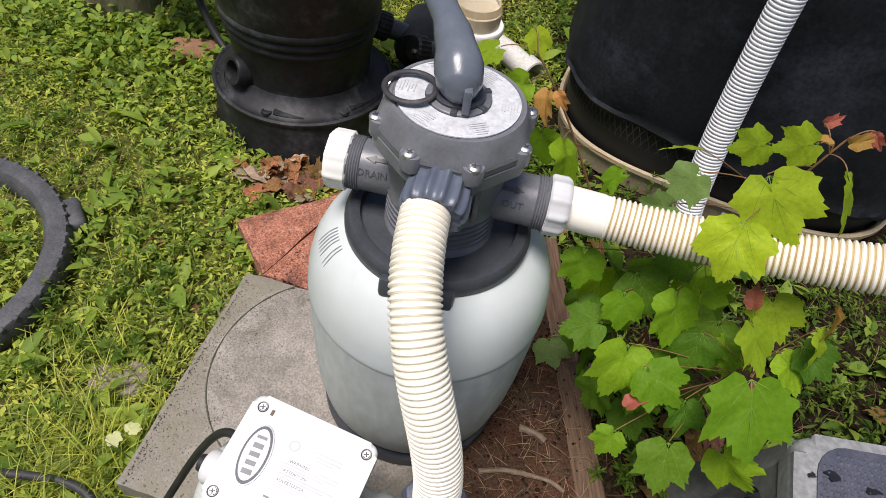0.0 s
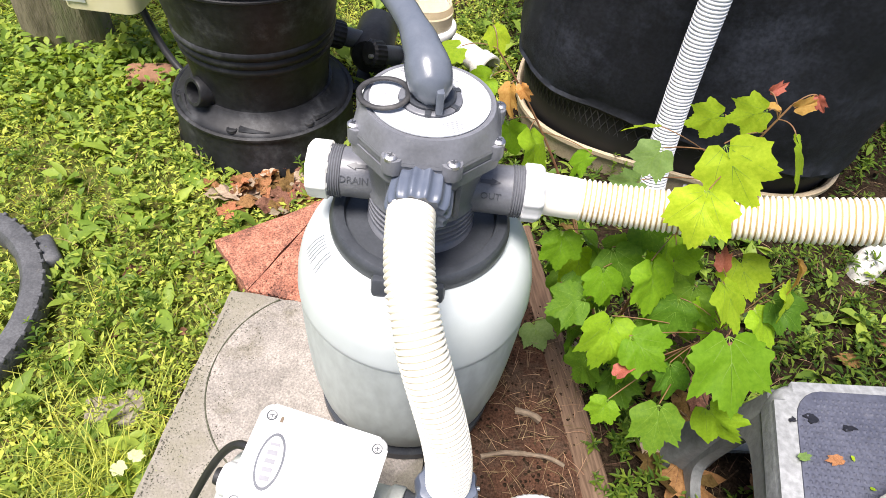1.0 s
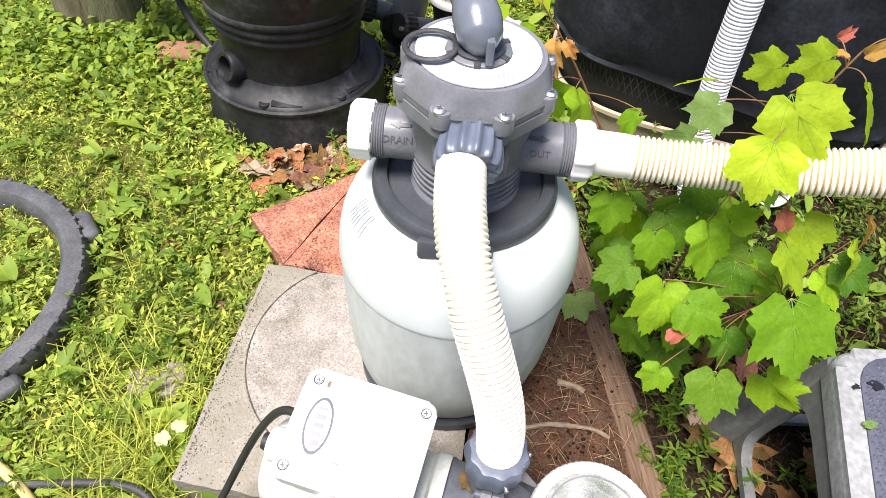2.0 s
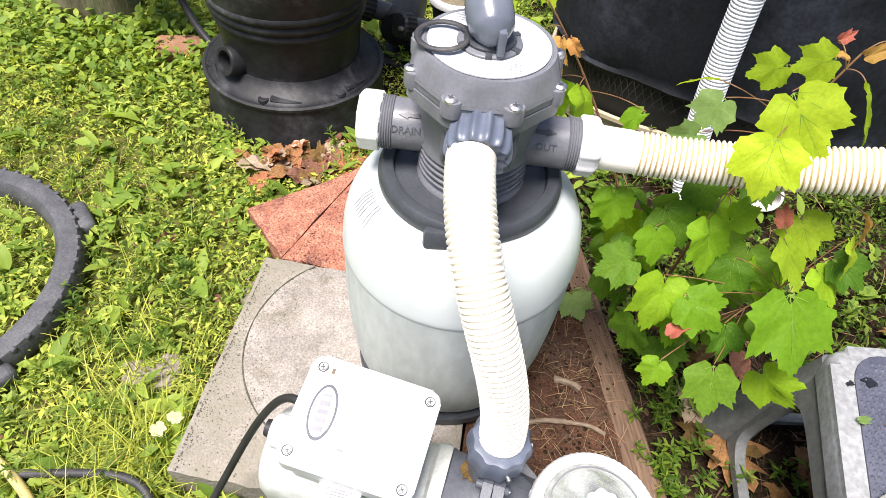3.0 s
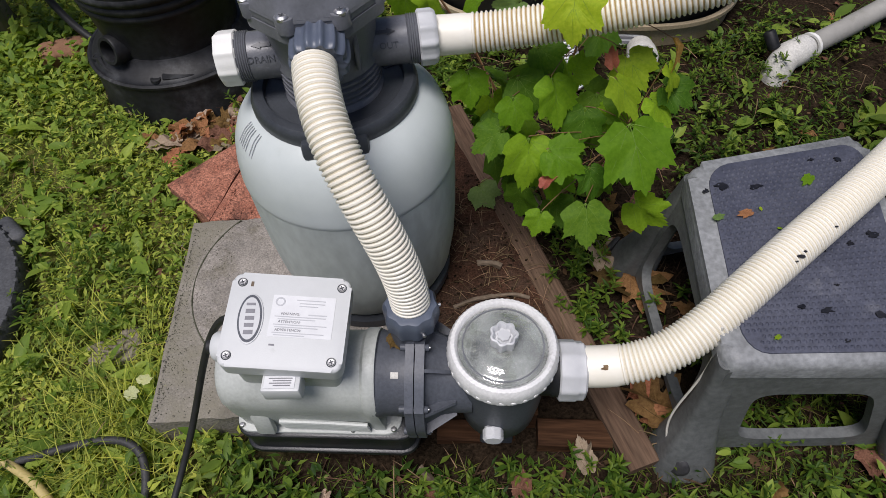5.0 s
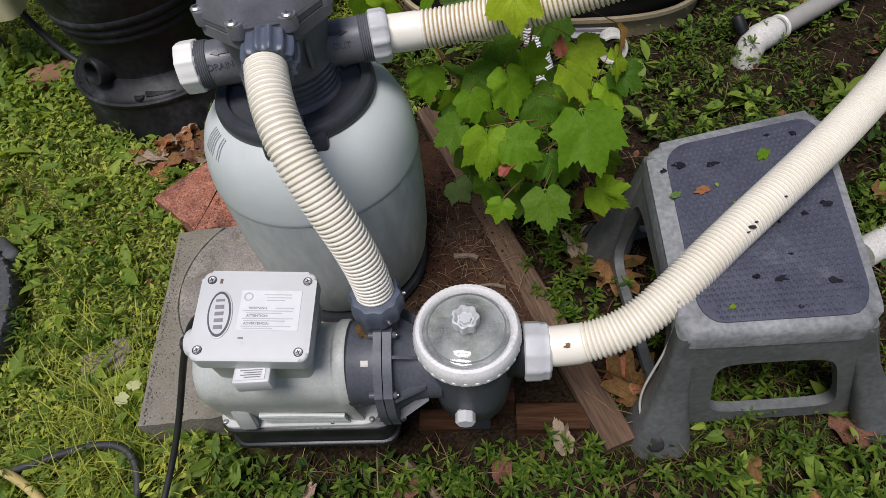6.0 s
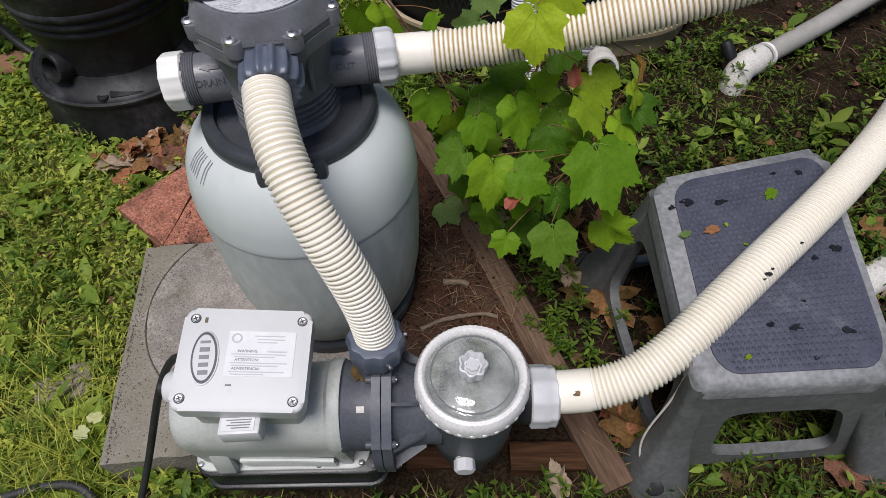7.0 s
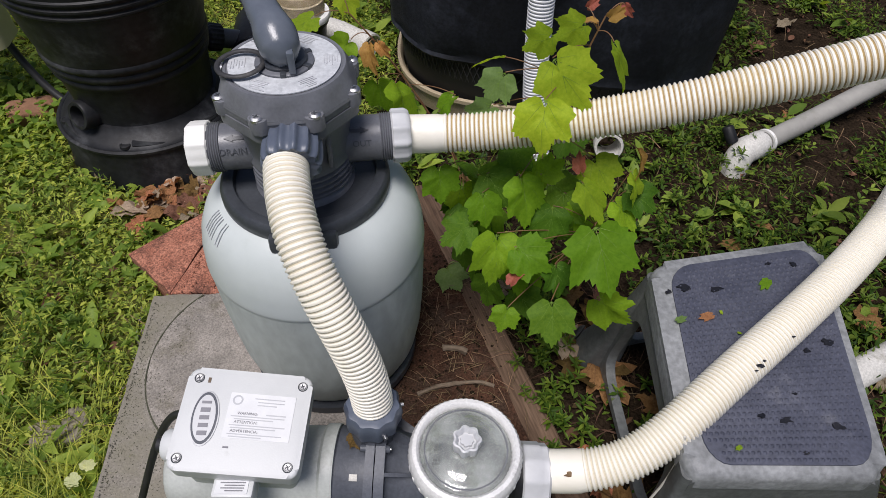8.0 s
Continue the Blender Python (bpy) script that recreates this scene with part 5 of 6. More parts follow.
def black_pump():
    p = thing("black_pump", "black pool pump with clear strainer jar beside the big filter", "pump", pose(-0.060, 0.985, 0.0))
    part("pump_foot", block(0.20, 0.26, 0.03, (-0.09, 0.04, 0.015), 0.006), M["black"], p)
    part("pump_body", moved(lathe([(0, -0.06), (0.050, -0.06), (0.058, -0.045), (0.058, 0.10), (0.05, 0.12), (0, 0.12)], 40), pose(-0.15, 0.10, 0.09, 90, 0, 0)), M["black"], p)
    pot = part("strainer_pot", lathe([(0, 0.0), (0.055, 0.0), (0.058, 0.10), (0.066, 0.17), (0.072, 0.174), (0.072, 0.190), (0, 0.188)], 48), M["black"], p)
    part("pot_ring", lathe([(0.058, 0.188), (0.078, 0.188), (0.079, 0.197), (0.076, 0.202), (0.058, 0.202), (0.058, 0.188)], 60), M["rim"], pot, "grey clamp ring")
    part("basket", lathe([(0, 0.16), (0.052, 0.16), (0.056, 0.235), (0.050, 0.238), (0.045, 0.20), (0, 0.195)], 40), M["beige"], p, "tan strainer basket")
    jar = part("jar", lathe([(0.064, 0.198), (0.066, 0.200), (0.066, 0.245), (0.060, 0.262), (0.030, 0.270), (0, 0.272), (0, 0.268), (0.030, 0.266), (0.056, 0.258), (0.062, 0.243), (0.062, 0.200)], 48), M["glass"], p, "clear strainer jar")
    jar.visible_shadow = False
    for x, y, z, a in ((-0.225, 0.0, 0.135, 20), (-0.120, -0.02, 0.105, 40)):
        m = pose(x, y, z, 70, 0, a - 90)
        nutp = part("union_nut", moved(lathe([(0, 0), (0.034, 0), (0.036, 0.004), (0.036, 0.034), (0.030, 0.040), (0, 0.040)], 72, scalloped(18, 0.07, 2)), m), M["black"], p)
        part("pipe", moved(lathe([(0, -0.06), (0.026, -0.06), (0.026, 0.0), (0, 0)], 28), m), M["valve_dark"], p, "grey connecting pipe")
        part("latch_bolt", moved(lathe([(0, 0.04), (0.006, 0.04), (0.006, 0.050), (0, 0.052)], 10), m @ pose(0.02, 0.0, 0)), M["steel"], nutp)
    return p


black_pump()
elbow = thing("pipe_elbow", "white plastic elbow pipe lying open on the grass", "pipe", aim((0.035, 1.13, 0.055), (0.125, 1.04, 0.052)))
part("pipe", lathe([(0.028, 0), (0.034, 0), (0.034, 0.085), (0.041, 0.088), (0.041, 0.128), (0.036, 0.130), (0.033, 0.122), (0.028, 0.0)], 36), M["pvc"], elbow)
part("bend", tube(bezier([(0, 0, 0.005), (0, 0, -0.05), (-0.03, 0.0, -0.09), (-0.09, 0.01, -0.10)], 14), 0.033, 24), M["pvc"], elbow)

gp = thing("grey_pipe", "long dull grey plastic pipe with a white elbow end", "pipe")
part("pipe", tube(by_length(bezier([(1.030, 0.447, 0.080), (1.21, 0.525, 0.068), (1.46, 0.612, 0.135), (1.9, 0.76, 0.22)], 40), 0.02), 0.0245, 24), M["pvc_grey"], gp)
part("coupling", moved(lathe([(0, -0.01), (0.028, -0.01), (0.0335, 0.0), (0.0335, 0.055), (0.029, 0.062), (0, 0.062)], 32), aim((1.005, 0.435, 0.080), (1.19, 0.515, 0.078))), M["pvc"], gp, "white pipe coupling")
part("elbow", tube(bezier([(1.010, 0.437, 0.080), (0.985, 0.424, 0.080), (0.978, 0.416, 0.05), (0.980, 0.410, 0.02)], 16), 0.0325, 24), M["pvc"], gp, "white elbow going into the soil")
part("clamp", moved(lathe([(0.026, 0.07), (0.0315, 0.07), (0.0315, 0.078), (0.026, 0.078), (0.026, 0.07)], 32), aim((1.005, 0.435, 0.080), (1.19, 0.515, 0.078))), M["white"], gp)
part("plug", moved(lathe([(0, 0.024), (0.014, 0.024), (0.014, 0.062), (0.011, 0.066), (0, 0.066)], 20), pose(0.985, 0.440, 0.075, -35, -25, 0)), M["black"], gp, "black threaded plug")
wp = thing("white_pipe", "white plastic pipe lying on the soil behind the stool", "pipe")
part("pipe", tube(by_length(bezier([(0.90, -0.185, 0.070), (1.05, -0.138, 0.070), (1.4, -0.02, 0.085), (1.8, 0.10, 0.10)], 30), 0.02), 0.027, 24), M["pvc"], wp)


# ---- rubber ring in the grass ----
def rubber_ring():
    r = thing("rubber_ring", "scuffed black rubber ring with lugs lying in grass", "rubber ring", pose(-0.965, 0.020, 0.004))
    part("ring", lathe([(0.246, 0.0), (0.282, 0.0), (0.294, 0.008), (0.296, 0.032), (0.289, 0.046), (0.272, 0.050), (0.256, 0.048), (0.247, 0.036), (0.245, 0.01), (0.246, 0.0)], 96), M["ring_rubber"], r)
    for a in (42, -34, 130, 215):
        part("lug", moved(block(0.040, 0.085, 0.038, (0.300, 0, 0.020), 0.012, 3), pose(0, 0, 0, 0, 0, a)), M["ring_rubber"], r)
    for i in range(64):
        part("tooth", moved(block(0.010, 0.009, 0.010, (0.2895, 0, 0.044), 0.002, 1), pose(0, 0, 0, 0, 0, 5.625 * i)), M["ring_rubber"], r)


rubber_ring()


# ---- post and jug ----
post = thing("wooden_post", "thick rough wooden post standing in tall weeds", "post", pose(-1.065, 1.00, 0, 0, 0, 12))
bm = prism(rounded_rect(0.205, 0.170, 0.06, 6), -0.02, 1.3)
bmesh.ops.subdivide_edges(bm, edges=[e for e in bm.edges if abs(e.verts[0].co.z - e.verts[1].co.z) > 0.5], cuts=24)
for v in bm.verts:
    n = noise.noise(Vector((v.co.x * 40, v.co.y * 40, v.co.z * 5)))
    v.co.x *= 1 + 0.10 * n
    v.co.y *= 1 + 0.10 * n
part("shaft", bm, M["bark"], post)
jug = thing("plastic_jug", "yellowed translucent plastic jug strapped to the post", "jug", pose(-0.855, 0.900, 0.205))
part("jug_body", prism(rounded_rect(0.185, 0.12, 0.03, 6), 0, 0.24, 0.02, 3), M["jug"], jug)
part("jug_neck", moved(lathe([(0, 0.23), (0.026, 0.23), (0.024, 0.262), (0.028, 0.264), (0.028, 0.285), (0, 0.287)], 24), pose(0.03, 0, 0)), M["white"], jug)
part("jug_panel", block(0.055, 0.004, 0.16, (-0.055, -0.0615, 0.10), 0.001), M["white"], jug, "white panel")
part("strap", block(0.130, 0.014, 0.03, (-0.13, 0.055, 0.16), 0.004), M["rubber"], jug)
run("black_tube", "black tube hanging from the jug into the grass", "hose", [(-0.800, 0.92, 0.23), (-0.770, 0.90, 0.12), (-0.72, 0.86, 0.03), (-0.64, 0.82, 0.02), (-0.60, 0.84, 0.02)], 0.010, M["cable"])
br = thing("clay_brick", "weathered orange clay lump half buried in weeds", "brick", pose(-0.775, 0.835, 0.026, 4, 8, 25))
bm = block(0.12, 0.08, 0.065, (0, 0, 0), 0.020, 3)
for v in bm.verts:
    v.co += 0.004 * Vector((noise.noise(v.co * 30), noise.noise(v.co * 31 + Vector((5, 0, 0))), noise.noise(v.co * 29)))
part("lump", bm, M["clay"], br)
for x, y, w, d, a in ((-0.478, -0.085, 0.10, 0.065, 20), (-0.36, 0.10, 0.05, 0.04, 60)):
    rk = thing("flat_rock", "small flat grey rock in the weeds", "rock", pose(x, y, ground_height(x, y) + 0.006, 3, -4, a), "loose rocks")
    bm = block(w, d, 0.028, (0, 0, 0), 0.007, 2)
    for v in bm.verts:
        v.co += 0.006 * Vector((noise.noise(v.co * 30), noise.noise(v.co * 31 + Vector((5, 0, 0))), 0.5 * noise.noise(v.co * 29)))
    part("stone", bm, M["rock"], rk)


# ---- leaves ----
def maple_outline():
    """Half of a three-lobed maple leaf as (angle from tip in degrees, radius); base at the origin's stem end."""
    half = [(0, 1.0), (5, 0.89), (8, 0.905), (12, 0.80), (15, 0.815), (20, 0.715), (24, 0.725), (30, 0.635), (34, 0.70), (37, 0.70), (41, 0.80), (44, 0.805), (48, 0.94), (53, 0.835),
            (57, 0.845), (62, 0.755), (66, 0.765), (73, 0.69), (80, 0.68), (87, 0.72), (94, 0.74), (100, 0.665), (106, 0.66), (115, 0.58), (130, 0.53), (148, 0.49), (163, 0.39), (174, 0.18)]
    return half


def leaf_mesh(name, mats, seed, fold=0.18, droop=0.25, wave=0.04, narrow=1.0, curl=0.0, outline=None):
    """A leaf of unit length in its own plane: stem end at the origin, tip towards -y, face up; veins are thin ridges."""
    rnd = random.Random(seed)
    half = outline or maple_outline()
    right = [(a, r * rnd.uniform(0.93, 1.05)) for a, r in half]
    left = [(-a, r * rnd.uniform(0.93, 1.05)) for a, r in half[1:]]
    rim = left[::-1] + right
    c = Vector((0, -0.38))

    def lift(x, y):
        d = math.hypot(x, y + 0.38)
        return fold * abs(x) * 0.6 - droop * (max(0.0, -y - 0.3) ** 2) - droop * 0.9 * x * x + wave * noise.noise(Vector((x * 4, y * 4, seed))) - curl * d * d + 0.018 * math.cos(7.2 * math.atan2(x, -0.18 - y)) * min(d * 3, 1)
    bm = bmesh.new()
    rings = []
    for k in (0.0, 0.34, 0.68, 1.0):
        row = []
        for a, r in rim:
            x, y = narrow * 0.62 * r * k * math.sin(radians(a)), c.y - 0.62 * r * k * math.cos(radians(a))
            row.append((x, y))
        rings.append(row)
    centre = bm.verts.new((c.x, c.y, lift(c.x, c.y)))
    verts = [[bm.verts.new((x, y, lift(x, y))) for x, y in row] for row in rings[1:]]
    n = len(rim)
    for i in range(n):
        j = (i + 1) % n
        bm.faces.new((centre, verts[0][i], verts[0][j]))
        for a, b in zip(verts, verts[1:]):
            bm.faces.new((a[i], b[i], b[j], a[j]))
    # veins
    for a, r in ((0, 0.92), (50, 0.74), (-50, 0.74), (104, 0.44), (-104, 0.44), (22, 0.46), (-22, 0.46)):
        pts = []
        for k in range(6):
            t = k / 5
            x0, y0 = 0.0, c.y + 0.20 if abs(a) not in (22,) else c.y - 0.05
            x1, y1 = narrow * 0.62 * r * math.sin(radians(a)), c.y - 0.62 * r * math.cos(radians(a))
            x, y = x0 + (x1 - x0) * t, y0 + (y1 - y0) * t
            pts.append((x, y, 0.0042 * (1 - 0.8 * t)))
        for (x0, y0, w0), (x1, y1, w1) in zip(pts, pts[1:]):
            d = Vector((x1 - x0, y1 - y0)).normalized()
            nx, ny = -d.y, d.x
            q = [bm.verts.new((x0 + nx * w0, y0 + ny * w0, lift(x0, y0) + 0.006)), bm.verts.new((x0 - nx * w0, y0 - ny * w0, lift(x0, y0) + 0.006)),
                 bm.verts.new((x1 - nx * w1, y1 - ny * w1, lift(x1, y1) + 0.006)), bm.verts.new((x1 + nx * w1, y1 + ny * w1, lift(x1, y1) + 0.006))]
            f = bm.faces.new(q)
            f.material_index = 1
    me = bpy.data.meshes.new(name)
    bmesh.ops.recalc_face_normals(bm, faces=bm.faces)
    for f in bm.faces:
        f.smooth = True
        if f.normal.z < 0:
            f.normal_flip()
    bm.to_mesh(me)
    bm.free()
    for m in mats:
        me.materials.append(m)
    return me


def leaf_pose(stem, axis, size, face, roll):
    """Pose of a leaf that runs from stem along axis, facing as nearly as it can along face, then rolled about its midrib."""
    ydir = -axis.normalized()
    n = (face - ydir * face.dot(ydir)).normalized()
    xdir = ydir.cross(n)
    m = Matrix((xdir, ydir, n)).transposed().to_4x4()
    return Matrix.Translation(stem) @ m @ Matrix.Rotation(radians(roll), 4, "Y") @ Matrix.Scale(size, 4) @ Matrix.Translation((0, 0.14, 0))


def maple_sapling():
    root = thing("maple_sapling", "young maple sapling with green, yellow and reddish leaves", "sapling", pose(0.36, 0.10, 0.04))
    inv = root.matrix_world.inverted()
    kinds = {}
    for key in ("maple", "maple_dark", "maple_yellow", "maple_pale"):
        kinds[key] = [leaf_mesh("leaf", [M[key], M["vein"]], 11 * i + len(key), fold=0.08 + 0.16 * i, droop=0.18 + 0.14 * i, wave=0.05 + 0.02 * i) for i in range(4)]
    for key in ("maple_orange", "maple_red"):
        kinds[key] = [leaf_mesh("leaf", [M[key], M[key]], 7 * i + 3, fold=0.9, droop=0.5, curl=0.15, narrow=0.62) for i in range(2)]
    G, D, Y, P, O, R = "maple", "maple_dark", "maple_yellow", "maple_pale", "maple_orange", "maple_red"
    # each leaf: stem end and tip, placed to fit the camera's view, how squarely it faces the camera, kind
    spray = [
        (0.304, -0.043, 0.612, 0.292, -0.086, 0.559, 0.8, Y), (0.320, 0.007, 0.635, 0.357, -0.052, 0.590, 0.75, Y), (0.271, 0.028, 0.604, 0.244, 0.011, 0.568, 1, P),
        (0.256, 0.012, 0.567, 0.220, 0.001, 0.539, 0.9, P), (0.287, 0.101, 0.580, 0.243, 0.110, 0.569, 0.45, Y), (0.342, 0.074, 0.625, 0.302, 0.077, 0.600, 0.6, Y),
        (0.375, 0.053, 0.651, 0.336, 0.058, 0.626, 0.7, Y), (0.407, 0.036, 0.635, 0.425, -0.009, 0.592, 0.6, Y), (0.393, 0.064, 0.643, 0.365, 0.080, 0.643, 0.7, O),
        (0.384, 0.088, 0.652, 0.401, 0.086, 0.666, 0.5, R), (0.404, 0.062, 0.651, 0.427, 0.056, 0.667, 0.6, O), (0.423, 0.066, 0.668, 0.431, 0.052, 0.654, 0.5, R)]
    skirt = [
        (0.185, 0.011, 0.472, 0.189, -0.025, 0.430, 1, G), (0.235, -0.032, 0.393, 0.181, -0.041, 0.369, 0.9, D), (0.246, -0.010, 0.435, 0.251, -0.046, 0.397, 0.9, G),
        (0.294, -0.022, 0.472, 0.307, -0.076, 0.420, 0.9, G), (0.259, -0.066, 0.410, 0.251, -0.123, 0.356, 1, G), (0.277, -0.092, 0.406, 0.323, -0.129, 0.392, 0.9, G),
        (0.337, -0.105, 0.378, 0.343, -0.147, 0.346, 1, D), (0.343, -0.041, 0.429, 0.331, -0.077, 0.386, 1, D), (0.268, -0.131, 0.369, 0.288, -0.113, 0.391, 0.55, R),
        (0.266, -0.146, 0.343, 0.249, -0.174, 0.317, 1, G), (0.323, -0.153, 0.359, 0.318, -0.208, 0.319, 1, D), (0.408, -0.117, 0.308, 0.446, -0.171, 0.290, 0.65, G)]
    heart = [
        (0.377, -0.108, 0.456, 0.392, -0.186, 0.395, 1, G), (0.367, -0.058, 0.488, 0.394, -0.106, 0.453, 0.8, Y), (0.391, -0.023, 0.497, 0.413, -0.064, 0.463, 0.85, Y),
        (0.371, -0.045, 0.489, 0.366, -0.024, 0.513, 0.5, R), (0.436, -0.052, 0.532, 0.443, -0.082, 0.501, 0.6, O), (0.428, -0.066, 0.507, 0.442, -0.105, 0.473, 0.4, Y),
        (0.433, -0.060, 0.466, 0.471, -0.094, 0.458, 1, D), (0.414, -0.070, 0.458, 0.443, -0.107, 0.440, 0.9, G), (0.328, -0.009, 0.457, 0.362, -0.007, 0.480, 0.9, G)]
    # inner leaves, nearly all in the darker copy that paints in their shade
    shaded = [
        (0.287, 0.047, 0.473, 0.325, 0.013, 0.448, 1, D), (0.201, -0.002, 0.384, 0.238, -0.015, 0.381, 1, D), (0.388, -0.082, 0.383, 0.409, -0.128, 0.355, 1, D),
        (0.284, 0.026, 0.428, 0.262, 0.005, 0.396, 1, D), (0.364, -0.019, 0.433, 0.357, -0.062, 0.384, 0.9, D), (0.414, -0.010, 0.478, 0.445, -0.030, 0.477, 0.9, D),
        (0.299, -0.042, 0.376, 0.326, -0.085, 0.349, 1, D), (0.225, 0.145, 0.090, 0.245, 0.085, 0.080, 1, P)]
    # the side shoot behind the valve
    shoot = [
        (0.034, 0.200, 0.599, -0.014, 0.175, 0.580, 0.9, Y), (0.070, 0.220, 0.622, 0.092, 0.200, 0.590, 0.8, Y), (0.080, 0.200, 0.560, 0.045, 0.180, 0.540, 0.8, G), (0.105, 0.190, 0.560, 0.104, 0.160, 0.520, 0.7, O),
        (0.117, 0.190, 0.560, 0.134, 0.175, 0.538, 0.6, O), (0.138, 0.160, 0.510, 0.165, 0.100, 0.450, 0.55, G), (0.112, 0.210, 0.485, 0.130, 0.190, 0.430, 0.7, G), (0.150, 0.230, 0.440, 0.185, 0.205, 0.410, 0.9, D),
        (0.225, 0.120, 0.510, 0.190, 0.105, 0.485, 0.6, G)]
    rnd = random.Random(8)
    named = spray + skirt + heart + shaded + shoot
    # random inner fill, mostly in the shade-darkened green
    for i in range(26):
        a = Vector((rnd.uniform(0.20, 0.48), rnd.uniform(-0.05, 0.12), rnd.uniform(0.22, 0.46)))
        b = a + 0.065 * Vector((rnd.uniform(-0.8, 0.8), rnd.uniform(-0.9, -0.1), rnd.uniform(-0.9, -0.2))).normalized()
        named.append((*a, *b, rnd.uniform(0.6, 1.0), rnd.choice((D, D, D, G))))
    stem_line = by_length(bezier([(0.36, 0.10, 0.03), (0.34, 0.09, 0.22), (0.33, 0.05, 0.42), (0.37, 0.06, 0.56), (0.402, 0.065, 0.652)], 40), 0.02)
    side_line = by_length(bezier([(0.355, 0.10, 0.06), (0.29, 0.16, 0.25), (0.20, 0.20, 0.45), (0.08, 0.20, 0.60)], 30), 0.02)
    low_line = by_length(bezier([(0.355, 0.09, 0.08), (0.37, 0.0, 0.20), (0.38, -0.06, 0.32), (0.41, -0.06, 0.42)], 30), 0.02)
    for nm, line in (("trunk", stem_line), ("branch", side_line), ("branch", low_line)):
        part(nm, moved(tube(line, [0.0034 - 0.0024 * i / len(line) for i in range(len(line))], 8), inv), M["stem"], root)
    nodes = stem_line[4:] + side_line[5:] + low_line[4:]
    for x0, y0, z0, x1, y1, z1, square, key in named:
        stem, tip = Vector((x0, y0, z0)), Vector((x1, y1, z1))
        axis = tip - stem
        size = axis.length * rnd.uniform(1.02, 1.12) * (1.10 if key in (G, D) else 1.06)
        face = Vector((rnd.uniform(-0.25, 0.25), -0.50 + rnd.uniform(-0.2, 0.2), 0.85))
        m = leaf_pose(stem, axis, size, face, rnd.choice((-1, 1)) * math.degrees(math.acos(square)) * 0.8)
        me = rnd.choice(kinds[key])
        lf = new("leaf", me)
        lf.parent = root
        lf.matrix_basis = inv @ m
        foot = m @ Vector((0, -0.16, 0))
        near = min(nodes, key=lambda q: (q - foot).length + 0.4 * abs(q.z - foot.z + 0.03))
        mid = near.lerp(foot, 0.55) + Vector((0, 0, 0.012))
        part("leaf_stalk", moved(tube(bezier([near, mid, foot], 7), 0.0007, 5), inv), M["stem"], root)


maple_sapling()


def fallen_leaves():
    """Single dry leaves that lie about, each curled in its own way."""
    meshes = [leaf_mesh("blade", [M[("dry_leaf", "tan_leaf", "dry_leaf", "litter", "dry_leaf")[i]], M["litter"]], 40 + i, fold=0.3, droop=-0.35 + 0.2 * i, wave=0.22, narrow=(0.7, 0.55, 0.45, 0.62, 0.38)[i], curl=0.0) for i in range(5)]
    rnd = random.Random(21)
    spots = []
    for i in range(46):
        spots.append((-0.365 + rnd.gauss(0, 0.075), 0.480 + rnd.gauss(0, 0.045), rnd.uniform(0.045, 0.095)))
    spots += [(-0.33, 0.50, 0.09), (-0.40, 0.43, 0.09), (-0.44, 0.39, 0.08)]
    for x, y, s in ((0.495, 0.02, 0.10), (0.455, 0.05, 0.09), (0.52, 0.03, 0.09), (0.42, -0.30, 0.10), (0.43, -0.36, 0.11), (0.405, -0.26, 0.09), (0.30, -0.41, 0.07), (0.20, -0.43, 0.06), (0.33, 0.10, 0.08),
                    (0.56, -0.20, 0.10), (0.62, -0.30, 0.12), (0.60, -0.12, 0.10), (0.72, -0.46, 0.09), (0.55, -0.50, 0.10), (0.62, -0.56, 0.09), (0.86, 0.16, 0.07), (0.95, 0.20, 0.06), (0.98, -0.20, 0.09), (1.02, -0.06, 0.09), (0.90, -0.10, 0.08),
                    (1.35, 0.80, 0.10), (1.5, 0.72, 0.10), (1.62, 0.85, 0.12), (1.28, 0.92, 0.09), (1.45, 1.05, 0.12), (1.2, 0.56, 0.06), (-0.56, 0.20, 0.06), (-0.62, 0.36, 0.07), (-0.46, 0.28, 0.05), (0.06, -0.42, 0.06), (-0.10, -0.40, 0.05), (0.12, 0.40, 0.07), (0.24, 0.47, 0.06), (0.33, 0.42, 0.07), (0.10, -0.50, 0.07)):
        spots.append((x, y, s))
    for i, (x, y, s) in enumerate(spots):
        base = 0.064 if (-0.27 < x < 0.05 and 0.19 < y < 0.46) else ground_height(x, y) + 0.004
        lf = thing("fallen_leaf", "curled dry brown leaf lying on the ground", "leaf", pose(x, y, base + 0.010 + 0.004 * (i % 4), rnd.uniform(-20, 20), rnd.uniform(-20, 20), rnd.uniform(0, 360)), "fallen leaves")
        b = new("blade", rnd.choice(meshes))
        b.parent = lf
        b.matrix_basis = Matrix.Scale(s, 4) @ Matrix.Translation((0, 0.4, 0))


fallen_leaves()


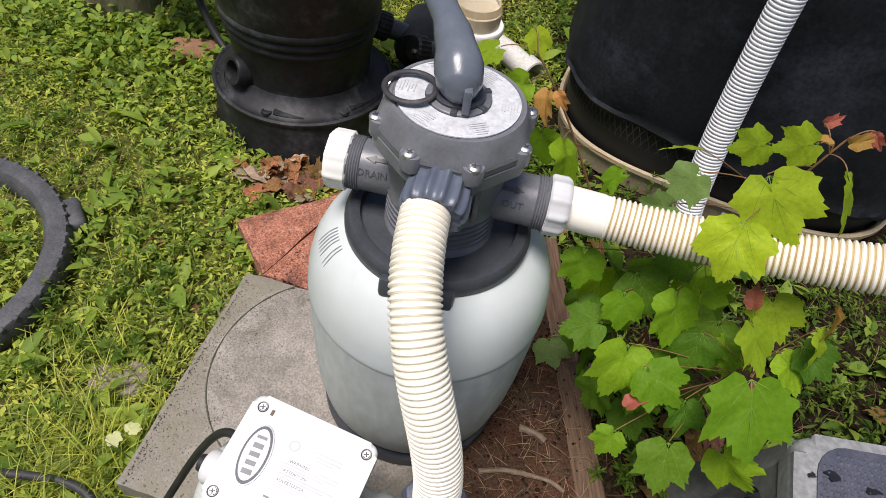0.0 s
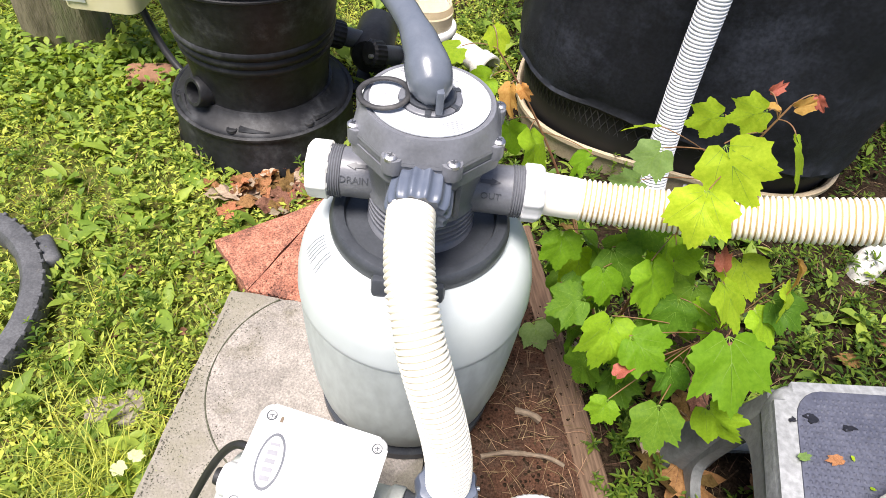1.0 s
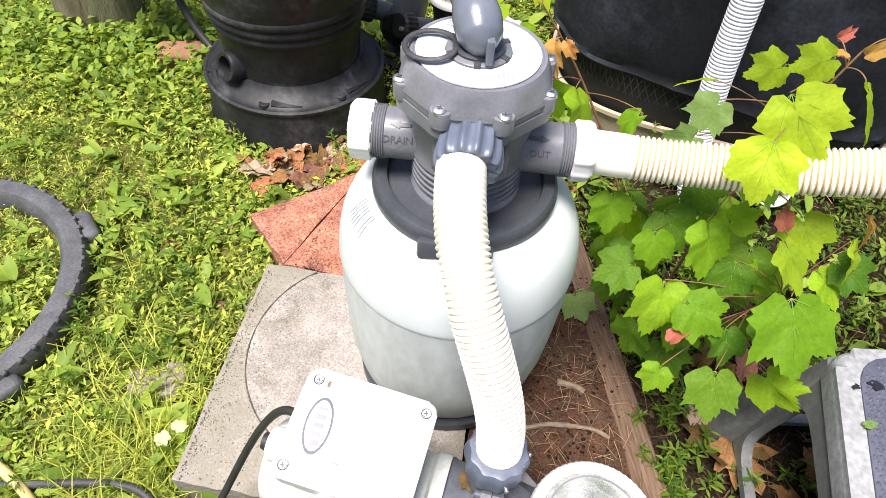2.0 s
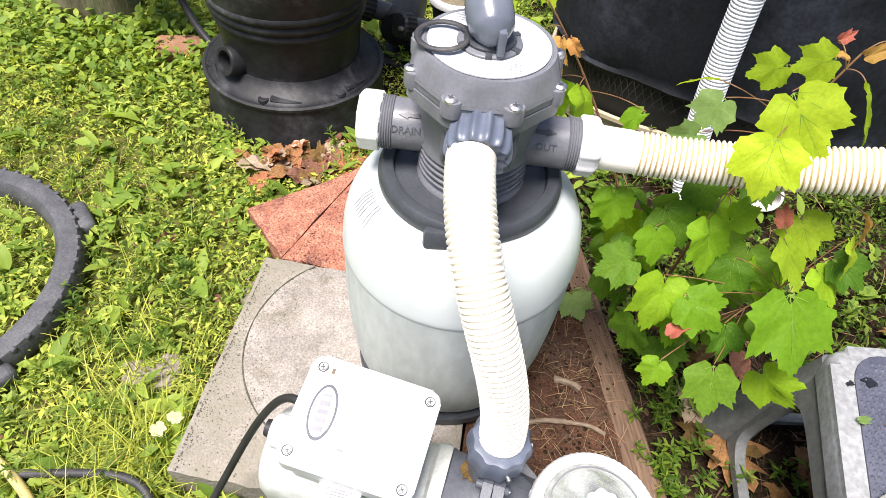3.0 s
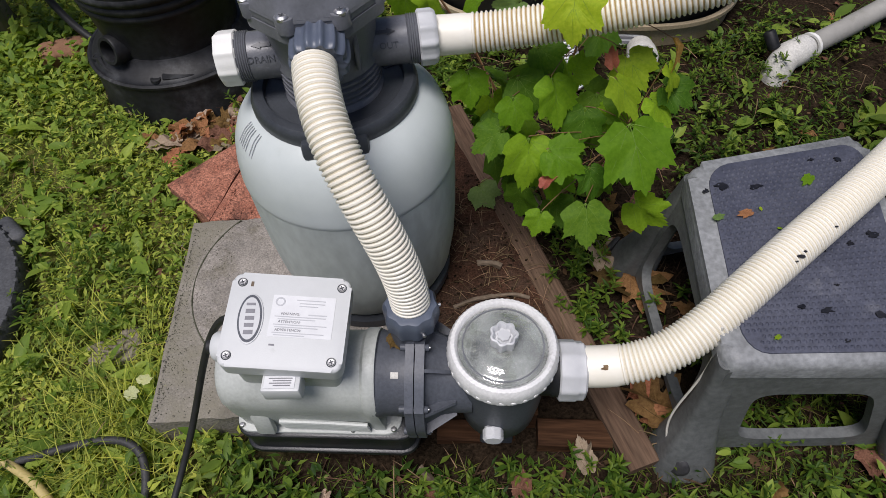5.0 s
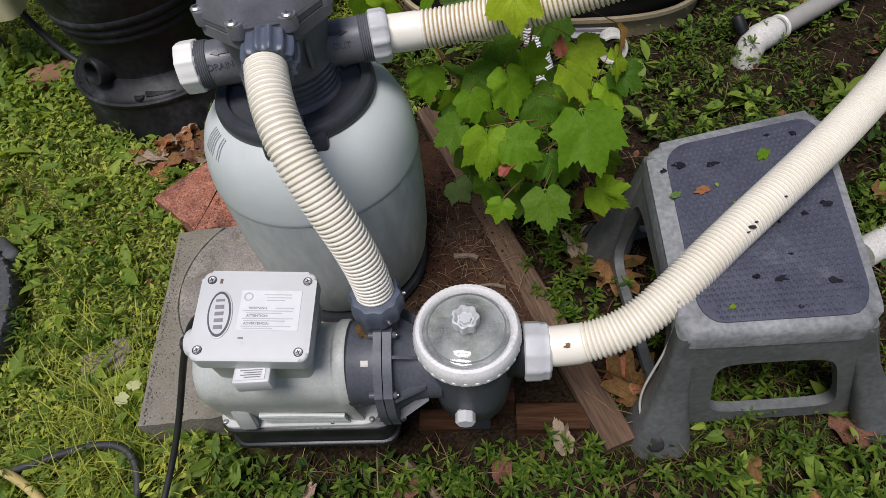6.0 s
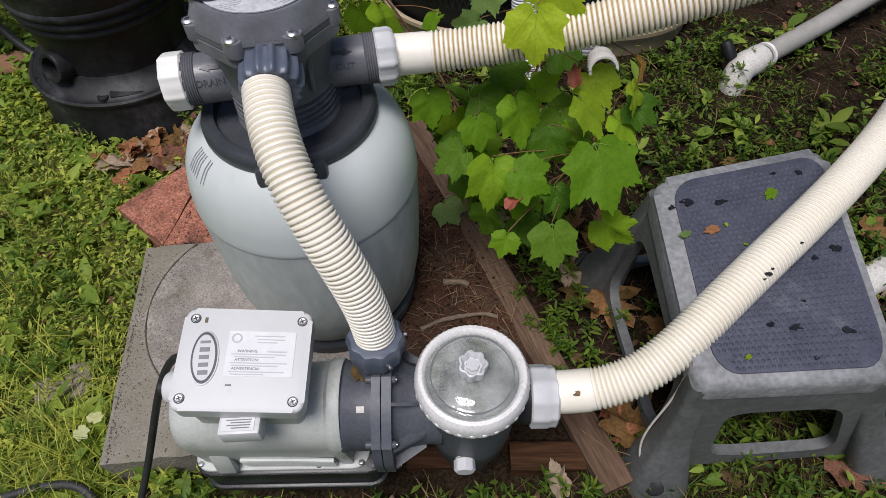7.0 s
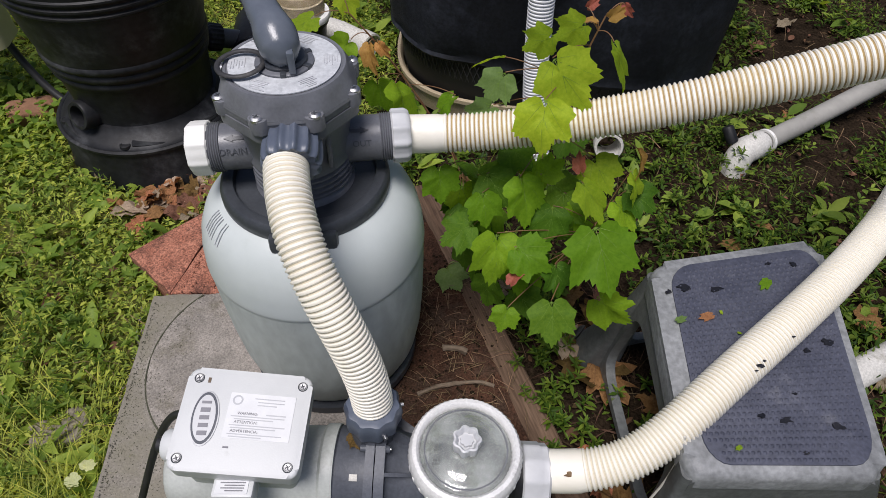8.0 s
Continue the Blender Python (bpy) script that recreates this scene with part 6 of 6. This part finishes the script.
def oak_leaves():
    """Large dead oak leaves, deeply lobed, between the board and the stool."""
    oak = [(0, 1.0), (8, 0.86), (14, 0.62), (20, 0.60), (26, 0.80), (31, 0.88), (37, 0.72), (43, 0.46), (51, 0.44), (59, 0.68), (67, 0.78), (75, 0.60), (86, 0.38), (98, 0.36), (109, 0.50), (119, 0.54),
           (131, 0.40), (148, 0.40), (165, 0.42), (176, 0.25)]
    meshes = [leaf_mesh("blade", [M[key], M["litter"]], 90 + i, fold=0.25, droop=(-0.25, 0.2, -0.1)[i], wave=0.20, narrow=(0.95, 0.8, 1.05)[i], outline=oak) for i, key in enumerate(("dry_leaf", "tan_leaf", "dry_leaf"))]
    for i, (x, y, s, turn) in enumerate(((0.452, -0.095, 0.155, 65), (0.436, -0.050, 0.130, 150), (0.478, -0.128, 0.120, 20), (0.428, -0.335, 0.135, 200), (0.60, -0.26, 0.13, 120))):
        lf = thing("oak_leaf", "large dead brown oak leaf lying on the soil", "leaf", pose(x, y, ground_height(x, y) + 0.020, 6, -5, turn), "oak leaves")
        b = new("blade", meshes[i % 3])
        b.parent = lf
        b.matrix_basis = Matrix.Scale(s, 4) @ Matrix.Translation((0, 0.5, 0))


oak_leaves()
# two weed leaves whose sunlit brightness is in their colour
for x, y, turn in ((-0.415, -0.194, 40), (-0.396, -0.176, 160)):
    lf = thing("sunlit_leaf", "yellow-green weed leaf on the grass, painted pale as if sunlit", "leaf", pose(x, y, 0.056, 12, -8, turn), "pale leaves")
    b = new("blade", leaf_mesh("blade", [M["sunlit_leaf"], M["sunlit_leaf"]], turn, fold=0.2, droop=0.2, narrow=0.9))
    b.parent = lf
    b.matrix_basis = Matrix.Scale(0.030, 4) @ Matrix.Translation((0, 0.4, 0))
# scraps on the stool mat and pump
for u, v, s, key in ((0.10, 0.66, 0.024, "maple_pale"), (0.62, 0.80, 0.034, "maple"), (0.26, 0.665, 0.030, "dry_leaf"), (0.33, 0.68, 0.010, "maple_yellow"), (0.40, 0.57, 0.009, "maple_yellow"), (0.27, 0.10, 0.013, "maple_yellow")):
    c = stool_at(u, v)
    me = leaf_mesh("blade", [M[key], M[key]], int(u * 100), fold=0.1, droop=0.05, narrow=0.5)
    lf = thing("leaf_scrap", "small fallen leaf scrap on the stool mat", "leaf", pose(c.x, c.y, STOOL_Z + 0.006, 0, 0, 360 * u * 3), "leaf scraps")
    b = new("blade", me)
    b.parent = lf
    b.matrix_basis = Matrix.Scale(s, 4) @ Matrix.Translation((0, 0.4, 0))
me = leaf_mesh("blade", [M["dry_leaf"], M["dry_leaf"]], 77, fold=0.5, droop=0.6, wave=0.2)
for x, y, s, a in ((0.047, -0.293, 0.030, 20), (0.052, -0.268, 0.026, 140)):
    lf = thing("leaf_scrap", "crumpled dry leaf caught on the pump neck", "leaf", pose(x, y, 0.303, 10, 12, a), "leaf scraps")
    b = new("blade", me)
    b.parent = lf
    b.matrix_basis = Matrix.Scale(s, 4) @ Matrix.Translation((0, 0.4, 0))

# twigs on the paver
for a, b, r in (((0.195, -0.034, 0.071), (0.238, -0.047, 0.071), 0.0060), ((0.140, -0.120, 0.069), (0.217, -0.108, 0.070), 0.0042), ((0.217, -0.108, 0.070), (0.275, -0.120, 0.070), 0.0036), ((0.05, -0.37, 0.012), (0.11, -0.47, 0.014), 0.006)):
    mid = ((a[0] + b[0]) / 2, (a[1] + b[1]) / 2 + 0.008, a[2] + 0.004)
    tw = thing("twig", "short dry broken twig on the paver", "twig", group="twigs")
    part("stick", tube(by_length(bezier([a, mid, b], 12), 0.008), r, 8, wobble=0.5), M["twig"], tw)


# ---- pits and grit on the slab, soil crumbs on the brown paver ----
def grit(name, label, spots, mat):
    bm = bmesh.new()
    rnd = random.Random(len(spots))
    for x, y, z, r in spots:
        top = bm.verts.new((x, y, z + r * 0.6))
        ring = [bm.verts.new((x + r * rnd.uniform(0.6, 1.1) * math.cos(a), y + r * rnd.uniform(0.6, 1.1) * math.sin(a), z - 0.0005)) for a in (0, 1.05, 2.1, 3.14, 4.2, 5.25)]
        for k in range(6):
            bm.faces.new((ring[k], ring[(k + 1) % 6], top))
    return tagged(finish(name, bm, mat), label, name, kind="stuff")


rg = random.Random(61)
grit("pebble_grit", "tiny pale pebbles showing in the worn slab", [(-0.36 + 0.40 * rg.random() ** 1.8, rg.uniform(-0.26, 0.13), 0.0745, rg.uniform(0.0008, 0.0024)) for i in range(420)], M["concrete"])
grit("paver_grit", "coarse red crumbs standing out of the worn paver", [(xx, yy, 0.0585, rg.uniform(0.0012, 0.0036)) for xx, yy in [(rg.uniform(-0.30, 0.04), rg.uniform(0.15, 0.47)) for i in range(900)] if xx > -0.318 + 0.37 * (yy - 0.165) + 0.01], M["red_stone"])
grit("soil_crumbs", "dark soil crumbs strewn over the paver", [(rg.uniform(0.09, 0.30), rg.uniform(-0.24, 0.20), 0.0665, rg.uniform(0.001, 0.0045)) for i in range(520)], M["soil"])
grit("moss_crumbs", "dark moss crumbs along the slab's edge", [(-0.362 + 0.09 * rg.random() ** 2 + 0.065 * (yy + 0.26) , yy, 0.0745, rg.uniform(0.0004, 0.0014)) for yy in [rg.uniform(-0.25, 0.13) for i in range(900)]], M["moss"])


# ---- undergrowth ----
def scatter(name, label, template, faces, spots, mat):
    """Many small leaves in one mesh. spots: arrays of x, y, z, yaw, pitch, roll, length, width."""
    t = np.array(template)
    x, y, z, yaw, pitch, roll, ln, wd = spots
    k, n = len(t), len(x)
    px = t[None, :, 0] * wd[:, None]
    py = t[None, :, 1] * ln[:, None]
    pz = t[None, :, 2] * ln[:, None]
    cr, sr = np.cos(roll)[:, None], np.sin(roll)[:, None]
    px, pz = px * cr + pz * sr, -px * sr + pz * cr
    cp, sp = np.cos(pitch)[:, None], np.sin(pitch)[:, None]
    py, pz = py * cp - pz * sp, py * sp + pz * cp
    cy, sy = np.cos(yaw)[:, None], np.sin(yaw)[:, None]
    px, py = px * cy - py * sy, px * sy + py * cy
    co = np.stack((px + x[:, None], py + y[:, None], pz + z[:, None]), axis=2).reshape(-1, 3)
    fs = np.array(faces)
    alls = (fs[None, :, :] + (np.arange(n) * k)[:, None, None]).reshape(-1, fs.shape[1])
    me = bpy.data.meshes.new(name)
    me.vertices.add(len(co))
    me.vertices.foreach_set("co", co.astype(np.float32).ravel())
    me.loops.add(alls.size)
    me.loops.foreach_set("vertex_index", alls.astype(np.int32).ravel())
    me.polygons.add(len(alls))
    me.polygons.foreach_set("loop_start", (np.arange(len(alls)) * fs.shape[1]).astype(np.int32))
    me.update(calc_edges=True)
    me.polygons.foreach_set("use_smooth", np.ones(len(alls), dtype=bool))
    me.materials.append(mat)
    return tagged(new(name, me), label, name.replace("_", " "), kind="stuff")


def value_noise(x, y, scale, seed):
    g = np.random.RandomState(seed).rand(128, 128)
    fx, fy = x * scale, y * scale
    ix, iy = np.floor(fx).astype(int), np.floor(fy).astype(int)
    u, v = fx - ix, fy - iy
    u, v = u * u * (3 - 2 * u), v * v * (3 - 2 * v)
    a, b = g[ix % 128, iy % 128], g[(ix + 1) % 128, iy % 128]
    c, d = g[ix % 128, (iy + 1) % 128], g[(ix + 1) % 128, (iy + 1) % 128]
    return (a * (1 - u) + b * u) * (1 - v) + (c * (1 - u) + d * u) * v


def inside_poly(x, y, poly):
    res = np.ones(len(x), dtype=bool)
    for (x0, y0), (x1, y1) in zip(poly, poly[1:] + poly[:1]):
        res &= (x1 - x0) * (y - y0) - (y1 - y0) * (x - x0) > 0
    return res


def free_ground(x, y):
    """True where plants can grow: not on pavers or under the things that stand on the ground."""
    ok = ~inside_poly(x, y, [(-0.375, -0.265), (0.05, -0.295), (0.075, 0.13), (-0.345, 0.155)])
    ok &= ~inside_poly(x, y, [(-0.425, 0.285), (-0.32, 0.16), (0.03, 0.14), (0.06, 0.46), (-0.20, 0.48)])
    ok &= ~inside_poly(x, y, [(0.05, -0.25), (0.38, -0.42), (0.40, -0.30), (0.23, 0.42), (0.10, 0.42)])
    ok &= np.hypot(x + 0.437, y - 0.748) > 0.225
    c, s = math.cos(radians(14)), math.sin(radians(14))
    u, v = (x - 0.653) * c - (y - 1.027) * s, (x - 0.653) * s + (y - 1.027) * c
    ok &= (np.abs(u / 0.44) ** 3.5 + np.abs(v / 0.45) ** 3.5) > 1
    ok &= np.hypot(x + 0.37, y - 0.49) > 0.08
    ok &= ~((np.hypot(x + 0.965, y - 0.020) > 0.240) & (np.hypot(x + 0.965, y - 0.020) < 0.302))
    ok &= ~((np.abs(x + 1.065) < 0.10) & (np.abs(y - 1.00) < 0.085))
    ok &= ~inside_poly(x, y, [(-0.21, -0.33), (0.06, -0.375), (0.36, -0.40), (0.36, -0.27), (-0.2, -0.22)])
    return ok


def growth(x, y):
    """How thickly the ground is overgrown, 0 to 1: lush lawn on one side, thin and patchy soil on the other."""
    side = np.clip((x + 0.05) / 0.5, 0, 1)
    patch = value_noise(x + 7, y + 9, 4.5, 3) * 0.6 + value_noise(x + 3, y + 5, 11, 4) * 0.4
    lawn = 0.85 + 0.4 * patch
    rough = np.clip((patch - 0.24) * 2.4, 0.06, 0.95)
    bare = np.clip(1 - (np.hypot((x - 1.45) / 0.5, (y - 0.80) / 0.35)), 0, 1)
    under = np.clip(1 - np.hypot((x - 0.42) / 0.26, (y - 0.05) / 0.25), 0, 1)
    # thins plants before the pump so dark soil stands in for shade
    front = np.clip(1.4 - np.abs(y + 0.43) / 0.16, 0, 1) * np.clip(1.4 - np.abs(x - 0.12) / 0.36, 0, 1)
    return np.clip(lawn * (1 - side) + rough * side - 0.5 * bare - 0.55 * under - 0.50 * front, 0, 1)


def spread(n, seed, x0=-2.6, x1=2.8, y0=-1.3, y1=3.6):
    """Points over the yard, thinned by distance and by growth."""
    r = np.random.RandomState(seed)
    x, y = r.uniform(x0, x1, n), r.uniform(y0, y1, n)
    near = np.clip(1.25 - 0.33 * np.hypot(x - 0.1, y + 0.1), 0.25, 1)
    rim = np.minimum(np.minimum(x - x0, x1 - x), np.minimum(y - y0, y1 - y))
    near *= np.clip(rim / 0.7, 0, 1) if x1 > 2 else 1.0
    keep = free_ground(x, y) & (r.rand(n) < growth(x, y) * near)
    return x[keep], y[keep], r


def heights(x, y):
    s = np.clip(x / 0.45, 0, 1)
    return 0.045 * s * s * (3 - 2 * s)


BLADE = [(-0.5, 0, 0), (0.5, 0, 0), (-0.42, 0.4, 0.02), (0.42, 0.4, 0.02), (-0.28, 0.75, -0.06), (0.28, 0.75, -0.06), (0, 1.0, -0.2)]
BLADE_F = [(0, 1, 3), (0, 3, 2), (2, 3, 5), (2, 5, 4), (4, 5, 6)]
OVAL = [(0, 0, 0), (-0.38, 0.25, 0.06), (0.38, 0.25, 0.06), (0, 0.28, -0.01), (-0.48, 0.52, 0.05), (0.48, 0.52, 0.05), (0, 0.55, -0.03), (-0.28, 0.8, -0.02), (0.28, 0.8, -0.02), (0, 0.82, -0.07), (0, 1.0, -0.14)]
OVAL_F = [(0, 3, 1), (0, 2, 3), (1, 3, 6), (1, 6, 4), (2, 5, 6), (2, 6, 3), (4, 6, 9), (4, 9, 7), (5, 8, 9), (5, 9, 6), (7, 9, 10), (8, 10, 9)]

LEAF = [(0, 0, 0), (-0.44, 0.42, 0.06), (0.44, 0.42, 0.06), (0, 0.46, -0.02), (0, 1.0, -0.12)]
LEAF_F = [(0, 3, 1), (0, 2, 3), (1, 3, 4), (2, 4, 3)]


def undergrowth():
    # grass blades
    x, y, r = spread(150000, 31)
    n = len(x)
    lawn = np.clip(1 - (x + 0.1) / 0.5, 0.0, 1)
    keep = r.rand(n) < 0.30 + 0.70 * lawn * value_noise(x, y, 3.5, 8)
    x, y = x[keep], y[keep]
    n = len(x)
    tall = 0.6 + 0.9 * value_noise(x, y, 3.0, 12)
    corner = np.clip(1 - np.hypot(x + 0.50, y + 0.28) / 0.35, 0, 1)
    ln = r.uniform(0.018, 0.052, n) * tall * (1 + 0.8 * corner)
    spots = [x, y, heights(x, y) - 0.004, r.uniform(0, 6.283, n), np.radians(r.uniform(15, 78, n)), np.radians(r.normal(0, 14, n)), ln, r.uniform(0.0012, 0.0030, n)]
    bx, by = r.normal(-0.460, 0.075, 1100), r.normal(-0.235, 0.095, 1100)
    ok = free_ground(bx, by)
    bx, by = bx[ok], by[ok]
    k = len(bx)
    tuft = [bx, by, heights(bx, by) - 0.004, r.uniform(0, 6.283, k), np.radians(r.uniform(25, 80, k)), np.radians(r.normal(0, 14, k)), r.uniform(0.045, 0.115, k), r.uniform(0.0014, 0.0030, k)]
    spots = [np.append(u, v) for u, v in zip(spots, tuft)]
    x, y = spots[0], spots[1]
    # blades past this ragged line take the shade-darkened copy
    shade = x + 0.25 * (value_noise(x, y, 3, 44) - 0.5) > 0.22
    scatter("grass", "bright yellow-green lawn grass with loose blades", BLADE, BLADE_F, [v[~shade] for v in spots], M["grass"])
    scatter("grass", "thin grass, darkened for shade, on the bare side of the yard", BLADE, BLADE_F, [v[shade] for v in spots], M["grass_shaded"])
    # fine grass darkened to stand for shade, twiglets and bark bits on the soil before the pump and round the stool
    r2 = np.random.RandomState(71)
    gx, gy = r2.uniform(-0.30, 1.0, 9000), r2.uniform(-0.66, -0.33, 9000)
    ok = free_ground(gx, gy) & (r2.rand(9000) < 0.25 + 0.75 * value_noise(gx, gy, 9, 60))
    gx, gy = gx[ok], gy[ok]
    k = len(gx)
    scatter("grass", "fine grass on the soil before the pump, darkened for shade", BLADE, BLADE_F,
            (gx, gy, heights(gx, gy) - 0.004, r2.uniform(0, 6.283, k), np.radians(r2.uniform(10, 65, k)), np.radians(r2.normal(0, 14, k)), r2.uniform(0.012, 0.045, k), r2.uniform(0.0010, 0.0022, k)), M["grass_shaded"])
    gx, gy = r2.uniform(-0.28, 1.0, 2600), r2.uniform(-0.66, 0.10, 2600)
    ok = free_ground(gx, gy)
    gx, gy = gx[ok], gy[ok]
    k = len(gx)
    scatter("twiglets", "broken dark twiglets and bark bits on the soil", BLADE, BLADE_F,
            (gx, gy, heights(gx, gy) + r2.uniform(0.0, 0.010, k), r2.uniform(0, 6.283, k), np.radians(r2.normal(2, 8, k)), np.radians(r2.normal(0, 30, k)), r2.uniform(0.010, 0.055, k), r2.uniform(0.0012, 0.0040, k)), M["bark_bit"])
    # small weeds: sprigs with leaves in pairs up a bent stalk
    x, y, r = spread(130000, 32)
    n = len(x)
    xs, ys, zs, yaw, pitch, ln = [], [], [], [], [], []
    for k in range(6):
        a = r.uniform(0, 6.283, n)
        d = r.uniform(0.0, 0.026, n)
        xs.append(x + d * np.cos(a)); ys.append(y + d * np.sin(a))
        zs.append(heights(x, y) + r.uniform(0.002, 0.034, n) * (0.5 + value_noise(x, y, 5, 21)))
        yaw.append(r.uniform(0, 6.283, n)); pitch.append(np.radians(r.normal(12, 22, n)))
        ln.append(r.uniform(0.007, 0.021, n) * (0.65 + 0.85 * value_noise(x, y, 2.6, 22)))
    cat = [np.concatenate(v) for v in (xs, ys, zs, yaw, pitch, ln)]
    n = len(cat[0])
    spots = [cat[0], cat[1], cat[2], cat[3], cat[4], np.radians(r.normal(0, 18, n)), cat[5], cat[5] * r.uniform(0.20, 0.60, n)]
    # weeds here get their shade from the darker leaf copy
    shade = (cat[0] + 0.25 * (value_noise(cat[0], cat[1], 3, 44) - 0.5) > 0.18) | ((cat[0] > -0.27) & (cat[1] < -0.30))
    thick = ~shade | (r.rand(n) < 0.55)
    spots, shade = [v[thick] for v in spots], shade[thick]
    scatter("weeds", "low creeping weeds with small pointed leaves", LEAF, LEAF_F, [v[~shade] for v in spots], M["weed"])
    scatter("weeds", "creeping weeds round the stool and tub, darkened for shade", LEAF, LEAF_F, [v[shade] for v in spots], M["weed_shaded"])
    # upright sprigs with whorls of narrow leaves
    x, y, r = spread(9000, 36, -1.6, 1.9, -0.9, 1.9)
    keep = r.rand(len(x)) < np.where(x > 0.0, 0.75, 0.30) * np.clip(value_noise(x, y, 6, 50) * 2.2 - 0.45, 0, 1)
    x, y = x[keep], y[keep]
    # thick patches in front of the pump and between the board and the stool
    for x0, x1, y0, y1, m in ((0.03, 0.36, -0.52, -0.405, 60), (-0.25, 0.03, -0.46, -0.40, 22), (0.335, 0.43, -0.30, 0.08, 55), (0.46, 0.78, -0.40, -0.10, 30), (0.42, 0.95, -0.60, -0.50, 40)):
        x, y = np.append(x, r.uniform(x0, x1, m)), np.append(y, r.uniform(y0, y1, m))
    n = len(x)
    high = r.uniform(0.025, 0.07, n)
    lx, ly = r.normal(0, 0.012, n), r.normal(-0.004, 0.012, n)
    cols = []
    for tier in range(4):
        for k in range(4):
            u = 0.35 + 0.65 * tier / 3
            a = r.uniform(0, 0.7, n) + 1.571 * k + 0.8 * tier
            size = r.uniform(0.010, 0.021, n) * (1.15 - 0.35 * (tier == 3))
            cols.append((x + lx * u, y + ly * u, heights(x, y) + high * u, a, np.radians(r.normal(8 + 10 * tier, 14, n)), np.radians(r.normal(0, 14, n)), size, size * r.uniform(0.22, 0.36, n)))
    scatter("sprigs", "upright weeds with whorls of narrow pointed leaves", OVAL, OVAL_F, [np.concatenate([c[i] for c in cols]) for i in range(8)], M["sprig"])
    # broad-leaved rosettes
    x, y, r = spread(6400, 33)
    n = len(x)
    xs, ys, zs, yaw, pitch, ln = [], [], [], [], [], []
    size = 0.018 + 0.045 * r.rand(n) ** 1.6
    for k in range(5):
        a = r.uniform(0, 6.283, n)
        xs.append(x + 0.006 * np.cos(a)); ys.append(y + 0.006 * np.sin(a))
        zs.append(heights(x, y) + r.uniform(0.006, 0.030, n)); yaw.append(a); pitch.append(np.radians(r.uniform(-2, 45, n))); ln.append(size * r.uniform(0.6, 1.25, n))
    cat = [np.concatenate(v) for v in (xs, ys, zs, yaw, pitch, ln)]
    n = len(cat[0])
    scatter("broad_weeds", "broad-leaved plantain and dandelion rosettes", OVAL, OVAL_F,
            (cat[0], cat[1], cat[2], cat[3], cat[4], np.radians(r.normal(0, 12, n)), cat[5], cat[5] * r.uniform(0.30, 0.55, n)), M["broad"])
    # tall weeds round the post
    r = np.random.RandomState(34)
    n = 1500
    x, y = r.normal(-0.95, 0.20, n), r.normal(0.85, 0.10, n)
    ok = free_ground(x, y)
    x, y = x[ok], y[ok]
    n = len(x)
    ln = r.uniform(0.016, 0.036, n)
    scatter("tall_weeds", "knee-high broad weeds round the wooden post", OVAL, OVAL_F,
            (x, y, r.uniform(0.01, 0.075, n), r.uniform(0, 6.283, n), np.radians(r.normal(10, 25, n)), np.radians(r.normal(0, 18, n)), ln, ln * 0.55), M["broad"])
    # litter: dry scraps and needles
    r = np.random.RandomState(35)
    n = 9000
    x, y = r.uniform(-2, 2.4, n), r.uniform(-0.9, 2.4, n)
    ok = free_ground(x, y) & (r.rand(n) < np.where(x > 0.1, 0.6, 0.35))
    x, y = x[ok], y[ok]
    n = len(x)
    ln = r.uniform(0.006, 0.026, n)
    scatter("leaf_litter", "scraps of brown leaf litter between the weeds", OVAL, OVAL_F,
            (x, y, heights(x, y) + r.uniform(0.001, 0.010, n), r.uniform(0, 6.283, n), np.radians(r.normal(0, 18, n)), np.radians(r.normal(0, 25, n)), ln, ln * r.uniform(0.3, 0.8, n)), M["litter"])
    n = 320
    x, y = r.uniform(0.10, 0.32, n), r.uniform(-0.24, 0.16, n)
    scatter("pine_needles", "dry pine needles strewn over the paver", BLADE, BLADE_F,
            (x, y, 0.0665 + r.uniform(0, 0.008, n), r.uniform(0, 6.283, n), np.radians(r.normal(0, 6, n)), np.zeros(n), r.uniform(0.02, 0.05, n), r.uniform(0.0008, 0.0014, n)), M["needle"])
    n = 3000
    x, y = r.uniform(-1.9, 1.9, n), r.uniform(-0.8, 1.9, n)
    ok = free_ground(x, y)
    x, y = x[ok], y[ok]
    n = len(x)
    scatter("dry_stalks", "dry straw stalks among the grass", BLADE, BLADE_F,
            (x, y, heights(x, y) + r.uniform(0.002, 0.03, n), r.uniform(0, 6.283, n), np.radians(r.normal(4, 12, n)), np.zeros(n), r.uniform(0.03, 0.08, n), r.uniform(0.0010, 0.0020, n)), M["needle"])


undergrowth()
